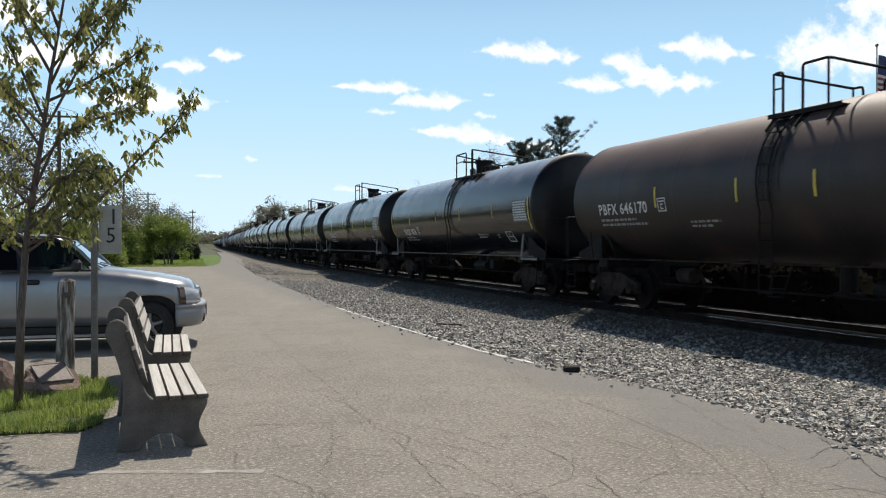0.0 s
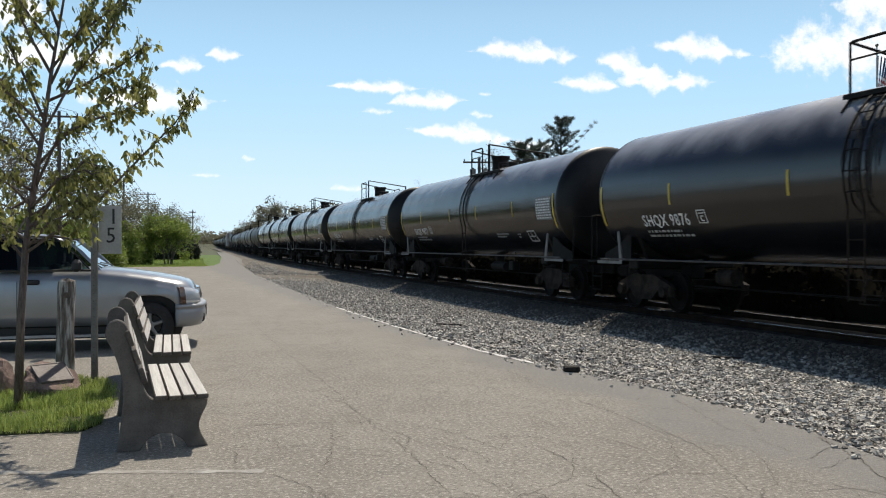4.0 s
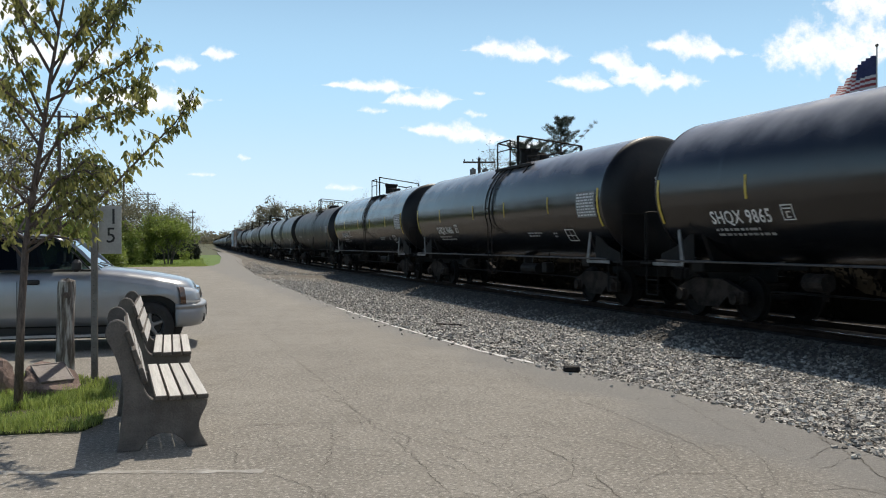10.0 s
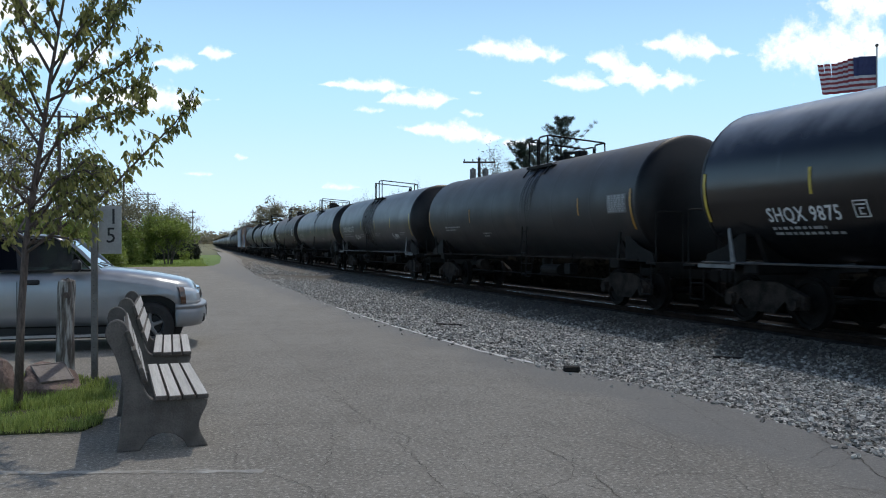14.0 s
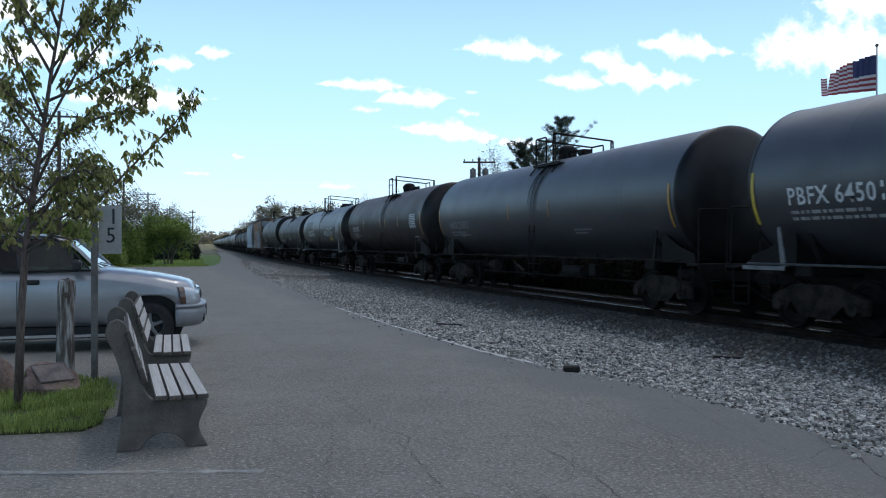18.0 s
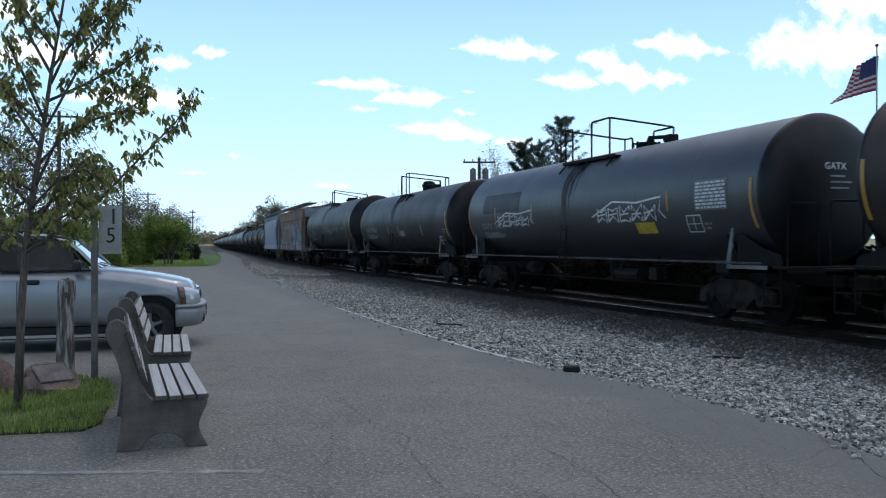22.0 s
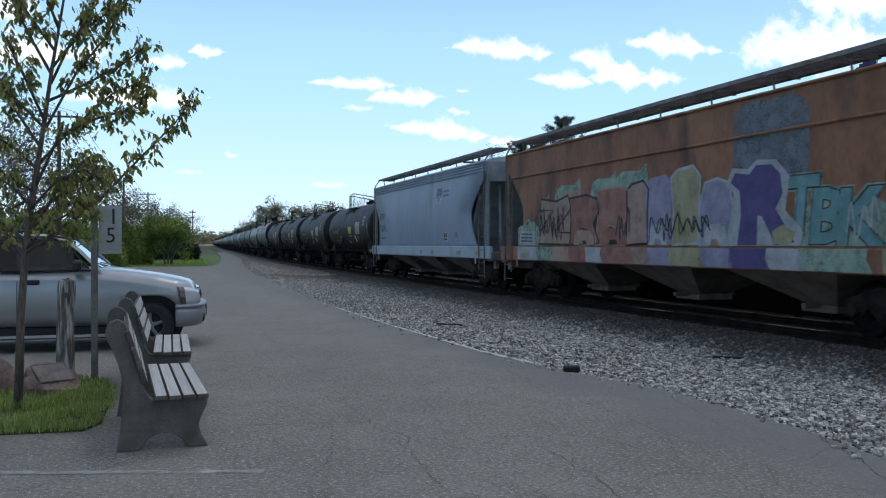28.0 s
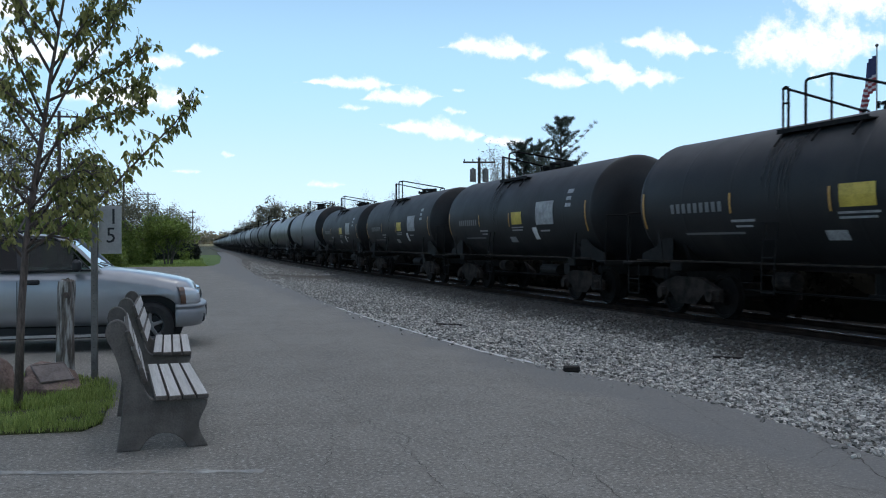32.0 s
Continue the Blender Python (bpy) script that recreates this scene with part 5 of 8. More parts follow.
def worn_spray(name, a, b, thin):
    """Spray paint that lets the steel show through where it is thin."""
    m = surface("spray_" + name, a, b, rough=0.6, scale=2.5, fine=30, bump=0)
    n, l = m.node_tree.nodes, m.node_tree.links
    tc = n.new("ShaderNodeTexCoord")
    no = n.new("ShaderNodeTexNoise")
    no.inputs["Scale"].default_value, no.inputs["Detail"].default_value, no.inputs["Roughness"].default_value = 2.2, 7, 0.75
    l.new(tc.outputs["Object"], no.inputs["Vector"])
    r = n.new("ShaderNodeMapRange")
    r.inputs["From Min"].default_value, r.inputs["From Max"].default_value = 0.44, 0.66
    r.inputs["To Min"].default_value, r.inputs["To Max"].default_value = thin * 0.35, min(1.0, thin * 1.6)
    l.new(no.outputs["Fac"], r.inputs["Value"])
    t = n.new("ShaderNodeBsdfTransparent")
    mx = n.new("ShaderNodeMixShader")
    l.new(r.outputs["Result"], mx.inputs[0])
    l.new(n["Principled BSDF"].outputs[0], mx.inputs[1])
    l.new(t.outputs[0], mx.inputs[2])
    l.new(mx.outputs[0], n["Material Output"].inputs["Surface"])
    return m


def paint_hopper(car):
    """A wall of sprayed letters from end to end of the brown side, running down over the sill."""
    side = Matrix(((0, 0, -1, -1.552), (-1, 0, 0, 0), (0, 1, 0, 0), (0, 0, 0, 1)))
    sprays = {n: worn_spray(n, a, b, t) for n, a, b, t in (
        ("sand", (0.34, 0.22, 0.17), (0.44, 0.30, 0.24), 0.22), ("rose", (0.26, 0.10, 0.075), (0.35, 0.15, 0.11), 0.2), ("brick", (0.30, 0.13, 0.095), (0.40, 0.20, 0.15), 0.2), ("lilac", (0.26, 0.24, 0.36), (0.36, 0.33, 0.45), 0.22),
        ("violet", (0.06, 0.045, 0.16), (0.10, 0.07, 0.22), 0.1), ("white", (0.38, 0.39, 0.42), (0.50, 0.50, 0.52), 0.25), ("teal", (0.12, 0.27, 0.29), (0.19, 0.35, 0.36), 0.22),
        ("cream", (0.33, 0.29, 0.16), (0.43, 0.38, 0.23), 0.25), ("mint", (0.26, 0.37, 0.29), (0.38, 0.48, 0.39), 0.45), ("smoke", (0.15, 0.17, 0.20), (0.21, 0.235, 0.265), 0.6), ("black", (0.012, 0.012, 0.014), (0.03, 0.028, 0.028), 0.12))}
    rng = random.Random(12)

    def lay(name, outline, colour, lift, label=""):
        bm = bmesh.new()
        slab(bm, outline, Matrix.Translation((-lift, 0, 0)) @ side, 0.003)
        bmesh.ops.recalc_face_normals(bm, faces=bm.faces)
        part(name, bm, sprays[colour], car, label)

    def line(pts, r, colour, lift, closed=True):
        pts = pts + pts[:2] if closed else pts
        part("painted_line", stroke(bmesh.new(), pts, lambda u, v: Vector((-1.552 - lift, -u, v)), r), sprays[colour], car)

    def ragged(u0, u1, v0, v1, bite=0.12, n=9):
        """A band of paint with an uneven upper edge."""
        top = [(u0 + (u1 - u0) * i / n, v1 - bite * rng.random() * (2.0 if i in (0, n) else 1.0)) for i in range(n + 1)]
        return [(u0, v0), (u1, v0)] + top[::-1]

    # u runs from the rear end forwards
    lay("sprayed_ground", ragged(-6.75, -5.1, 1.52, 2.3, 0.3), "mint", 0.004)
    lay("sprayed_ground", ragged(-5.3, 3.4, 1.52, 2.62, 0.2, 24), "sand", 0.004, "pale sprayed ground")
    lay("sprayed_ground", ragged(-3.5, -0.2, 1.54, 2.72, 0.18, 12), "black", 0.008)
    lay("sprayed_ground", ragged(5.0, 7.0, 1.52, 2.35, 0.25), "mint", 0.004)
    for u0, u1, v0, v1 in ((-4.3, -2.8, 2.72, 3.26), (-2.3, -1.0, 2.72, 3.3), (-1.1, 0.35, 2.8, 3.38), (-5.2, -4.6, 2.5, 2.95), (-0.2, 0.3, 3.0, 3.2)):
        lay("green_highlight", [(u0, v0), (u1, v0 + 0.1), (u1 - 0.05, v1), (u1 - 0.35, v1 - 0.16), (u0 + 0.4, v1 - 0.12), (u0 + 0.1, v1 - 0.22)], "mint", 0.006)
    flag_ = [(0, 0), (0.36, 0.02), (0.38, 0.34), (0.58, 0.30), (0.72, 0.0), (1.0, 0.04), (0.82, 0.42), (1, 0.62), (0.95, 0.9), (0.6, 1), (0.02, 0.97), (0.06, 0.5)]
    zig = [(0, 0.02), (0.95, 0), (1, 0.24), (0.52, 0.27), (0.98, 0.72), (0.9, 1), (0.55, 0.9), (0.05, 0.98), (0.02, 0.74), (0.46, 0.72), (0.06, 0.3)]
    arch = [(0, 0), (0.30, 0), (0.36, 0.30), (0.60, 0.30), (0.66, 0), (1, 0), (0.96, 0.6), (0.86, 0.92), (0.55, 1), (0.2, 0.95), (0.04, 0.6)]
    pillar = [(0, 0), (1, 0.02), (0.98, 0.5), (1.02, 0.86), (0.8, 1), (0.25, 0.97), (0.0, 0.88), (0.06, 0.45)]
    letters = [(-5.25, -3.3, 1.53, 2.85, "sand", zig, "black"), (-4.0, -2.7, 1.53, 2.98, "sand", pillar, ""), (-3.4, -1.85, 1.53, 2.80, "rose", flag_, "black"), (-2.0, -0.25, 1.53, 2.92, "brick", flag_, "sand"),
               (-0.55, 0.36, 1.53, 2.98, "sand", pillar, "black"), (0.25, 1.28, 1.53, 3.06, "lilac", pillar, ""), (1.28, 2.28, 1.53, 3.16, "cream", pillar, "white"), (2.22, 3.34, 1.53, 2.84, "lilac", arch, "white")]
    for i, (u0, u1, v0, v1, c, form, edge) in enumerate(letters):
        w, h, lean = u1 - u0, v1 - v0, rng.uniform(-0.06, 0.06)
        shape = [(u0 + p * w + lean * (q - 0.5) * h + rng.uniform(-0.02, 0.02), v0 + q * h) for p, q in form]
        lay("letter_fill", shape, c, 0.011 + 0.003 * (i % 3))
        if edge:
            line(shape, 0.03, edge, 0.0215)
        if c in ("lilac", "rose", "brick"):
            lay("letter_shade", [(u0 + (0.15 + 0.7 * p) * w, v0 + q * h * 0.3) for p, q in arch], {"lilac": "white", "rose": "sand", "brick": "rose"}[c], 0.023)
    # violet letter on white
    back = [(3.1, 1.52), (5.1, 1.52), (5.2, 1.75), (4.75, 2.15), (4.85, 2.75), (4.5, 3.06), (4.0, 3.1), (3.75, 2.95), (3.3, 3.0), (3.12, 2.7), (3.35, 2.5)]
    lay("letter_outline", back, "white", 0.018)
    shape = [(3.45, 1.53), (4.0, 1.53), (4.02, 2.08), (4.15, 2.05), (4.5, 1.53), (4.98, 1.58), (4.5, 2.18), (4.68, 2.45), (4.62, 2.8), (4.4, 2.98), (3.98, 3.0), (3.8, 2.84), (3.38, 2.9), (3.26, 2.72), (3.52, 2.55), (3.56, 2.1)]
    lay("letter_fill", shape, "violet", 0.022, "deep violet sprayed letter")
    lay("letter_fill", [(4.45, 1.54), (4.9, 1.56), (5.0, 1.75), (4.7, 1.9), (4.42, 1.78)], "cream", 0.026)
    for ch, u0, v0, w, h in (("T", 4.72, 1.72, 0.80, 1.00), ("B", 5.38, 1.56, 0.72, 0.92), ("K", 5.98, 1.50, 0.98, 0.94)):
        for fat, colour, lift in ((0.11, "mint", 0.008), (0.075, "black", 0.012), (0.045, "teal", 0.016)):
            bm = glyphs(ch, 1.0, None, lambda u, v: Vector((u, v, 0)), fat=fat)
            us, vv = [v.co.x for v in bm.verts], [v.co.y for v in bm.verts]
            lo, hi, b0, b1 = min(us), max(us), min(vv), max(vv)
            more = fat * 0.8 - 0.03
            for v in bm.verts:
                fu, fv = (v.co.x - lo) / (hi - lo), (v.co.y - b0) / (b1 - b0)
                v.co = Vector((-1.552 - lift, -(u0 - more + fu * (w + 2 * more) + (fv - 0.5) * 0.1), max(1.52, v0 - more + fv * (h + 2 * more))))
            part("letter_fill" if fat < 0.05 else "letter_outline", bm, sprays[colour], car)
    lay("grey_overspray", ragged(3.3, 5.3, 2.6, 4.18, 0.12), "smoke", 0.003, "faded grey overspray")
    lay("grey_overspray", ragged(3.7, 5.0, 2.6, 4.22, 0.10), "smoke", 0.0065)
    for u0, v0, w, h, n, s, c in ((-5.5, 1.62, 1.8, 1.0, 15, 40, "black"), (-5.2, 1.7, 1.5, 0.7, 13, 41, "black"), (0.4, 1.6, 2.2, 0.75, 15, 42, "black"), (0.8, 1.7, 1.8, 0.5, 13, 43, "black"), (-1.0, 1.6, 0.6, 0.9, 7, 44, "black"), (6.2, 1.6, 0.7, 0.8, 7, 45, "white")):
        part("sprayed_tag", scrawl(bmesh.new(), lambda a, b: Vector((-1.58, -a, b)), u0, v0, w, h, n, s, 0.018), sprays[c], car, "thin sprayed tag")
    lay("pasted_card", [(-6.62, 1.54), (-5.6, 1.52), (-5.58, 1.92), (-6.58, 1.95)], "white", 0.012)
    for k in range(3):
        lay("card_line", [(-6.5, 1.62 + 0.1 * k), (-5.75, 1.61 + 0.1 * k), (-5.75, 1.66 + 0.1 * k), (-6.5, 1.67 + 0.1 * k)], "smoke", 0.017)
    for u0, u1, c in ((-6.7, -5.4, "white"), (-5.4, -4.4, "mint"), (-4.4, -3.4, "sand"), (-3.4, -2.5, "rose"), (-2.5, -1.7, "white"), (-1.7, -0.3, "brick"), (-0.3, 0.35, "sand"), (0.35, 1.25, "lilac"), (1.25, 2.35, "cream"), (2.35, 3.25, "lilac"), (3.25, 4.3, "violet"), (4.3, 5.1, "white"), (5.1, 6.6, "mint"), (6.9, 7.9, "cream")):
        lay("sill_spray", [(u0, 1.10), (u1 + 0.1, 1.09), (u1 + rng.uniform(-0.1, 0.1), 1.3), (u1, 1.47), (u0, 1.475), (u0 + rng.uniform(-0.1, 0.1), 1.28)], c, 0.049)
    for y, w in ((6.4, 0.4), (-1.9, 0.4), (-7.3, 0.5)):
        bm = bmesh.new()
        slab(bm, [(0, 0), (w, 0), (w, 0.13), (0, 0.13)], Matrix.Translation((-0.054, y, 1.16)) @ side, 0.01)
        part("yellow_reflector", bm, MARK_DUSTY, car, "dusty yellow reflector")


def car_pose(s, length):
    """A car stands on its two trucks."""
    w = length / 2 - 2.7
    a, b = line_at(s - w), line_at(s + w)
    h = math.atan2(b[0] - a[0], b[1] - a[1])
    return pose((a[0] + b[0]) / 2, (a[1] + b[1]) / 2, RAIL_Z, 0, 0, -math.degrees(h))


SPILL = spill_material()
build_train()

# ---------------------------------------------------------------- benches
def dark_edges(bm, axis):
    """Boards pale on their broad faces, dark at the sawn edges."""
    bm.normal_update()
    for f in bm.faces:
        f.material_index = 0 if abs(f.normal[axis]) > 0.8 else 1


def build_bench(m):
    bench = thing("park_bench", "concrete-ended park bench with weathered wooden slats on the asphalt", "bench", "benches beside the lawn", m)
    prof = [(0, 0), (0.03, 0.21), (0.055, 0.47), (0.02, 0.66), (-0.03, 0.80), (-0.075, 0.88), (-0.085, 0.94), (-0.06, 1.005), (-0.005, 1.035), (0.05, 1.02), (0.085, 0.97), (0.085, 0.91),
            (0.10, 0.80), (0.165, 0.60), (0.20, 0.49), (0.235, 0.42), (0.28, 0.392), (0.69, 0.392), (0.678, 0.32), (0.635, 0.245), (0.615, 0.17), (0.635, 0.10), (0.69, 0),
            (0.53, 0), (0.50, 0.06), (0.42, 0.12), (0.32, 0.13), (0.23, 0.09), (0.17, 0)]
    smooth = []                              # corners above the feet rounded off
    for i, (u, v) in enumerate(prof):
        (a, b), (c, d) = prof[i - 1], prof[(i + 1) % len(prof)]
        if v < 0.05:
            smooth.append((u, v))
        else:
            smooth += [(u * 0.75 + a * 0.25, v * 0.75 + b * 0.25), (u * 0.75 + c * 0.25, v * 0.75 + d * 0.25)]
    for y in (0.0, 1.5):
        bm = bmesh.new()
        slab(bm, smooth, Matrix(((1, 0, 0, 0), (0, 0, -1, y + 0.1), (0, 1, 0, 0), (0, 0, 0, 1))), 0.10)
        bmesh.ops.recalc_face_normals(bm, faces=bm.faces)
        bmesh.ops.bevel(bm, geom=[e for e in bm.edges if abs(e.verts[0].co.y - e.verts[1].co.y) < 0.01], offset=0.008, segments=1, affect="EDGES")
        part("end_support", bm, CONCRETE, bench, "rough grey concrete end")
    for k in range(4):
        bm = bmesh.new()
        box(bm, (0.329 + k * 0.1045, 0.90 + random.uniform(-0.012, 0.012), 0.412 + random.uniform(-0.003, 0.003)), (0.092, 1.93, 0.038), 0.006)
        dark_edges(bm, 2)
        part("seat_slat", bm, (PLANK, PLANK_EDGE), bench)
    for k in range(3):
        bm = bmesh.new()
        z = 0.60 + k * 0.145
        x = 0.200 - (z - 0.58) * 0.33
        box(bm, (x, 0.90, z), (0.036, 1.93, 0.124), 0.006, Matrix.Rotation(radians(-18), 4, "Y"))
        dark_edges(bm, 0)
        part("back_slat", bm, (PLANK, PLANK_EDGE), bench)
    return bench


BENCH = build_bench(pose(-0.14, 7.16, 0, 0, 0, 1.0))
copy_thing(BENCH, pose(-0.10, 10.085, 0, 0, 0, -2.0))


# ---------------------------------------------------------------- parked car
CAR_PAINT = surface("silver_car_paint", (0.29, 0.295, 0.305), (0.34, 0.345, 0.355), rough=0.30, scale=1.5, fine=400, bump=0.0, metal=0.5, coat=0.6)
CAR_TRIM = surface("grey_bumper_plastic", (0.27, 0.275, 0.285), (0.32, 0.325, 0.335), rough=0.4, scale=2, fine=200, bump=0.03, metal=0.3)
CAR_DARK = plain("black_trim", (0.012, 0.012, 0.013), 0.45)
CAR_INSIDE = plain("dark_interior", (0.03, 0.03, 0.032), 0.8)
RUBBER = surface("tyre_rubber", (0.014, 0.014, 0.015), (0.028, 0.027, 0.026), rough=0.85, scale=8, fine=60, bump=0.3)
ALLOY = surface("alloy_rim", (0.24, 0.24, 0.245), (0.33, 0.33, 0.335), rough=0.3, scale=8, fine=60, metal=0.8)
LAMP_CLEAR = plain("headlamp_lens", (0.60, 0.61, 0.62), 0.10, 0.25, 1.0)
LAMP_AMBER = plain("amber_lens", (0.13, 0.07, 0.045), 0.12, 0.2, 1.0)


def glass_material(name, tint, amount):
    m, n, l, p = material(name)
    g = n.new("ShaderNodeBsdfGlossy")
    g.inputs["Roughness"].default_value = 0.02
    t = n.new("ShaderNodeBsdfTransparent")
    t.inputs["Color"].default_value = (*tint, 1)
    mx = n.new("ShaderNodeMixShader")
    fr = n.new("ShaderNodeFresnel")
    fr.inputs["IOR"].default_value = 1.3
    ad = n.new("ShaderNodeMath")
    ad.operation = "ADD"
    ad.inputs[1].default_value = amount
    l.new(fr.outputs[0], ad.inputs[0])
    l.new(ad.outputs[0], mx.inputs[0])
    l.new(t.outputs[0], mx.inputs[1])
    l.new(g.outputs[0], mx.inputs[2])
    l.new(mx.outputs[0], n["Material Output"].inputs["Surface"])
    return m


CAR_GLASS = glass_material("tinted_car_glass", (0.42, 0.50, 0.47), 0.01)
CAR_GLASS_DARK = glass_material("dark_car_glass", (0.06, 0.07, 0.07), 0.01)


def build_car(m):
    """A large estate car; x forward from the front bumper, y to its left."""
    car = thing("parked_car", "silver four-wheel-drive estate car parked on the asphalt", "car", m=m)
    wheels = (-0.70, -3.60)
    wr, arch = 0.37, 0.455

    def top(x):
        return float(np.interp(-x, [0, 0.03, 0.07, 0.13, 0.3, 0.6, 1.05, 1.42, 1.6, 4.7, 4.85], [0.83, 0.91, 0.975, 1.02, 1.072, 1.135, 1.205, 1.245, 1.24, 1.235, 1.14]))

    def wide(x):
        return float(np.interp(-x, [0, 0.05, 0.15, 0.3, 0.6, 1.5, 4.2, 4.85], [0.60, 0.71, 0.82, 0.895, 0.935, 0.945, 0.945, 0.86]))

    def low(x):
        z = float(np.interp(-x, [0, 0.2, 0.26, 1.3, 3.0, 4.5, 4.85], [0.60, 0.60, 0.42, 0.39, 0.39, 0.44, 0.50]))
        for w in wheels:
            d = abs(x - w)
            if d < arch:
                z = max(z, 0.375 + arch * (1 - (d / arch) ** 2.7) ** (1 / 2.7))
        return z

    xs = sorted({round(v, 3) for v in np.concatenate([np.linspace(0, -4.85, 60), *[w + arch * np.cos(np.linspace(0, math.pi, 15)) for w in wheels]])}, reverse=True)
    bm = bmesh.new()
    rings = []
    for x in xs:
        w, t, b = wide(x), top(x), low(x)
        b = min(b, t - 0.1)
        sh = min(t - 0.16, max(b + 0.02, t - 0.16))
        half = [(0.0, t + 0.02), (0.35 * w, t + 0.018), (0.62 * w, t + 0.008), (0.80 * w, t - 0.02), (0.90 * w, t - 0.055), (0.955 * w, t - 0.10), (0.985 * w, sh - 0.02), (0.997 * w, max(b + 0.02, 0.86)), (w, max(b + 0.01, 0.70)), (w - 0.012, max(b + 0.005, 0.54)), (w - 0.05, b), (w - 0.22, b)]
        ring = [bm.verts.new((x, -y, z)) for y, z in reversed(half)] + [bm.verts.new((x, y, z)) for y, z in half[1:]]
        rings.append(ring)
    for q, r in zip(rings, rings[1:]):
        for i in range(len(q) - 1):
            bm.faces.new((q[i], r[i], r[i + 1], q[i + 1]))
    bm.faces.new(rings[0])
    bm.faces.new(list(reversed(rings[-1])))
    bmesh.ops.recalc_face_normals(bm, faces=bm.faces)
    body = part("body", bm, CAR_PAINT, car, smooth=True)
    # chassis and inner arches
    bm = bmesh.new()
    box(bm, (-2.35, 0, 0.46), (4.1, 1.3, 0.30), 0.03)
    box(bm, (-2.15, 0, 0.44), (1.9, 1.70, 0.16), 0.03)
    for w in wheels:
        for sy in (-1, 1):
            rod(bm, (w, sy * 0.40, 0.44), (w, sy * 0.66, 0.44), 0.50, 28)
    part("underbody", bm, CAR_DARK, car)
    bm = bmesh.new()
    for x in (-1.9, -2.8):
        for sy in (-0.38, 0.38):
            box(bm, (x - 0.15, sy, 0.95), (0.16, 0.5, 0.75), 0.05, Matrix.Rotation(radians(-12), 4, "Y"))
            box(bm, (x - 0.14, sy, 1.42), (0.1, 0.26, 0.18), 0.03)
            box(bm, (x + 0.1, sy, 0.68), (0.5, 0.5, 0.16), 0.04)
    box(bm, (-1.66, 0, 1.08), (0.42, 1.5, 0.2), 0.05)
    rod(bm, (-1.88, 0.36, 1.12), (-1.94, 0.36, 1.16), 0.18, 14)
    part("interior", bm, CAR_INSIDE, car)
    # roof, domed and drawn down over the windscreen; pillars
    bm, rings = bmesh.new(), []
    for x, z, w in ((-1.93, 1.690, 0.64), (-2.02, 1.735, 0.655), (-2.16, 1.768, 0.665), (-2.5, 1.795, 0.67), (-3.3, 1.805, 0.67), (-4.2, 1.795, 0.67), (-4.55, 1.775, 0.66), (-4.70, 1.735, 0.62)):
        rings.append([bm.verts.new((x, y * w, z - dz)) for y, dz in ((-1.0, 0.075), (-0.985, 0.045), (-0.93, 0.022), (-0.7, 0.008), (0, 0), (0.7, 0.008), (0.93, 0.022), (0.985, 0.045), (1.0, 0.075))])
    for q, w in zip(rings, rings[1:]):
        for i in range(8):
            bm.faces.new((q[i], q[i + 1], w[i + 1], w[i]))
    bmesh.ops.recalc_face_normals(bm, faces=bm.faces)
    bmesh.ops.solidify(bm, geom=bm.faces[:], thickness=0.03)
    part("roof", bm, CAR_PAINT, car, smooth=True)
    for sy in (-1, 1):
        for (a, b, wd) in (((-1.42, 0.875, 1.225), (-1.71, 0.755, 1.515), 0.065), ((-1.71, 0.755, 1.515), (-1.95, 0.665, 1.705), 0.07), ((-1.95, 0.665, 1.705), (-2.2, 0.662, 1.745), 0.09), ((-2.52, 0.89, 1.225), (-2.60, 0.66, 1.745), 0.08), ((-3.55, 0.89, 1.225), (-3.50, 0.66, 1.745), 0.07), ((-4.80, 0.85, 1.17), (-4.62, 0.64, 1.745), 0.09)):
            bm = bmesh.new()
            pa, pb = Vector((a[0], sy * a[1], a[2])), Vector((b[0], sy * b[1], b[2]))
            d = Vector((wd / 2, 0, 0))
            e = Vector((0, -sy * 0.04, 0))
            v = [bm.verts.new(p) for p in (pa - d, pa + d, pb + d, pb - d, pa - d + e, pa + d + e, pb + d + e, pb - d + e)]
            for f in ((0, 1, 2, 3), (7, 6, 5, 4), (0, 4, 5, 1), (1, 5, 6, 2), (2, 6, 7, 3), (3, 7, 4, 0)):
                bm.faces.new([v[i] for i in f])
            bmesh.ops.recalc_face_normals(bm, faces=bm.faces)
            part("pillar", bm, CAR_PAINT if b[0] > -2.3 else CAR_DARK, car)
        for (quad, mat) in (([(-1.56, 0.865, 1.235), (-2.48, 0.89, 1.235), (-2.56, 0.665, 1.735), (-2.08, 0.665, 1.725)], CAR_GLASS), ([(-2.56, 0.89, 1.235), (-3.50, 0.89, 1.235), (-3.47, 0.665, 1.735), (-2.64, 0.665, 1.735)], CAR_GLASS_DARK), ([(-3.6, 0.89, 1.235), (-4.74, 0.86, 1.20), (-4.58, 0.65, 1.735), (-3.54, 0.665, 1.735)], CAR_GLASS_DARK)):
            bm = bmesh.new()
            v = [bm.verts.new((x, sy * (y - 0.02), z)) for x, y, z in quad]
            w = [bm.verts.new((x, sy * (y - 0.026), z)) for x, y, z in quad]
            bm.faces.new(v)
            bm.faces.new(list(reversed(w)))
            for i in range(4):
                bm.faces.new((v[i], w[i], w[(i + 1) % 4], v[(i + 1) % 4]))
            bmesh.ops.recalc_face_normals(bm, faces=bm.faces)
            o = part("side_window", bm, mat, car)
            o.visible_shadow = False
        # black window surround, seams, moulding, handles
        bm = bmesh.new()
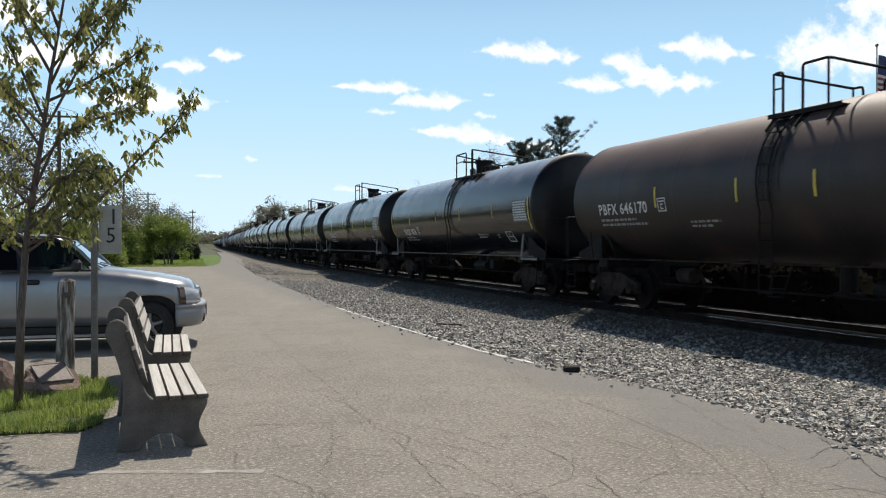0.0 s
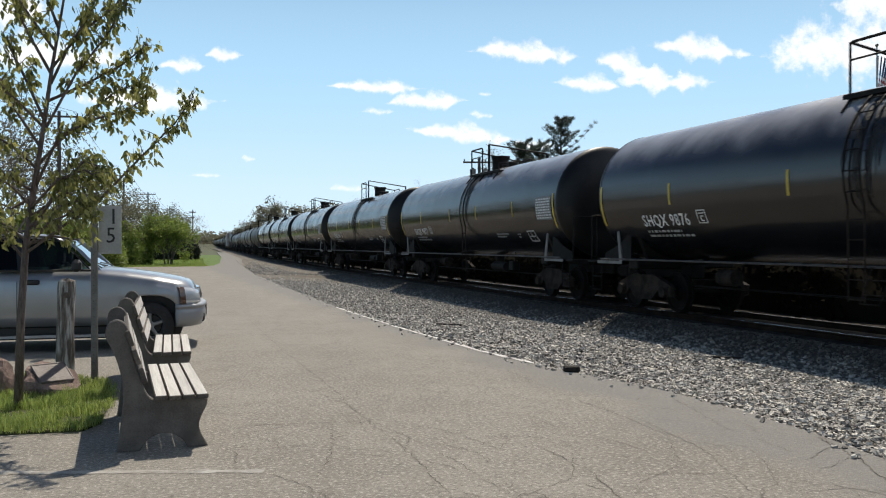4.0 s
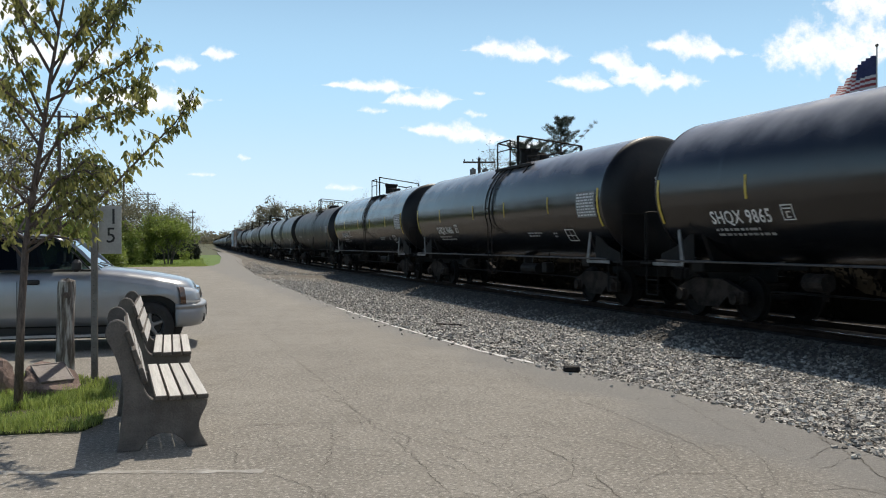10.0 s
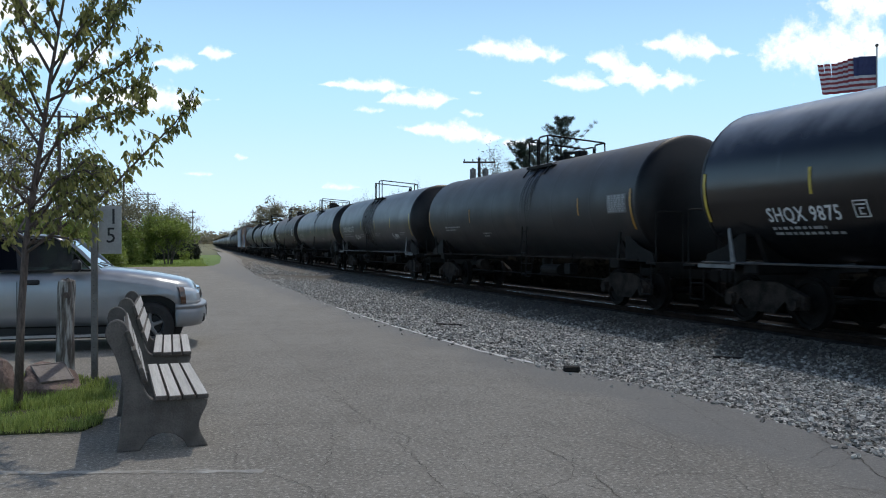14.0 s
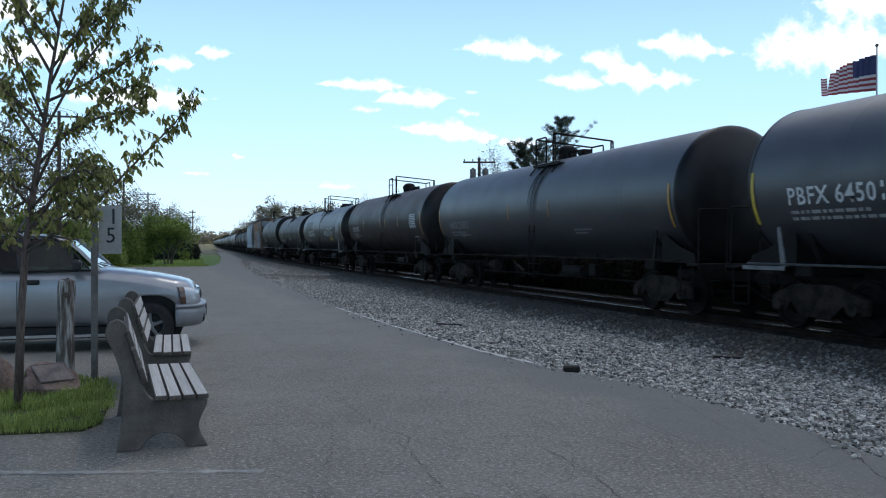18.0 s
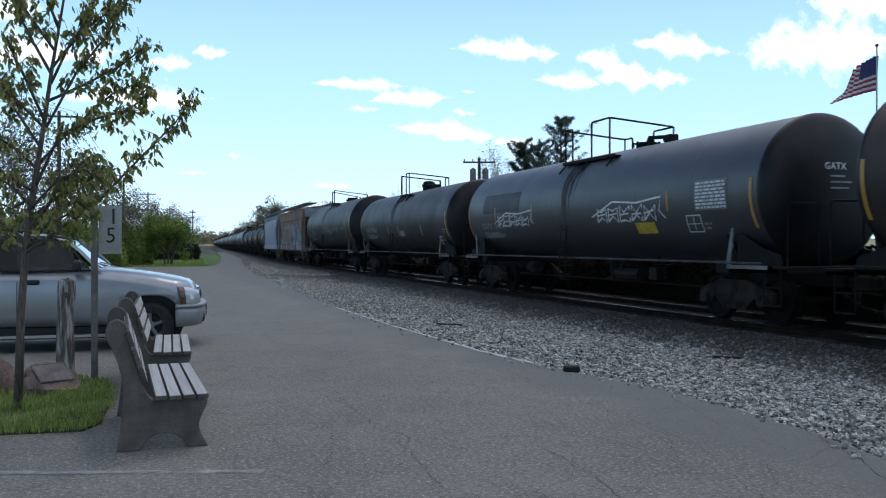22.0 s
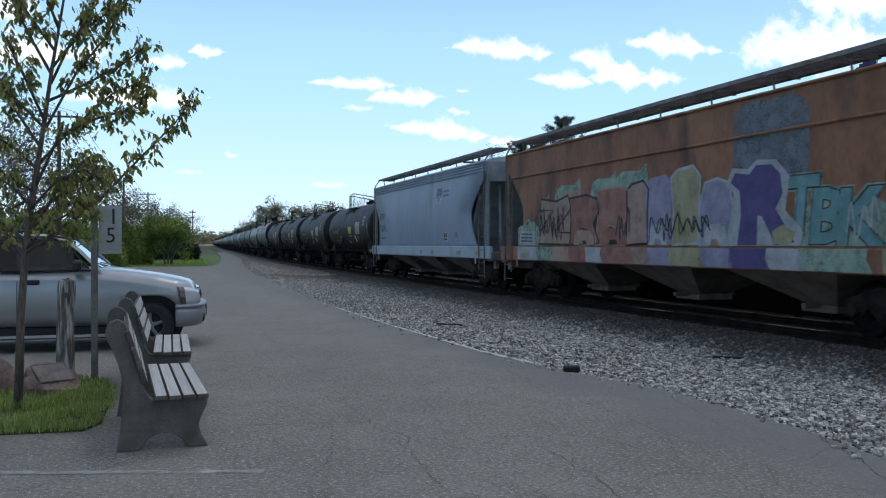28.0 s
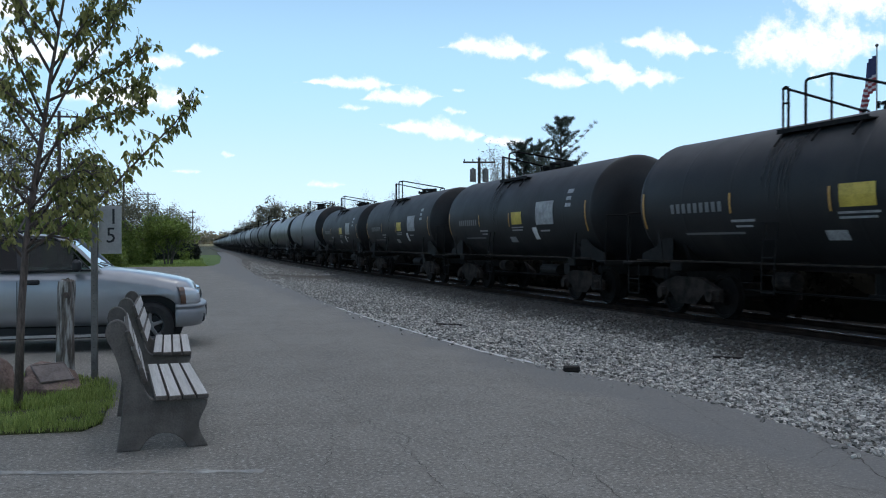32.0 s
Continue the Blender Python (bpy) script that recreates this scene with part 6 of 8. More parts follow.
        tube(bm, [(-1.56, sy * 0.872, 1.24), (-1.82, sy * 0.755, 1.52), (-2.06, sy * 0.682, 1.70), (-2.25, sy * 0.676, 1.735), (-4.5, sy * 0.675, 1.738)], 0.012, 5)
        tube(bm, [(-1.50, sy * 0.905, 1.225), (-4.7, sy * 0.905, 1.225)], 0.02, 5)
        part("window_trim", bm, CAR_DARK, car)
        bm = bmesh.new()
        for x in (-1.46, -2.56, -3.30):
            box(bm, (x, sy * 0.9435, 0.76), (0.010, 0.006, 0.62), 0.0)
        part("door_seam", bm, CAR_DARK, car)
        bm = bmesh.new()
        box(bm, (-2.15, sy * 0.80, 0.31), (1.95, 0.05, 0.24), 0.01)
        part("rocker_panel", bm, CAR_DARK, car)
        bm = bmesh.new()
        box(bm, (-2.14, sy * 0.90, 0.245), (1.88, 0.17, 0.03), 0.01)
        board = part("running_board", bm, CAR_DARK, car, "black tread")
        bm = bmesh.new()
        box(bm, (-2.14, sy * 0.989, 0.245), (1.90, 0.014, 0.04), 0.005)
        part("board_trim", bm, SIGN_WHITE, board, "pale edge strip")
        for x in (-2.36, -3.2):
            bm = bmesh.new()
            box(bm, (x, sy * 0.952, 1.055), (0.22, 0.035, 0.075), 0.018)
            part("door_handle", bm, CAR_DARK, car)
        bm = bmesh.new()
        box(bm, (-1.72, sy * 1.03, 1.30), (0.13, 0.2, 0.18), 0.04)
        box(bm, (-1.72, sy * 0.93, 1.26), (0.08, 0.14, 0.07), 0.01)
        part("wing_mirror", bm, CAR_DARK, car)
        bm = bmesh.new()
        tube(bm, [(-2.55, sy * 0.58, 1.79), (-2.65, sy * 0.58, 1.835), (-4.2, sy * 0.58, 1.835), (-4.3, sy * 0.58, 1.79)], 0.018, 6)
        part("roof_rail", bm, CAR_DARK, car)
        # headlamp wrapped round the corner of the wing, its rear third amber
        ring = [(-0.42, 0.920), (-0.36, 0.917), (-0.27, 0.893), (-0.19, 0.855), (-0.09, 0.785), (-0.02, 0.70), (0.02, 0.60), (0.035, 0.50)]
        tops = [0.90, 0.935, 0.955, 0.955, 0.94, 0.915, 0.89, 0.86]
        lows = [0.80, 0.755, 0.705, 0.695, 0.695, 0.70, 0.71, 0.72]
        for name, i0, i1, mat, text in (("indicator", 2, 3, LAMP_AMBER, "amber indicator lens"), ("headlamp", 3, 6, LAMP_CLEAR, "clear wraparound headlamp")):
            bm = bmesh.new()
            rows = []
            for i in range(i0, i1 + 1):
                x, y = ring[i]
                rows.append([bm.verts.new((x + 0.030 - 0.035 * k * k, sy * (y + 0.026 - 0.030 * k * k), lows[i] + (tops[i] - lows[i]) * k)) for k in (0.0, 0.25, 0.5, 0.75, 1.0)])
            back = [[bm.verts.new((v.co.x - 0.06, v.co.y - sy * 0.06, v.co.z)) for v in r] for r in rows]
            for a, b in zip(rows, rows[1:]):
                for k in range(4):
                    bm.faces.new((a[k], b[k], b[k + 1], a[k + 1]))
            for i in range(len(rows) - 1):
                bm.faces.new((rows[i][0], back[i][0], back[i + 1][0], rows[i + 1][0]))
                bm.faces.new((rows[i][4], rows[i + 1][4], back[i + 1][4], back[i][4]))
            bmesh.ops.recalc_face_normals(bm, faces=bm.faces)
            part(name, bm, mat, car, text, smooth=True)
        for w in wheels:
            bm = bmesh.new()
            turned(bm, [(0.212, -0.115), (0.30, -0.125), (0.352, -0.095), (wr, -0.04), (wr, 0.04), (0.352, 0.095), (0.30, 0.125), (0.212, 0.115), (0.205, 0.0), (0.212, -0.115)], Matrix.Rotation(-sy * math.pi / 2, 4, "X"), 36, cap=False)
            wheel = part("wheel", bm, RUBBER, car, "black tyre")
            wheel.location = (w, sy * 0.80, wr)
            bm = bmesh.new()
            turned(bm, [(0.212, 0.11), (0.198, 0.085), (0.182, 0.05), (0.178, 0.0), (0.205, -0.02)], Matrix.Rotation(-sy * math.pi / 2, 4, "X"), 30, cap=False)
            rod(bm, (0, 0, 0), (0, sy * 0.095, 0), 0.065, 14)
            for k in range(5):
                a = math.pi * 0.4 * k + 0.3
                box(bm, (0.118 * math.cos(a), sy * 0.075, 0.118 * math.sin(a)), (0.155, 0.03, 0.055), 0.012, Matrix.Rotation(-a, 4, "Y"))
            part("rim", bm, ALLOY, wheel, "five-spoke alloy rim")
            bm = bmesh.new()
            rod(bm, (0, -sy * 0.03, 0), (0, sy * 0.01, 0), 0.165, 20)
            part("brake_disc", bm, CAR_DARK, wheel)
    # windscreen, rear window
    for quad in ([(-1.42, -0.82, 1.245), (-1.42, 0.82, 1.245), (-1.96, 0.63, 1.705), (-1.96, -0.63, 1.705)], [(-4.82, -0.78, 1.20), (-4.82, 0.78, 1.20), (-4.66, 0.6, 1.72), (-4.66, -0.6, 1.72)]):
        bm = bmesh.new()
        v = [bm.verts.new(q) for q in quad]
        w = [bm.verts.new((q[0] - 0.004, q[1], q[2] - 0.005)) for q in quad]
        bm.faces.new(v)
        bm.faces.new(list(reversed(w)))
        bmesh.ops.recalc_face_normals(bm, faces=bm.faces)
        o = part("windscreen", bm, CAR_GLASS, car)
        o.visible_shadow = False
    bm = bmesh.new()
    tube(bm, [(-1.40, 0.5, 1.28), (-1.50, -0.1, 1.33)], 0.012, 5)
    tube(bm, [(-1.40, -0.1, 1.28), (-1.50, -0.6, 1.325)], 0.012, 5)
    part("wiper", bm, CAR_DARK, car)
    # bumper swept round the front with a full, rounded section
    pts = [(-0.31, 0.945), (-0.25, 0.938), (-0.15, 0.905), (-0.04, 0.84), (0.04, 0.73), (0.09, 0.58), (0.115, 0.38), (0.125, 0.18), (0.13, 0.0)]
    pts = [(x, -y) for x, y in pts] + [(x, y) for x, y in reversed(pts[:-1])]
    section = [(0.14, 0.33), (0.05, 0.35), (0.012, 0.42), (0.0, 0.48), (0.0, 0.55), (0.012, 0.60), (0.03, 0.622), (0.0, 0.635), (-0.004, 0.665), (0.03, 0.69), (0.14, 0.70)]
    bm = bmesh.new()
    rows = []
    for i, (x, y) in enumerate(pts):
        a, b = Vector(pts[max(0, i - 1)]), Vector(pts[min(len(pts) - 1, i + 1)])
        d = (b - a).normalized()
        out = Vector((d.y, -d.x))
        rows.append([bm.verts.new((x - out.x * q, y - out.y * q, z)) for q, z in section])
    for a, b in zip(rows, rows[1:]):
        for k in range(len(section) - 1):
            bm.faces.new((a[k], b[k], b[k + 1], a[k + 1]))
    bm.faces.new(rows[0])
    bm.faces.new(list(reversed(rows[-1])))
    bmesh.ops.recalc_face_normals(bm, faces=bm.faces)
    part("front_bumper", bm, CAR_TRIM, car, "silver bumper with a moulded upper strip", smooth=True)
    bm = bmesh.new()
    box(bm, (-0.005, 0, 0.795), (0.07, 1.18, 0.17), 0.02)
    box(bm, (0.085, 0, 0.46), (0.05, 1.1, 0.14), 0.02)
    part("grille", bm, CAR_DARK, car)
    bm = bmesh.new()
    box(bm, (0.125, 0.02, 0.55), (0.02, 0.32, 0.16), 0.004)
    part("front_plate", bm, CAR_DARK, car)
    return car


build_car(pose(0.98, 14.85, 0.0, 0, 0, -5))


# ---------------------------------------------------------------- lawn corner
def build_lawn():
    outline = [(-6.0, 9.9), (-2.5, 8.75), (-1.1, 8.12), (-0.42, 8.04), (-0.27, 8.35), (-0.24, 8.9), (-0.20, 9.6), (-0.22, 10.3), (-0.30, 11.0), (-0.9, 11.35), (-2.5, 11.9), (-6.0, 13.2)]
    bm = bmesh.new()
    slab(bm, outline, Matrix.Translation((0, 0, -0.05)), 0.075)
    bmesh.ops.recalc_face_normals(bm, faces=bm.faces)
    bmesh.ops.bevel(bm, geom=[e for e in bm.edges if e.verts[0].co.z > 0.02 and e.verts[1].co.z > 0.02], offset=0.03, segments=2, affect="EDGES")
    tagged(part("lawn_bed", bm, SOIL), "small earth bed with grass beside the asphalt", "lawn", kind="structure")

    def inside(x, y):
        c = False
        for i in range(len(outline)):
            (x1, y1), (x2, y2) = outline[i - 1], outline[i]
            if (y1 > y) != (y2 > y) and x < (x2 - x1) * (y - y1) / (y2 - y1) + x1:
                c = not c
        return c

    rng = random.Random(4)
    V, F = [], []
    count = 0
    while count < 15000:
        x, y = rng.uniform(-3.2, -0.15), rng.uniform(7.95, 11.7)
        if not inside(x, y) or (x < -1.6 and rng.random() < 0.5):
            continue
        if (y > 10.3 and rng.random() < 0.55) or noise.noise(Vector((x * 2.6, y * 2.6, 9))) + 0.25 * rng.random() < -0.18:
            continue
        count += 1
        tall = 0.03 + 0.075 * max(0, noise.noise(Vector((x * 2.2, y * 2.2, 0))) + 0.5) * rng.uniform(0.5, 1.4)
        a, bend, w = rng.uniform(0, 6.28), rng.uniform(0.1, 0.7) * tall, rng.uniform(0.003, 0.006)
        dx, dy = math.cos(a), math.sin(a)
        k = len(V)
        z = 0.02
        x, y = x + rng.gauss(0, 0.025), y - abs(rng.gauss(0, 0.03))
        V += [(x - dy * w, y + dx * w, z), (x + dy * w, y - dx * w, z), (x + dx * bend * 0.4 + dy * w * 0.7, y + dy * bend * 0.4 - dx * w * 0.7, z + tall * 0.6), (x + dx * bend * 0.4 - dy * w * 0.7, y + dy * bend * 0.4 + dx * w * 0.7, z + tall * 0.6), (x + dx * bend, y + dy * bend, z + tall)]
        F += [(k, k + 1, k + 2, k + 3), (k + 3, k + 2, k + 4)]
    tagged(raw("lawn_grass", V, F, GRASS), "short bright green spring grass", "grass", kind="stuff")


def lump(bm, c, size, seed, sub=3, rough=0.25):
    r = bmesh.ops.create_icosphere(bm, subdivisions=sub, radius=1.0)
    for v in r["verts"]:
        k = 1 + rough * noise.noise(v.co * 1.6 + Vector((seed, 0, 0))) + rough * 0.5 * noise.noise(v.co * 4 + Vector((0, seed, 0)))
        q = v.co * k
        v.co = Vector((c[0] + q.x * size[0], c[1] + q.y * size[1], max(0.0, c[2] + q.z * size[2])))
    return bm


def build_corner_things():
    # boulder with plaque
    rock = thing("plaque_boulder", "reddish boulder carrying a tilted bronze plaque on the grass", "boulder", m=pose(-0.86, 10.22, 0.0, 0, 0, -19.6))
    tilt = Matrix.Translation((0.03, -0.04, 0.235)) @ Matrix.Rotation(radians(47), 4, "Z") @ Matrix.Rotation(radians(31), 4, "X")
    bm = lump(bmesh.new(), (-0.02, 0.0, 0.10), (0.31, 0.30, 0.27), 2.0)
    lie, flat = tilt.inverted(), tilt.copy()
    for v in bm.verts:                      # sawn to a sloping bed for the plaque
        q = lie @ v.co
        if q.z > -0.012:
            v.co = flat @ Vector((q.x, q.y, -0.012))
    part("stone", bm, ROCK, rock)
    bm = bmesh.new()
    box(bm, (0, 0, 0), (0.36, 0.31, 0.022), 0.005)
    plaque = part("plaque", bm, BRONZE, rock, "dull brown bronze plaque with raised rim")
    plaque.matrix_basis = tilt
    for k in range(6):
        bm = bmesh.new()
        box(bm, (random.uniform(-0.02, 0.02), 0.10 - k * 0.038, 0.0112), (random.uniform(0.18, 0.28), 0.012, 0.0015), 0)
        part("raised_line", bm, BRONZE, plaque)
    bm = bmesh.new()
    for s in (-1, 1):
        box(bm, (0, s * 0.147, 0.013), (0.36, 0.012, 0.008), 0)
        box(bm, (s * 0.172, 0, 0.013), (0.012, 0.282, 0.008), 0)
    part("rim", bm, BRONZE, plaque)
    bm = lump(bmesh.new(), (0, 0, 0.12), (0.22, 0.2, 0.27), 7.0)
    b2 = part("boulder", bm, ROCK)
    b2.matrix_basis = pose(-1.42, 10.28, 0.0)
    tagged(b2, "dark reddish boulder on the grass", "boulder")
    # old post
    bm = bmesh.new()
    prof = [(0.106, 0.0), (0.104, 0.2), (0.102, 0.4), (0.099, 0.6), (0.097, 0.8), (0.096, 1.0), (0.094, 1.12), (0.088, 1.18), (0.06, 1.20), (0.0, 1.21)]
    turned(bm, prof, Matrix.Identity(4), 26)
    for v in bm.verts:
        k = 1 + 0.13 * noise.noise(Vector((v.co.x * 22, v.co.y * 22, v.co.z * 2.2)))
        v.co.x *= k
        v.co.y *= k
        if v.co.z > 1.1:
            v.co.z += 0.035 * noise.noise(Vector((v.co.x * 25, v.co.y * 25, 3)))
    old = part("wooden_post", bm, OLD_WOOD)
    old.matrix_basis = pose(-0.80, 11.22, 0.0, 0, 1.2, 0)
    tagged(old, "old weathered round wooden post with peeling grey surface", "post")
    bm = bmesh.new()
    rod(bm, (0, 0, 0), (0, -0.02, 0), 0.035, 10)
    knot = part("knot", bm, BARK, old)
    knot.location = (0.01, -0.10, 1.02)
    # sign
    sign = thing("track_sign", "white metal sign with black numerals on a steel post", "sign", m=pose(-0.45, 10.85, 0.0, 0, 0, -19.6))
    bm = bmesh.new()
    slab(bm, [(-0.035, -0.02), (0.035, -0.02), (0.035, 0.015), (0.022, 0.015), (0.022, -0.008), (-0.022, -0.008), (-0.022, 0.015), (-0.035, 0.015)], Matrix.Identity(4), 2.22)
    bmesh.ops.recalc_face_normals(bm, faces=bm.faces)
    post = part("sign_post", bm, GALV, sign, "brownish steel channel post")
    bm = bmesh.new()
    for k in range(22):
        rod(bm, (0, -0.0215, 0.15 + k * 0.09), (0, -0.0200, 0.15 + k * 0.09), 0.006, 6)
    part("bolt_hole", bm, CAR_DARK, post)
    bm = bmesh.new()
    box(bm, (0.17, 0.03, 1.79), (0.27, 0.006, 0.56), 0.002)
    panel = part("sign_panel", bm, SIGN_WHITE, sign, "scuffed white panel")
    up = Matrix(((1, 0, 0, 0), (0, 0, -1, 0), (0, 1, 0, 0), (0, 0, 0, 1)))
    part("numeral", glyphs("1", 0.18, Matrix.Translation((0.15, 0.026, 1.86)) @ up), CAR_DARK, panel, "black numeral")
    part("numeral", glyphs("5", 0.18, Matrix.Translation((0.12, 0.026, 1.64)) @ up), CAR_DARK, panel, "black numeral")


build_lawn()
build_corner_things()


# ---------------------------------------------------------------- trees and bushes
def leaf_cloud(rng, spots, size, per, spread, flat=0.8, droop=0.3):
    """Leaf-shaped facets scattered about the spots."""
    V, F = [], []
    for c in spots:
        for _ in range(per):
            p = Vector((rng.gauss(0, 1) * spread, rng.gauss(0, 1) * spread, rng.gauss(0, 1) * spread * flat)) + Vector(c)
            d = Vector((rng.gauss(0, 1), rng.gauss(0, 1), rng.gauss(-droop, 0.8))).normalized()
            o = d.orthogonal()
            o.rotate(Matrix.Rotation(rng.uniform(0, 6.28), 3, d))
            s = size * rng.uniform(0.6, 1.35)
            n = d.cross(o)
            k = len(V)
            V += [p, p + d * s * 0.5 + o * s * 0.38 + n * s * 0.08, p + d * s * 1.1, p + d * s * 0.5 - o * s * 0.38 + n * s * 0.08]
            F += [(k, k + 1, k + 2, k + 3)]
    return V, F


def grow(rng, bm, p, d, length, r, level, tips, spread=0.75, up=0.15):
    """A branch that forks until the twigs are thin; its ends go to tips."""
    q = p + d * length * 0.5 + Vector((rng.gauss(0, 1), rng.gauss(0, 1), 0)) * length * 0.05
    e = p + d * length
    tube(bm, [p, q, e], r, 4 if level else 3, [r, r * 0.8, r * 0.55], False)
    if level == 0:
        tips.append(e)
        tips.append(q)
        return
    for k in range(rng.choice((2, 3, 3))):
        nd = (d + Vector((rng.gauss(0, spread), rng.gauss(0, spread), rng.gauss(up, spread * 0.6)))).normalized()
        grow(rng, bm, q.lerp(e, rng.uniform(0.3, 1.0)), nd, length * rng.uniform(0.6, 0.85), r * 0.55, level - 1, tips, spread, up)


def build_far_tree(name, label, at, height, width, leaf, seed, size=0.12, per=10, stems=1, levels=4, share_=0.32, bush=False, category="tree", group="", thin=1.0):
    """Stems, forking limbs and a crown of small leaves round the twig ends, fitted to a height and width."""
    rng = random.Random(seed)
    tree = thing(name, label, category, group, pose(at[0], at[1], -0.25))
    bm, limb = bmesh.new(), bmesh.new()
    tips = []
    for s in range(stems):
        a = 6.28 * s / stems + rng.uniform(-0.5, 0.5)
        foot = Vector((math.cos(a), math.sin(a), 0)) * width * (0.06 if stems > 1 else 0)
        lean = Vector((math.cos(a) * 0.22, math.sin(a) * 0.22, 1)).normalized() if stems > 1 else Vector((rng.gauss(0, 0.06), rng.gauss(0, 0.06), 1)).normalized()
        fork = foot + lean * height * share_
        r = 0.016 * height * (0.7 if stems > 1 else 1) * thin
        tube(bm, [foot + Vector((0, 0, -0.1)), foot + lean * height * share_ * 0.5, fork], r, 6, [r * 1.3, r, r * 0.8])
        for k in range(4 if stems > 1 else 6):
            b = 6.28 * k / 5 + rng.uniform(-0.6, 0.6)
            d = Vector((math.cos(b) * rng.uniform(0.3, 1.1), math.sin(b) * rng.uniform(0.3, 1.1), rng.uniform(0.5, 1.4))).normalized()
            grow(rng, limb, foot + lean * height * share_ * rng.uniform(0.6, 1.0), d, height * 0.26, r * 0.6, levels - 1, tips)
    lo = height * share_ * (0.35 if bush else 0.7)
    zs = sorted(t.z for t in tips)
    z0, z1 = zs[len(zs) // 40], zs[-1 - len(zs) // 60]
    rr = sorted(math.hypot(t.x, t.y) for t in tips)[int(len(tips) * 0.94)]
    for v in limb.verts:
        f = (v.co.z - height * share_ * 0.6) / max(0.1, z1 - height * share_ * 0.6)
        v.co.z = height * share_ * 0.6 + f * (height - height * share_ * 0.6)
        v.co.x *= width * 0.5 / rr
        v.co.y *= width * 0.5 / rr
    pts = []
    for t in tips:
        f = (t.z - height * share_ * 0.6) / max(0.1, z1 - height * share_ * 0.6)
        pts.append(Vector((t.x * width * 0.5 / rr, t.y * width * 0.5 / rr, height * share_ * 0.6 + f * (height - height * share_ * 0.6))))
    if bush:                                # leaves down to the ground round the rim
        for _ in range(len(pts) // 2):
            a, f = rng.uniform(0, 6.28), rng.uniform(0, 1)
            k = width * 0.5 * math.sqrt(max(0.05, 1 - (f * 1.1 - 0.35) ** 2)) * rng.uniform(0.75, 1.02)
            pts.append(Vector((k * math.cos(a), k * math.sin(a), height * 0.06 + f * height * 0.8)))
    part("trunk", bm, TWIG, tree)
    tagged(part("limb", limb, TWIG, tree), kind="stuff")
    V, F = leaf_cloud(rng, pts, size, per, max(0.12, width * 0.045))
    tagged(raw("crown", V, F, leaf, tree), kind="stuff")
    return tree


def build_pine(at, height, width, seed):
    """Open, ragged pine: bare limbs that carry separate tufts of needles."""
    rng = random.Random(seed)
    tree = thing("pine_tree", "ragged dark green pine beyond the track", "tree", m=pose(at[0], at[1], -0.25))
    bm = bmesh.new()
    tube(bm, [(0, 0, -0.1), (0.1, 0, height * 0.5), (0, 0, height * 0.97)], 0.2, 7, [0.28, 0.18, 0.03])
    part("trunk", bm, TWIG, tree)
    bm, V, F = bmesh.new(), [], []
    for k in range(40):
        f = k / 40
        z = height * (0.56 + 0.43 * f)
        a = k * 2.4 + rng.uniform(-0.5, 0.5)
        r = width * 0.56 * (1.0 - f ** 1.6 * 0.70) * rng.choice((0.35, 0.7, 1.0, 1.5)) * rng.uniform(0.85, 1.1)
        t = Vector((r * math.cos(a) + 0.25 * r, r * math.sin(a), z + r * rng.uniform(0.35, 1.0)))
        tube(bm, [(0, 0, z), Vector((0, 0, z)).lerp(t, 0.5) - Vector((0, 0, r * 0.12)), t], 0.03, 4, [0.05, 0.035, 0.012])
        for g in (0.3, 0.45, 0.6, 0.75, 0.88, 1.0):
            c = Vector((0, 0, z)).lerp(t, g) - Vector((0, 0, r * 0.12 * (1 - g)))
            for _ in range(44):
                d = (t.normalized() * 0.5 + Vector((rng.gauss(0, 0.7), rng.gauss(0, 0.7), rng.gauss(0.5, 0.5)))).normalized()
                o = d.orthogonal().normalized() * 0.042
                p = c + Vector((rng.gauss(0, 1), rng.gauss(0, 1), rng.gauss(0, 0.6))) * 0.13
                s = rng.uniform(0.16, 0.34)
                i = len(V)
                V += [p - o, p + o, p + d * s]
                F.append((i, i + 1, i + 2))
    tagged(part("limb", bm, TWIG, tree), kind="stuff")
    tagged(raw("needles", V, F, LEAF_PINE, tree), kind="stuff")


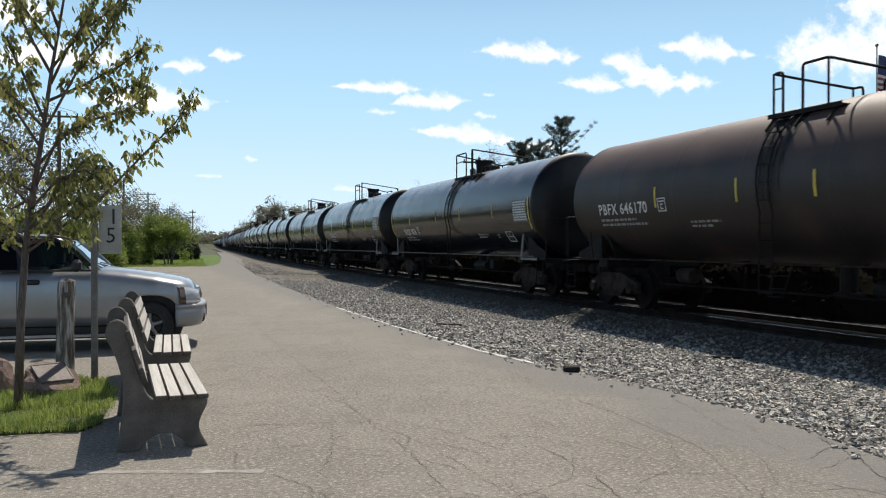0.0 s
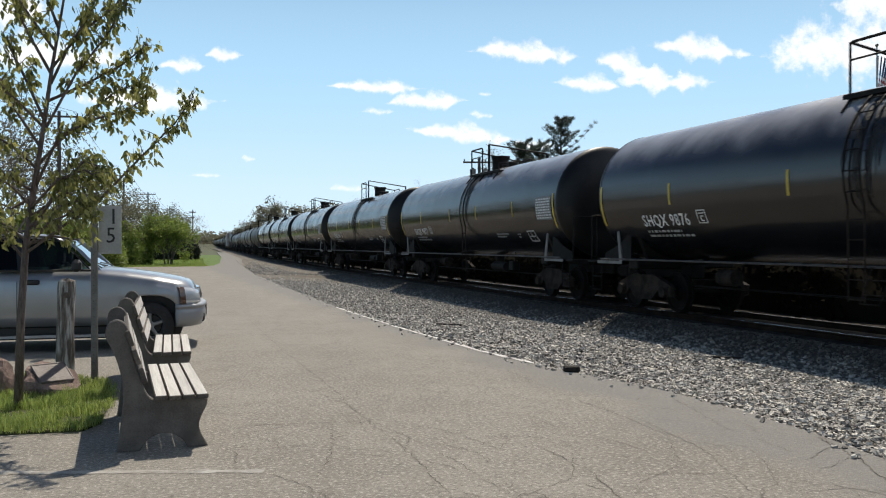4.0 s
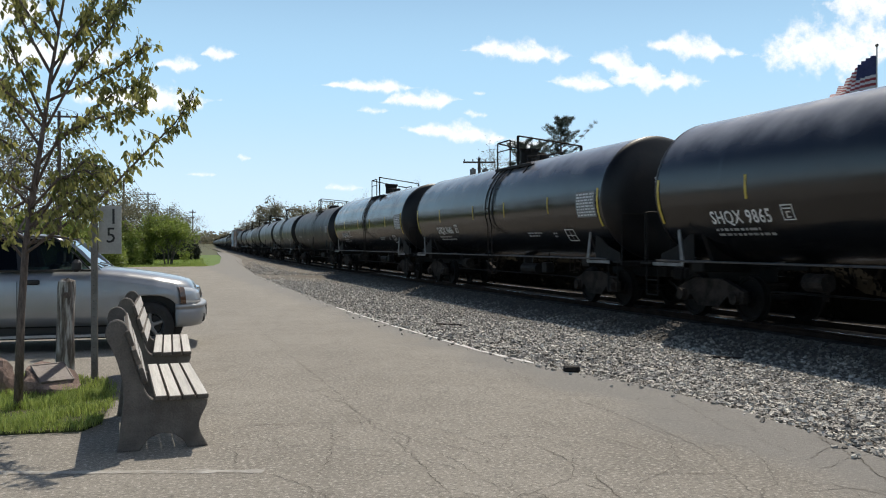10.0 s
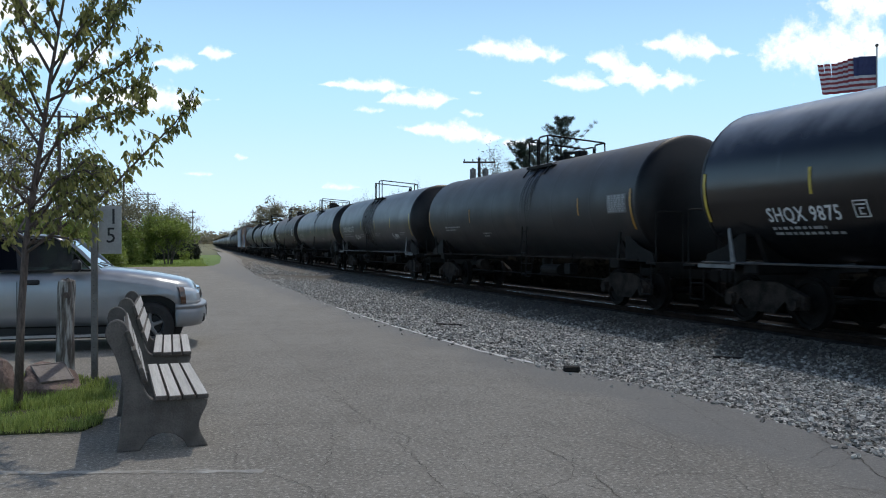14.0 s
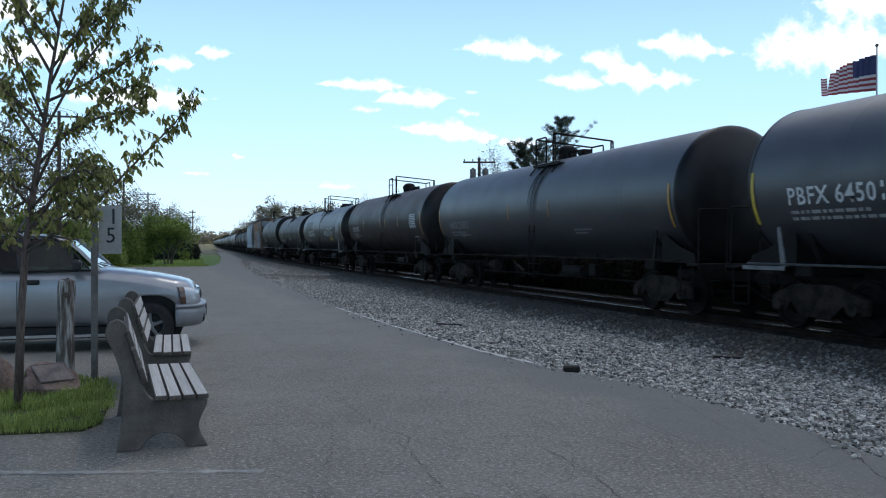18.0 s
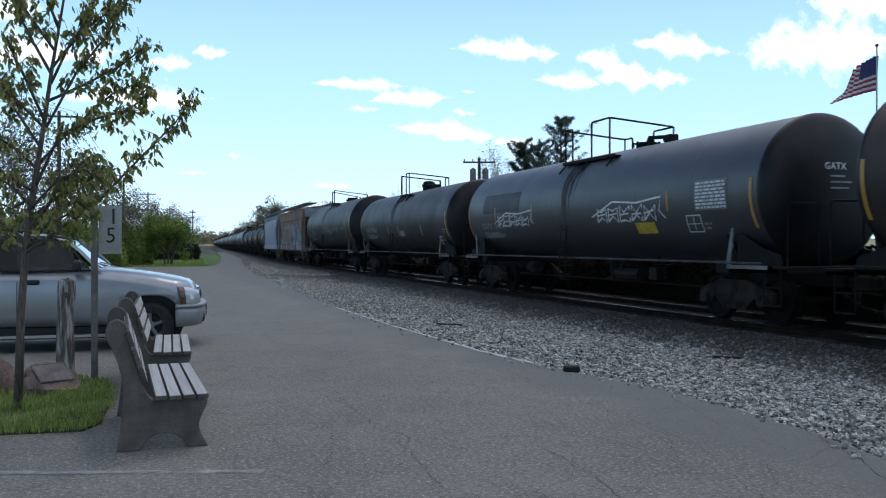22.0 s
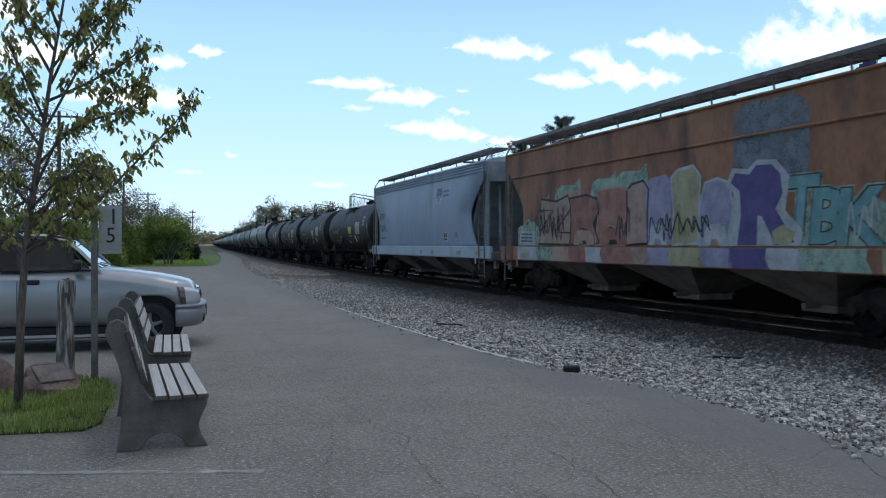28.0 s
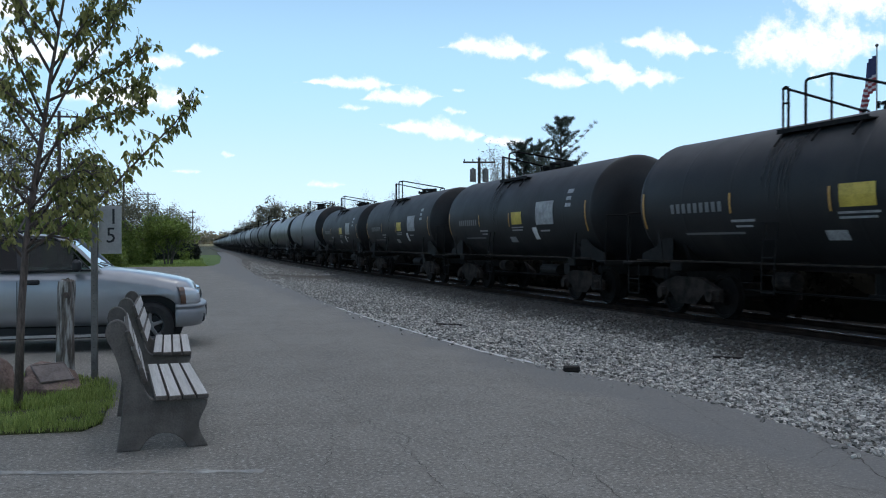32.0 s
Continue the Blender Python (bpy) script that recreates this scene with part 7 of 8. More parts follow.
def build_young_tree():
    """The staked-looking young maple on the lawn."""
    rng = random.Random(21)
    tree = thing("young_maple", "slender young maple with drooping spring leaves on the lawn", "tree", m=Matrix.Translation((-1.08, 9.28, 0)))
    base = Vector((-1.08, 9.28, 0))
    trunk = [Vector(p) - base for p in ((-1.080, 9.280, -0.000), (-1.050, 9.280, 0.920), (-1.010, 9.300, 1.580), (-0.930, 9.310, 2.190), (-0.850, 9.280, 2.740), (-0.770, 9.310, 3.360), (-0.660, 9.270, 4.030), (-0.580, 9.250, 4.640))]
    trunk[0].z = -0.05
    bm = bmesh.new()
    tube(bm, trunk, 0.05, 10, [0.044, 0.036, 0.032, 0.028, 0.023, 0.017, 0.011, 0.004])
    part("trunk", bm, BARK, tree, smooth=True)
    boughs = [
        [(-1.010, 9.300, 1.530), (-0.650, 8.940, 1.790), (-0.270, 8.590, 2.080), (0.050, 8.370, 2.420), (0.340, 8.220, 2.720), (0.500, 8.160, 2.970)],
        [(-0.930, 9.310, 2.160), (-0.700, 9.170, 2.680), (-0.350, 8.940, 2.830), (-0.070, 8.790, 2.900), (0.120, 8.670, 3.040)],
        [(-0.850, 9.280, 2.710), (-0.550, 9.230, 3.300), (-0.260, 9.130, 3.680), (-0.040, 9.050, 4.080)],
        [(-0.770, 9.310, 3.360), (-0.520, 9.330, 3.720), (-0.210, 9.320, 4.000), (0.060, 9.230, 4.310)],
        [(-0.810, 9.320, 3.030), (-0.480, 9.520, 3.250), (-0.130, 9.510, 3.470), (0.130, 9.420, 3.690)],
        [(-0.780, 9.310, 3.300), (-1.000, 9.500, 3.720), (-1.160, 9.560, 4.060), (-1.270, 9.600, 4.390)],
        [(-0.880, 9.290, 2.580), (-1.120, 9.640, 2.950), (-1.300, 9.810, 3.310), (-1.530, 10.010, 3.620)],
        [(-0.930, 9.310, 2.130), (-1.160, 9.120, 2.280), (-1.390, 9.100, 2.480)],
        [(-0.980, 9.290, 1.750), (-0.770, 9.520, 2.120), (-0.540, 9.540, 2.390), (-0.380, 9.480, 2.470)],
        [(-0.830, 9.270, 2.820), (-1.020, 9.180, 3.270), (-1.160, 9.130, 3.570)],
        [(-0.710, 9.290, 3.750), (-0.800, 9.220, 4.000), (-0.870, 9.240, 4.330)],
        [(-0.890, 9.290, 2.410), (-0.590, 9.450, 2.800), (-0.210, 9.530, 3.180), (0.130, 9.520, 3.350)],
        [(-0.990, 9.290, 1.640), (-1.190, 9.560, 1.800), (-1.450, 9.750, 1.920)],
        [(-0.970, 9.290, 1.800), (-0.660, 9.050, 1.990), (-0.450, 8.870, 2.060)],
        [(-0.960, 9.280, 1.970), (-0.700, 8.960, 2.230), (-0.450, 8.760, 2.320), (-0.300, 8.710, 2.220)],
        [(-0.950, 9.310, 2.080), (-1.150, 9.440, 1.970), (-1.360, 9.510, 2.080)],
        [(-0.960, 9.280, 1.880), (-0.730, 9.290, 2.080), (-0.470, 9.190, 2.190), (-0.230, 9.110, 2.250)],
        [(-1.000, 9.290, 1.580), (-0.770, 8.880, 1.820), (-0.540, 8.690, 1.920), (-0.370, 8.570, 1.870)],
        [(-0.980, 9.290, 1.690), (-0.690, 9.060, 2.180), (-0.460, 8.980, 2.420), (-0.250, 8.910, 2.340)],
        [(-0.950, 9.280, 1.990), (-1.140, 9.330, 2.190), (-1.300, 9.280, 2.290)],
        [(-1.020, 9.300, 1.470), (-1.140, 9.320, 1.640), (-1.280, 9.270, 1.720)],
        [(-0.900, 9.300, 2.350), (-1.100, 9.210, 2.560), (-1.260, 9.160, 2.650)],
        [(-0.840, 9.280, 2.760), (-1.080, 9.300, 3.020), (-1.300, 9.340, 3.200), (-1.480, 9.380, 3.420)],
        [(-0.990, 9.290, 1.620), (-0.750, 9.180, 1.700), (-0.520, 9.100, 1.660)],
        [(-0.740, 9.300, 3.520), (-0.960, 9.320, 3.840), (-1.120, 9.360, 4.100)],
        [(-0.780, 9.300, 3.200), (-0.620, 9.260, 3.560), (-0.420, 9.220, 3.900), (-0.300, 9.200, 4.220)],
    ]
    V, F = [], []
    bmt = bmesh.new()
    for bi, pts in enumerate(boughs):
        pts = [Vector(p) - base for p in pts]
        bm = bmesh.new()
        n = len(pts)
        tube(bm, pts, 0.01, 6, [0.013 * (1 - i / n) + 0.003 for i in range(n)])
        part("bough", bm, BARK, tree, smooth=True)
        length = sum((b - a).length for a, b in zip(pts, pts[1:]))
        count = max(9, int(length / (0.037 if pts[0].z > 2.05 else 0.052)))
        for k in range(count):
            f = 0.22 + 0.78 * (k + rng.uniform(0, 0.6)) / count
            g = min(f, 0.999) * (n - 1)
            i = int(g)
            p = pts[i].lerp(pts[i + 1], g - i)
            along = (pts[i + 1] - pts[i]).normalized()
            side = Vector((rng.gauss(0, 1), rng.gauss(0, 1), rng.gauss(0.2, 0.7)))
            d = (along * 0.7 + side * 0.6).normalized()
            tl = rng.uniform(0.10, 0.36) * (0.6 + 0.5 * (1 - f))
            t = p + d * tl
            tube(bmt, [p, p.lerp(t, 0.5) + Vector((0, 0, 0.01)), t], 0.003, 4, [0.0045, 0.0035, 0.002], False)
            for _ in range(rng.choice((5, 6, 7, 8))):
                q = p.lerp(t, rng.uniform(0.25, 1.05)) + Vector((rng.gauss(0, 1), rng.gauss(0, 1), rng.gauss(0, 1))) * 0.022
                down = Vector((rng.gauss(0.15, 0.5), rng.gauss(0, 0.5), -1.0)).normalized()
                o = down.cross(Vector((rng.gauss(0, 1), rng.gauss(0, 1), 0.1))).normalized()
                nn = down.cross(o)
                s = rng.uniform(0.038, 0.074)
                j = len(V)
                shape = ((0, 0, 0), (0.20, 0.22, 0.04), (0.34, 0.55, 0.08), (0.22, 0.70, 0.03), (0.17, 1.0, 0.0), (0.0, 1.32, -0.06), (-0.17, 1.0, 0.0), (-0.22, 0.70, 0.03), (-0.34, 0.55, 0.08), (-0.20, 0.22, 0.04))
                V += [q + (o * a + down * b + nn * c) * s for a, b, c in shape]
                V.append(q + down * 0.45 * s)
                F += [(j + 10, j + m, j + (m + 1) % 10) for m in range(10)]
    tagged(part("twig", bmt, BARK, tree), kind="stuff")
    raw("leaves", V, F, LEAF, tree, "drooping olive-green lobed leaves")


# ---------------------------------------------------------------- poles, wires, flag
def build_pole(at, height, label, arms=((0.35, 1.9),), heading=0.0, r=0.15, cans=0):
    p = thing("utility_pole", label, "pole", "poles along the line", pose(at[0], at[1], -0.25, 0, 0, heading))
    bm = bmesh.new()
    tube(bm, [(0, 0, -0.2), (0, 0, height)], r, 10, [r, r * 0.66])
    part("shaft", bm, POLE_WOOD, p)
    for drop, w in arms:
        bm = bmesh.new()
        box(bm, (0, -r * 0.8, height - drop), (w, 0.1, 0.12), 0.01)
        arm = part("cross_arm", bm, POLE_WOOD, p)
        for k in (-0.46, -0.2, 0.2, 0.46):
            bm = bmesh.new()
            turned(bm, [(0.02, 0), (0.05, 0.06), (0.03, 0.1), (0.05, 0.14), (0.0, 0.18)], Matrix.Translation((k * w, -r * 0.8, height - drop + 0.06)), 8)
            part("insulator", bm, WIRE, arm)
    for k in range(cans):
        bm = bmesh.new()
        x = (-0.45, 0.45)[k % 2]
        rod(bm, (x, -0.1, height - 1.75), (x, -0.1, height - 0.85), 0.22, 12)
        rod(bm, (x, -0.1, height - 0.85), (x, -0.1, height - 0.75), 0.1, 8)
        part("transformer_can", bm, GALV, p, "grey steel can")
    return p


def sag(bm, a, b, drop, r):
    a, b = Vector(a), Vector(b)
    tube(bm, [a.lerp(b, i / 12) - Vector((0, 0, drop * 4 * (i / 12) * (1 - i / 12))) for i in range(13)], r, 4)


def build_lines():
    spots = [((-4.48, 58.92), 10.2), ((-1.17, 98.09), 8.9), ((1.91, 145.82), 10.2), ((6.43, 194.11), 9.6)]
    for k, ((x, y), h) in enumerate(spots):
        build_pole((x, y), h, "dark wooden utility pole with cross-arm", ((0.35, 2.4),) if k else ((0.35, 2.4), (4.6, 1.6)), -math.degrees(YAW) + 12)
    build_pole((9.38, 155.90), 7.9, "slim wooden pole with short arms", ((0.5, 1.1), (1.4, 0.9)), -20, 0.13)
    build_pole((23.26, 57.53), 8.1, "wooden pole with cross-arm and two transformer cans", ((0.35, 2.3),), -math.degrees(YAW), 0.15, 2)
    bm = bmesh.new()
    cross = Vector((math.cos(YAW), -math.sin(YAW), 0))
    ends = [Vector((x, y, h - 0.3)) for (x, y), h in spots]
    first = [Vector((-16.0, 12.0, 10.0))] + ends
    for a, b in zip(first, first[1:]):
        for off in (-1.05, -0.45, 0.45, 1.05):
            sag(bm, a + cross * off, b + cross * off, 0.9, 0.014)
    tagged(part("overhead_wires", bm, WIRE), "thin dark overhead wires sagging between the poles", "wires", kind="stuff")


FLAG_RED = surface("flag_red", (0.24, 0.03, 0.035), (0.31, 0.042, 0.048), rough=0.8, scale=3, fine=80, bump=0.05)
FLAG_WHITE = surface("flag_white", (0.52, 0.49, 0.50), (0.60, 0.57, 0.58), rough=0.8, scale=3, fine=80, bump=0.05)
FLAG_BLUE = surface("flag_blue", (0.03, 0.035, 0.10), (0.045, 0.05, 0.13), rough=0.8, scale=3, fine=80, bump=0.05)
FLAG_PARTS, FLAG_PANELS, FLAG_HIGH = [], 10, 1.90


def build_cloth():
    """Flag strips: each a thing's part with its own stripes in one mesh of three paints."""
    at = Vector((37.20, 35.58, -0.25))
    h = 12.4
    flag = thing("flag", "red and white striped flag with blue canton on a pole", "flag", m=Matrix.Translation(at + Vector((0, 0, h - 0.45))))
    n, w = FLAG_PANELS, 0.265
    for i in range(n):
        bm = bmesh.new()
        for s in range(13):
            z1, z0 = FLAG_HIGH * (1 - s / 13), FLAG_HIGH * (1 - (s + 1) / 13)
            blue = i < 4 and s < 7
            for t0, t1 in ((0.0, 0.5), (0.5, 1.0)):
                v = [bm.verts.new((-w * 1.22 * t, 0.02 * math.sin(math.pi * t) * (1 if i % 2 else -1), z)) for t, z in ((t0, z0), (t1, z0), (t1, z1), (t0, z1))]
                f = bm.faces.new(v)
                f.material_index = 2 if blue else s % 2
        bmesh.ops.remove_doubles(bm, verts=bm.verts, dist=0.0005)
        bmesh.ops.solidify(bm, geom=bm.faces[:], thickness=0.004)
        o = part("cloth_panel", bm, [FLAG_RED, FLAG_WHITE, FLAG_BLUE], flag)
        FLAG_PARTS.append((o, i, w))
    return flag


# ---------------------------------------------------------------- clouds
def cloud_material():
    m, n, l, p = material("cloud_vapour")
    tc = n.new("ShaderNodeTexCoord")
    no = n.new("ShaderNodeTexNoise")
    no.inputs["Scale"].default_value, no.inputs["Detail"].default_value, no.inputs["Roughness"].default_value = 0.02, 7, 0.62
    l.new(tc.outputs["Object"], no.inputs["Vector"])
    at = n.new("ShaderNodeAttribute")
    at.attribute_name = "vapour"
    a = n.new("ShaderNodeMath")
    a.operation = "MULTIPLY_ADD"
    l.new(no.outputs["Fac"], a.inputs[0])
    a.inputs[1].default_value = 2.1
    l.new(at.outputs["Fac"], a.inputs[2])
    r = n.new("ShaderNodeMapRange")
    r.interpolation_type = "SMOOTHSTEP"
    r.inputs["From Min"].default_value, r.inputs["From Max"].default_value = 0.70, 1.66
    r.inputs["To Max"].default_value = 0.94
    l.new(a.outputs[0], r.inputs["Value"])
    e = n.new("ShaderNodeEmission")
    e.inputs["Color"].default_value = (1.0, 1.0, 1.0, 1)
    e.inputs["Strength"].default_value = 1.15
    t = n.new("ShaderNodeBsdfTransparent")
    mx = n.new("ShaderNodeMixShader")
    l.new(r.outputs["Result"], mx.inputs[0])
    l.new(t.outputs[0], mx.inputs[1])
    l.new(e.outputs[0], mx.inputs[2])
    l.new(mx.outputs[0], n["Material Output"].inputs["Surface"])
    return m


CLOUD = cloud_material()
CLOUDS = []
FAR = 3000.0


def build_cloud(x0, y0, x1, y1, slope=0.0, drift=(-120, 20), puff=3, seed=0, strength=1.0):
    """A drifting cloud far off: box in metres across and up on a wall 3 km away."""
    rng = random.Random(seed)
    cx, cz, w, h = (x0 + x1) / 2, (y0 + y1) / 2, (x1 - x0) / 2, (y1 - y0) / 2
    ahead = Vector((math.sin(YAW), math.cos(YAW), 0))
    nx, nz = 48, 24
    V, F, dens = [], [], []
    for j in range(nz + 1):
        for i in range(nx + 1):
            u, v = -1.5 + 3.0 * i / nx, -1.5 + 3.0 * j / nz
            mid = -slope * u + 0.22 * noise.noise(Vector((u * puff * 0.7, seed * 3.1, 0)))
            tall = 0.85 + 0.75 * noise.noise(Vector((u * puff * 0.9, seed * 5.7, 2)))
            tall = max(0.3, tall) * max(0.12, 1 - abs(u) ** 3 * 0.75)
            q = (abs(u) / 1.0) ** 4 * 0.5 + ((v - mid) / (tall if v > mid else tall * 0.7)) ** 2 * 0.75
            d = math.exp(-q)
            edge = min((1.5 - abs(u)) / 0.3, (1.5 - abs(v)) / 0.3)
            dens.append(-0.72 + 1.2 * d * strength if edge > 0.2 else -1.0)
            V.append((u * w, v * h, 0))
    for j in range(nz):
        for i in range(nx):
            k = j * (nx + 1) + i
            F.append((k, k + 1, k + nx + 2, k + nx + 1))
    m = Matrix.Translation(ahead * (FAR + seed * 7) + SIDE * cx + Vector((0, 0, 1.62 + cz))) @ Matrix.Rotation(-YAW, 4, "Z") @ Matrix.Rotation(math.pi / 2, 4, "X")
    ob = raw("cloud", V, F, CLOUD)
    ob.data.attributes.new("vapour", "FLOAT", "POINT").data.foreach_set("value", dens)
    ob.matrix_basis = m
    tagged(ob, "small white fair-weather cloud drifting in the blue sky", "cloud", "fair-weather clouds")
    CLOUDS.append((ob, m, drift))


def build_clouds():
    rows = [(125, 610, 467, 716, 0.2, 3), (549, 555, 797, 669, 0.5, 3), (620, 516, 954, 614, 0.0, 3), (420, 523, 632, 594, 0.1, 2), (754, 630, 1087, 732, 0.3, 3), (-396, 523, -74, 578, 0.1, 3), (-184, 465, 94, 539, -0.1, 3), (-109, 343, 251, 429, 0.4, 3), (257, 323, 404, 374, 0.0, 2), (1170, 535, 1720, 830, -0.1, 4), (1406, 732, 1798, 967, 0.0, 3), (-1009, 598, -852, 673, 0.0, 2), (-840, 645, -714, 704, 0.0, 2), (-1304, 449, -809, 575, 0.1, 4), (-1657, 594, -1127, 751, 0.0, 4), (-899, 233, -789, 260, 0.0, 2), (-718, 292, -663, 323, 0.0, 1), (-404, 182, -263, 217, 0.0, 2), (141, 527, 192, 559, 0.0, 1), (106, 449, 196, 488, 0.2, 2), (-1696, 732, -1421, 967, 0.0, 3), (-282, 465, -164, 500, 0.0, 1)]
    for k, (x0, y0, x1, y1, slope, puff) in enumerate(rows):
        wisp = 0.74 if y1 - y0 < 42 else 1.0
        build_cloud(x0, y0, x1, y1, slope, (-105 - 22 * (x0 + x1) / 1500, 16), puff, k + 1, wisp)


def build_sun_veil():
    """A broad thin cloud that drifts across the sun."""
    m, n, l, p = material("thin_cloud")
    tc = n.new("ShaderNodeTexCoord")
    sp = n.new("ShaderNodeSeparateXYZ")
    l.new(tc.outputs["Object"], sp.inputs[0])
    no = n.new("ShaderNodeTexNoise")
    no.inputs["Scale"].default_value, no.inputs["Detail"].default_value = 0.02, 4
    l.new(tc.outputs["Object"], no.inputs["Vector"])
    ad = n.new("ShaderNodeMath")
    ad.operation = "MULTIPLY_ADD"
    l.new(no.outputs["Fac"], ad.inputs[0])
    ad.inputs[1].default_value = 30
    l.new(sp.outputs["X"], ad.inputs[2])
    r = n.new("ShaderNodeMapRange")
    r.interpolation_type = "SMOOTHSTEP"
    r.inputs["From Min"].default_value, r.inputs["From Max"].default_value = -20, 120
    r.inputs["To Min"].default_value, r.inputs["To Max"].default_value = 0.0, 1.0
    l.new(ad.outputs[0], r.inputs["Value"])
    thick = n.new("ShaderNodeMapRange")
    thick.inputs["From Min"].default_value, thick.inputs["From Max"].default_value = 130, 400
    thick.inputs["To Min"].default_value, thick.inputs["To Max"].default_value = 0.935, 0.975
    l.new(sp.outputs["X"], thick.inputs["Value"])
    both = n.new("ShaderNodeMath")
    both.operation = "MULTIPLY"
    l.new(r.outputs["Result"], both.inputs[0])
    l.new(thick.outputs["Result"], both.inputs[1])
    t = n.new("ShaderNodeBsdfTransparent")
    d = n.new("ShaderNodeBsdfTranslucent")
    d.inputs["Color"].default_value = (0.52, 0.575, 0.68, 1)
    mx = n.new("ShaderNodeMixShader")
    l.new(both.outputs[0], mx.inputs[0])
    l.new(t.outputs[0], mx.inputs[1])
    l.new(d.outputs[0], mx.inputs[2])
    l.new(mx.outputs[0], n["Material Output"].inputs["Surface"])
    bm = bmesh.new()
    n_ = 24
    rows = [[bm.verts.new((-80 + 1000 * i / n_, -850 + 1300 * j / n_, 4 * noise.noise(Vector((i * 0.4, j * 0.4, 0))))) for i in range(n_ + 1)] for j in range(n_ + 1)]
    for a, b in zip(rows, rows[1:]):
        for i in range(n_):
            bm.faces.new((a[i], a[i + 1], b[i + 1], b[i]))
    ob = part("veil_cloud", bm, m)
    tagged(ob, "broad thin white cloud drifting over the sun", "cloud")
    CLOUDS.append((ob, None, None))
    return ob


build_young_tree()
build_lines()
build_cloth_pole = thing("flagpole", "tall pale flagpole beyond the track", "flagpole", m=Matrix.Translation(Vector((37.20, 35.58, -0.25))))
bm_ = bmesh.new()
tube(bm_, [(0, 0, -0.2), (0, 0, 12.4)], 0.06, 10, [0.075, 0.035])
part("shaft", bm_, SIGN_WHITE, build_cloth_pole)
bm_ = bmesh.new()
bmesh.ops.create_icosphere(bm_, subdivisions=2, radius=0.09, matrix=Matrix.Translation((0, 0, 12.47)))
part("finial", bm_, GALV, build_cloth_pole)
build_cloth()
build_clouds()
VEIL = build_sun_veil()


def build_woods():
    spots = {"left": [(-8.31, 50.74, 10.1, 9.0), (-7.02, 55.58, 9.9, 7.0), (-6.20, 61.66, 9.0, 7.0), (-4.50, 65.30, 7.7, 7.0), (-3.04, 71.15, 7.1, 6.0), (-2.04, 81.41, 6.5, 5.5), (-0.93, 91.63, 6.9, 5.5), (0.38, 101.78, 6.9, 6.0), (1.82, 109.76, 6.6, 6.0), (3.61, 121.86, 6.9, 6.0), (5.48, 136.06, 6.8, 7.0), (7.99, 156.39, 6.6, 8.0), (11.76, 197.52, 5.6, 9.0)], "bush": [(2.51, 74.48, 4.0, 4.2), (-0.07, 73.81, 3.1, 2.8), (-1.31, 71.59, 3.3, 3.2), (-2.85, 62.59, 2.8, 4.2), (-4.48, 61.05, 3.2, 4.5), (-6.65, 59.70, 3.5, 5.0)], "dark": [(2.9, 96.70, 1.7, 2.8), (4.4, 97.22, 1.7, 2.6), (5.5, 98.0, 1.8, 2.0)], "right": [(42.02, 271.66, 15.2, 16.0), (53.72, 299.34, 14.9, 14.0), (56.66, 282.37, 13.5, 14.0), (45.26, 334.21, 11.5, 16.0), (46.96, 386.68, 10.4, 16.0), (54.08, 235.52, 12.9, 12.0), (46.72, 429.23, 8.6, 16.0)], "bare": [(43.97, 143.57, 12.4, 9.0), (33.83, 78.18, 11.3, 5.0), (33.77, 81.39, 11.3, 4.0), (41.97, 165.52, 11.6, 8.0)], "pine": [(41.76, 80.66, 15.1, 4.4), (35.55, 76.51, 11.8, 3.4), (42.23, 86.87, 13.0, 3.8)]}
    for k, (x, y, h, w) in enumerate(spots["left"]):
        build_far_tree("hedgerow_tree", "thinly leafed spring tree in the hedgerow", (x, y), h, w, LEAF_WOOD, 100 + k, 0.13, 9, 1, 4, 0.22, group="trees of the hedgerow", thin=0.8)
    for k, (x, y, h, w) in enumerate(spots["bush"]):
        build_far_tree("leafy_bush", "bright green rounded bush at the edge of the lawn", (x, y), h, w, LEAF_BUSH, 140 + k, 0.12, 30 if k else 20, 4 if k else 5, 4, 0.2 if k else 0.34, bush=k > 0, category="bush", group="bushes by the lawn", thin=1.3)
    for k, (x, y, h, w) in enumerate(spots["dark"]):
        build_far_tree("dark_shrub", "low dark evergreen shrub under the bushes", (x, y), h, w, LEAF_DARK, 160 + k, 0.12, 34, 4, 4, 0.15, bush=True, category="bush")
    for k, (x, y, h, w) in enumerate(spots["right"]):
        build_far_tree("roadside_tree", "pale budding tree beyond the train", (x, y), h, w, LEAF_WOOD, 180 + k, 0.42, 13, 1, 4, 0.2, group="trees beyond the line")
    for k, (x, y, h, w) in enumerate(spots["bare"]):
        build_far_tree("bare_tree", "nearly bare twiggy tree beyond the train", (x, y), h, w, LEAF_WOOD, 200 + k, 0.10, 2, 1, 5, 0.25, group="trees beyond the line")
    for k, (x, y, h, w) in enumerate(spots["pine"]):
        build_pine((x, y), h, w, 220 + k)
    # behind the viewer: the trees that the glossy tanks mirror
    for k in range(9):
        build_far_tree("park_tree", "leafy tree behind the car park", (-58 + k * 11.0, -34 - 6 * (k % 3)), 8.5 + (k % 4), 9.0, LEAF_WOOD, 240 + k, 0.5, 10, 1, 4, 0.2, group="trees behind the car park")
    # scrub beyond the track, its shade coloured in near-black, and far woods on the skyline
    rng = random.Random(77)
    pts = []
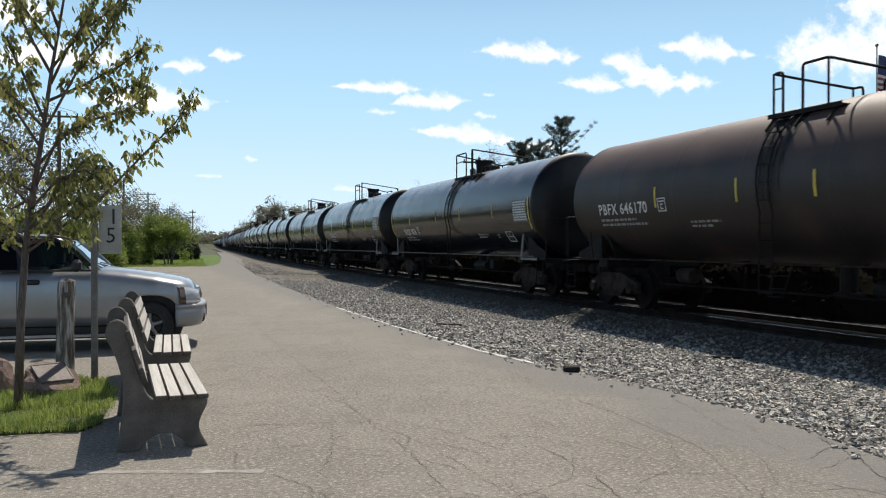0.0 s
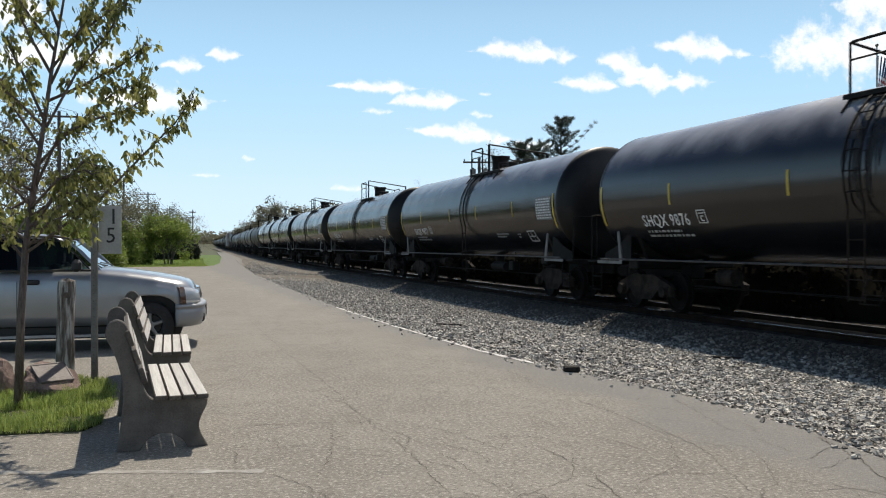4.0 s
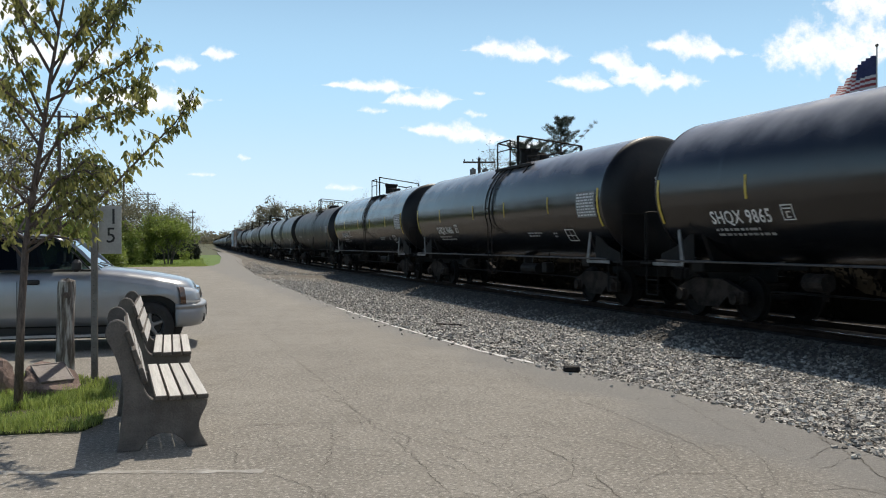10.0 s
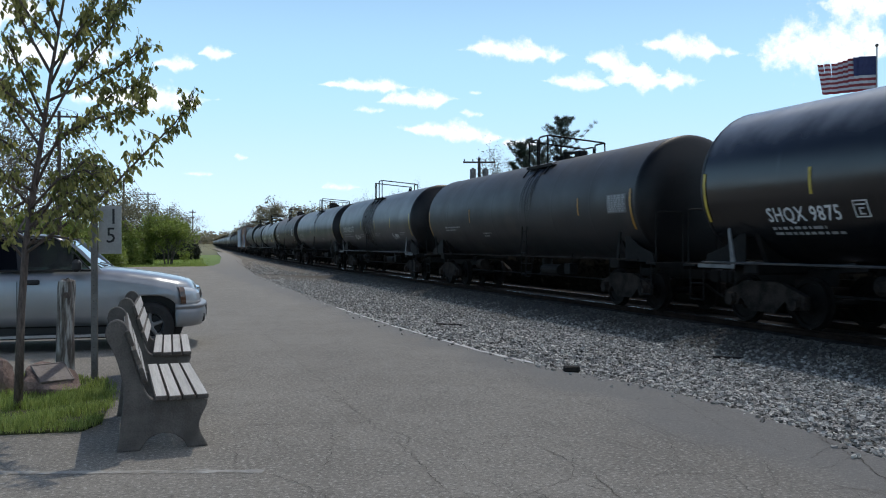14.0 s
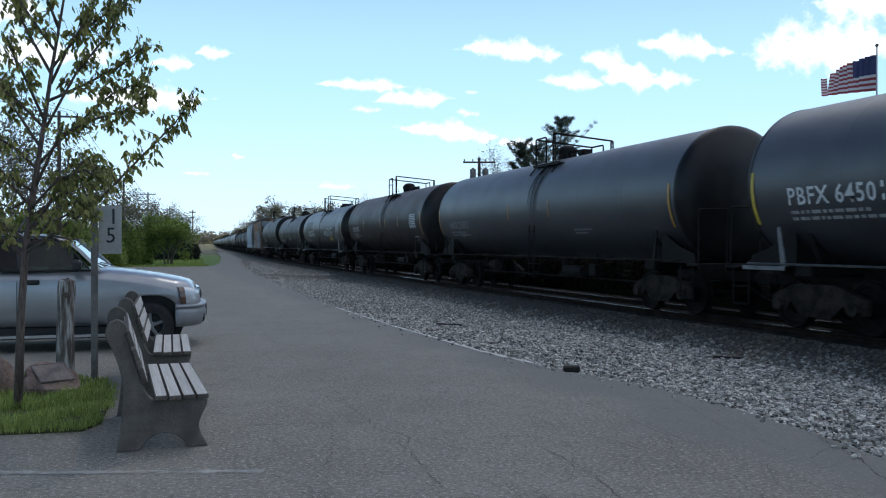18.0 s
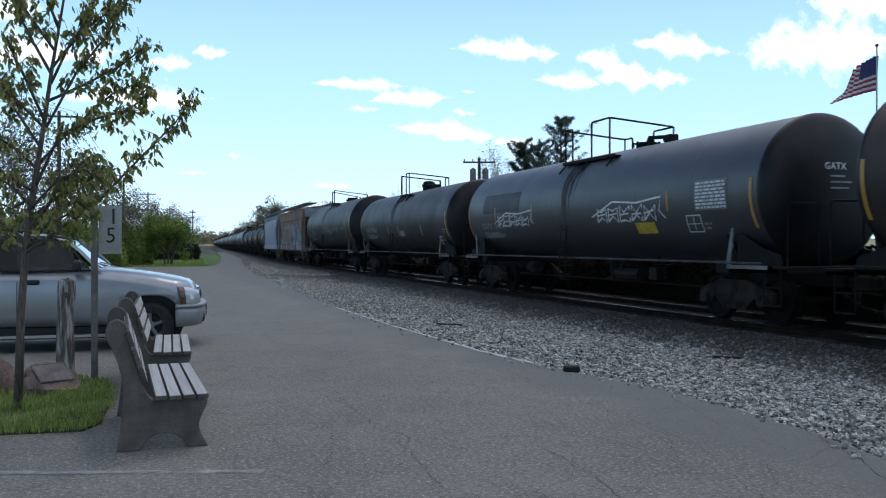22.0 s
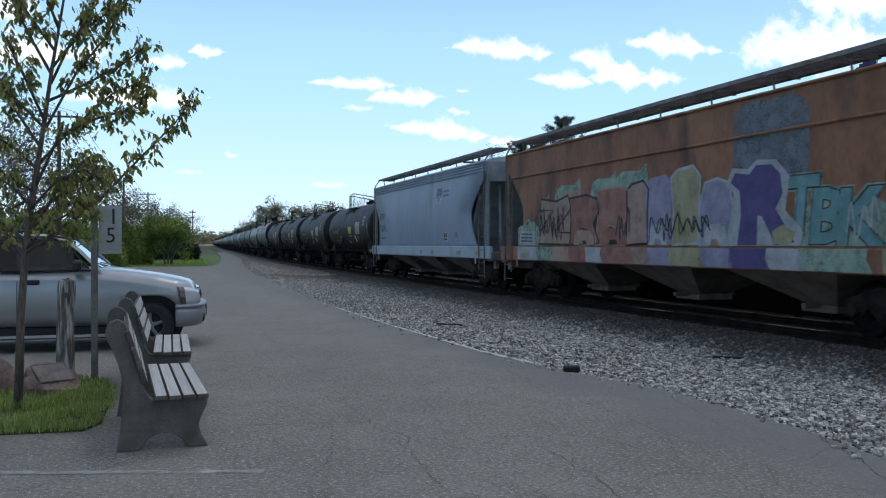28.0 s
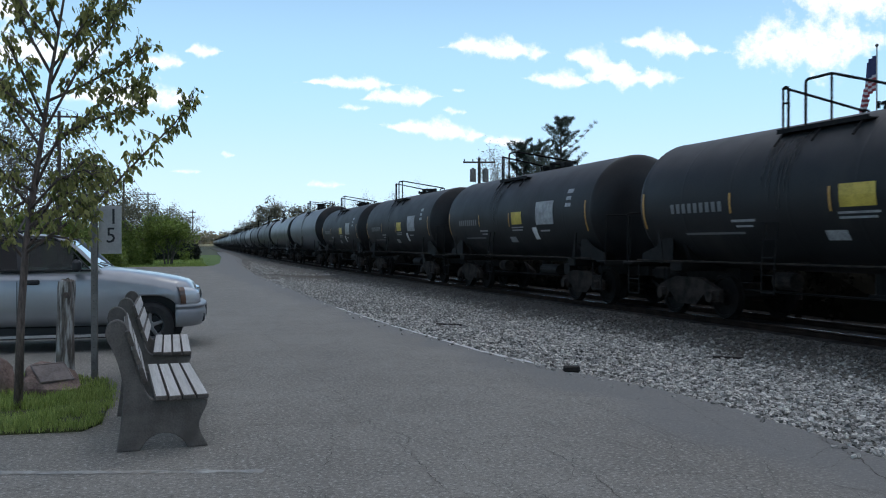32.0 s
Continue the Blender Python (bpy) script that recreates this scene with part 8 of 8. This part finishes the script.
    for i in range(2200):
        s = -25 + 0.1 * i
        x, y, h = line_at(s)
        off = 3.0 + 0.4 * noise.noise(Vector((s * 0.08, 0, 0)))
        pts.append((x + off + rng.uniform(-0.2, 1.3), y, rng.uniform(0, 1.5)))
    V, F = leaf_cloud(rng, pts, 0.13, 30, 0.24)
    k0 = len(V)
    # solid core added inside, closing off the bright ground seen under the cars
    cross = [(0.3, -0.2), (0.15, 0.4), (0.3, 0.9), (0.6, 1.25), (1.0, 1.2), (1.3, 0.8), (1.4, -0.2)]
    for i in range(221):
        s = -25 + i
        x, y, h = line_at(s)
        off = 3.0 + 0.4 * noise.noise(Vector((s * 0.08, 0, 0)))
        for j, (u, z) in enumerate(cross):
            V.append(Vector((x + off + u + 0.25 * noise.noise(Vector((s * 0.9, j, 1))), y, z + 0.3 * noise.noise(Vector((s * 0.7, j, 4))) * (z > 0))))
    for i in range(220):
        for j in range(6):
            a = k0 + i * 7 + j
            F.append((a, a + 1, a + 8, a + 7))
    tagged(raw("trackside_scrub", V, F, LEAF_SHADE), "near-black scrub along the far side of the track, shade in its colour", "scrub", kind="stuff")
    pts = []
    for i in range(700):
        f = i / 700
        a = radians(-14 + 40 * f)
        d = 620 + 160 * noise.noise(Vector((f * 9, 0, 5))) + rng.uniform(-30, 30)
        pts.append((d * math.sin(a), d * math.cos(a), 1.5 + rng.uniform(0, 6.0 + 5 * max(0, noise.noise(Vector((f * 22, 1, 0)))))))
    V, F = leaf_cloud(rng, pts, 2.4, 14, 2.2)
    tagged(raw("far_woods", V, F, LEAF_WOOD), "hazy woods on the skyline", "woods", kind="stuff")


build_woods()


# ---------------------------------------------------------------- surface details
def ribbon(bm, pts, w, z, jitter, rng, step=0.05, mat_w=0.8):
    """A thin crooked strip on the ground."""
    out = []
    pts = [Vector((*p, 0)) for p in pts]
    for a, b in zip(pts, pts[1:]):
        n = max(1, int((b - a).length / step))
        side = Vector((-(b - a).y, (b - a).x, 0)).normalized()
        for i in range(n):
            p = a.lerp(b, i / n)
            out.append(p + side * rng.uniform(-jitter, jitter))
    out.append(pts[-1])
    prev = None
    for i, p in enumerate(out):
        d = (out[min(i + 1, len(out) - 1)] - out[max(0, i - 1)]).normalized()
        s = Vector((-d.y, d.x, 0)) * w * rng.uniform(1 - mat_w, 1 + mat_w)
        cur = (bm.verts.new((p.x - s.x, p.y - s.y, z)), bm.verts.new((p.x + s.x, p.y + s.y, z)))
        if prev:
            bm.faces.new((prev[0], prev[1], cur[1], cur[0]))
        prev = cur


def build_road_details():
    rng = random.Random(9)
    cracks = [([(0.65, 7.74), (1.10, 7.83), (1.54, 7.73), (2.03, 7.68)], 0.0032), ([(1.69, 7.72), (1.44, 6.63), (1.17, 5.87)], 0.0022), ([(2.31, 19.04), (2.12, 13.27), (2.08, 9.47), (2.00, 7.69), (2.01, 6.95), (2.00, 6.15), (1.90, 5.16)], 0.0020), ([(2.03, 7.68), (2.22, 6.55), (2.27, 5.48), (2.25, 4.81)], 0.0015), ([(2.02, 7.77), (2.52, 7.12), (2.74, 6.17)], 0.0020), ([(1.90, 9.53), (2.28, 9.01), (2.55, 8.23)], 0.0015), ([(4.57, 11.04), (4.34, 8.28), (4.30, 6.87), (4.25, 6.27)], 0.0020), ([(3.03, 6.27), (3.07, 5.51), (2.92, 4.80)], 0.0025), ([(4.42, 6.97), (4.20, 5.65), (3.80, 4.64)], 0.0020), ([(5.39, 5.75), (5.15, 5.08), (4.86, 4.56)], 0.0040), ([(5.37, 7.91), (4.90, 6.28), (4.82, 5.43)], 0.0020), ([(0.58, 6.94), (1.20, 6.92), (1.91, 6.46)], 0.0015)]
    bm = bmesh.new()
    for pts, w in cracks:
        ribbon(bm, pts, w * 1.15, 0.003, 0.02, rng)
    for _ in range(120):
        x, y = rng.uniform(0.6, 5.2), 3.4 + 8.5 * rng.random() ** 1.3
        a = rng.choice((rng.gauss(0.4, 0.5), rng.gauss(1.9, 0.5)))
        ln = rng.uniform(0.25, 1.3)
        ribbon(bm, [(x, y), (x + ln * 0.5 * math.cos(a), y + ln * 0.5 * math.sin(a)), (x + ln * math.cos(a + 0.3), y + ln * math.sin(a + 0.3))], rng.uniform(0.0012, 0.0029), 0.003, 0.016, rng)
    tagged(part("pavement_cracks", bm, CRACK), "dark hairline cracks across the worn asphalt", "cracks", kind="stuff")
    bm = bmesh.new()
    ribbon(bm, [(-2.2, 7.22), (-0.91, 6.80), (0.86, 6.22)], 0.042, 0.004, 0.006, rng, 0.08, 0.35)
    tagged(part("parking_line", bm, worn_spray("road_line", (0.30, 0.275, 0.235), (0.46, 0.44, 0.40), 0.42)), "faded white parking line on the asphalt", "road marking", kind="structure")
    bm = bmesh.new()
    ribbon(bm, [(4.86, 22.0), (4.82, 16.5), (4.92, 12.2), (5.12, 10.4)], 0.034, 0.008, 0.012, rng, 0.2, 0.5)
    tagged(part("pavement_edge", bm, EDGE_LINE), "pale broken edge strip of the asphalt", "road edge", kind="structure")
    # odds and ends on the ballast
    bm = bmesh.new()
    box(bm, (0, 0, 0.04), (0.21, 0.10, 0.085), 0.018)
    for v in bm.verts:
        v.co += Vector((rng.uniform(-1, 1), rng.uniform(-1, 1), rng.uniform(-1, 1))) * 0.008
    o = part("wood_block", bm, TIE)
    o.matrix_basis = pose(5.22, 9.78, 0.0, 0, 0, -25)
    tagged(o, "dark broken block of wood at the edge of the asphalt", "block")
    for (x, y, z, a, ln) in ((6.28, 17.24, -0.115, -14, 0.55), (9.55, 12.27, -0.350, -28, 0.50)):
        bm = bmesh.new()
        box(bm, (0, 0, 0.02), (ln, 0.07, 0.04), 0.008)
        o = part("wood_stick", bm, TIE)
        o.matrix_basis = pose(x, y, z + 0.012, 0, 2, a)
        tagged(o, "weathered stick of scrap wood lying on the stones", "stick", "scrap wood on the ballast")
    # bright lawn past the car park
    sheet("lawn", [(-12, 67.5), (0.8, 66.9), (3.0, 66.0), (4.6, 65.4), (6.0, 68), (7.2, 76), (8.4, 88), (9.4, 100), (11.0, 122), (12.5, 140), (-12, 140)], -0.06, LAWN, 0.3, label="mown green lawn beyond the car park", category="lawn")
    V, F = [], []
    for _ in range(14000):
        y = 65.5 + 40 * rng.random() ** 2
        x = rng.uniform(-4, 4.4 + (y - 65) * 0.07 + abs(rng.gauss(0, 0.4)))
        a, h = rng.uniform(0, 6.28), rng.uniform(0.06, 0.2)
        k = len(V)
        V += [(x, y, -0.07), (x + 0.05 * math.cos(a), y + 0.05 * math.sin(a), -0.07), (x + 0.03, y, -0.07 + h)]
        F.append((k, k + 1, k + 2))
    tagged(raw("lawn_tufts", V, F, GRASS), "tufts of green grass on the far lawn", "grass", kind="stuff")


LAWN = surface("mown_lawn", (0.07, 0.125, 0.02), (0.125, 0.19, 0.036), rough=1.0, scale=0.5, fine=9, bump=0.4)
build_road_details()
build_stones()
build_ties(TRACK)


# ---------------------------------------------------------------- what moves
def motions():
    for car, s0, length in TRAIN:
        walk(car, [(2.0 * i, car_pose(s0 - SPEED * 2.0 * i, length)) for i in range(17)])
    # wheels of the cars that come near
    for car, s0, length in TRAIN:
        if s0 < 3 or s0 > 340:
            continue
        for o in car.children_recursive:
            if o.name.startswith("wheelset"):
                x, y, z = o.location
                walk(o, [(i / 15, pose(x, y, z, math.degrees(SPEED * i / 15 / 0.457) % 360, 0, 0)) for i in range(481)])
    # clouds drift to the left
    for ob, m, drift in CLOUDS:
        if drift:
            end = Matrix.Translation(SIDE * drift[0] + Vector((0, 0, drift[1]))) @ m
            walk(ob, [(0.0, m), (32.0, end)])
    # the veil crosses the sun from about the eleventh second
    at_sun = Vector((2.0, 10.0, 0.0)) + TO_SUN * (400 / TO_SUN.z)
    rows = []
    for t in (0.0, 16.0, 32.0):
        along = -35 + 17.0 * (t - 8.5)
        rows.append((t, Matrix.Translation(at_sun - SIDE * along) @ Matrix.Rotation(-YAW, 4, "Z")))
    walk(VEIL, rows)
    # the flag waves, each panel hinged on the one before
    rows = {o: [] for o, _, _ in FLAG_PARTS}
    for k in range(81):
        t = 0.4 * k
        place = Vector((0, 0, -FLAG_HIGH))
        beat = [0, 3.5, 5.5, 6, 7, 8, 9, 10, 12, 14, 17, 19, 20, 22, 24, 25, 27, 30, 32]
        wind = -float(np.interp(t, beat, [150, 140, 95, 80, 68, 50, 12, 38, 26, 14, 33, 18, 30, 53, 38, 75, 40, 60, 70]))
        lean = float(np.interp(t, beat, [10, 10, 35, 40, 55, 60, 65, 76, 74, 22, 38, 56, 74, 55, 50, 50, 40, 30, 20]))
        dip = float(np.interp(t, beat, [8, 8, 25, 30, 28, 15, 13, 10, 8, 3, 5, 0, 3, 10, 5, 25, 20, 55, 74]))
        for o, i, w in FLAG_PARTS:
            far = i / (FLAG_PANELS - 1)
            turn = wind + (3 + 9 * far) * math.sin(t * 3.4 - i * 0.9)
            sink = radians(dip * min(1.0, 0.3 + 2 * far))
            hang = Matrix.Translation(place) @ Matrix.Rotation(-YAW + radians(turn), 4, "Z")
            rows[o].append((t, hang @ Matrix.Rotation(radians(-lean * far ** 1.2 - 3 - 3 * math.sin(t * 4.1 - i * 0.9)), 4, "X")))
            place = hang @ Vector((-w * math.cos(sink), 0, -w * math.sin(sink)))
    for o, r in rows.items():
        walk(o, r)


motions()
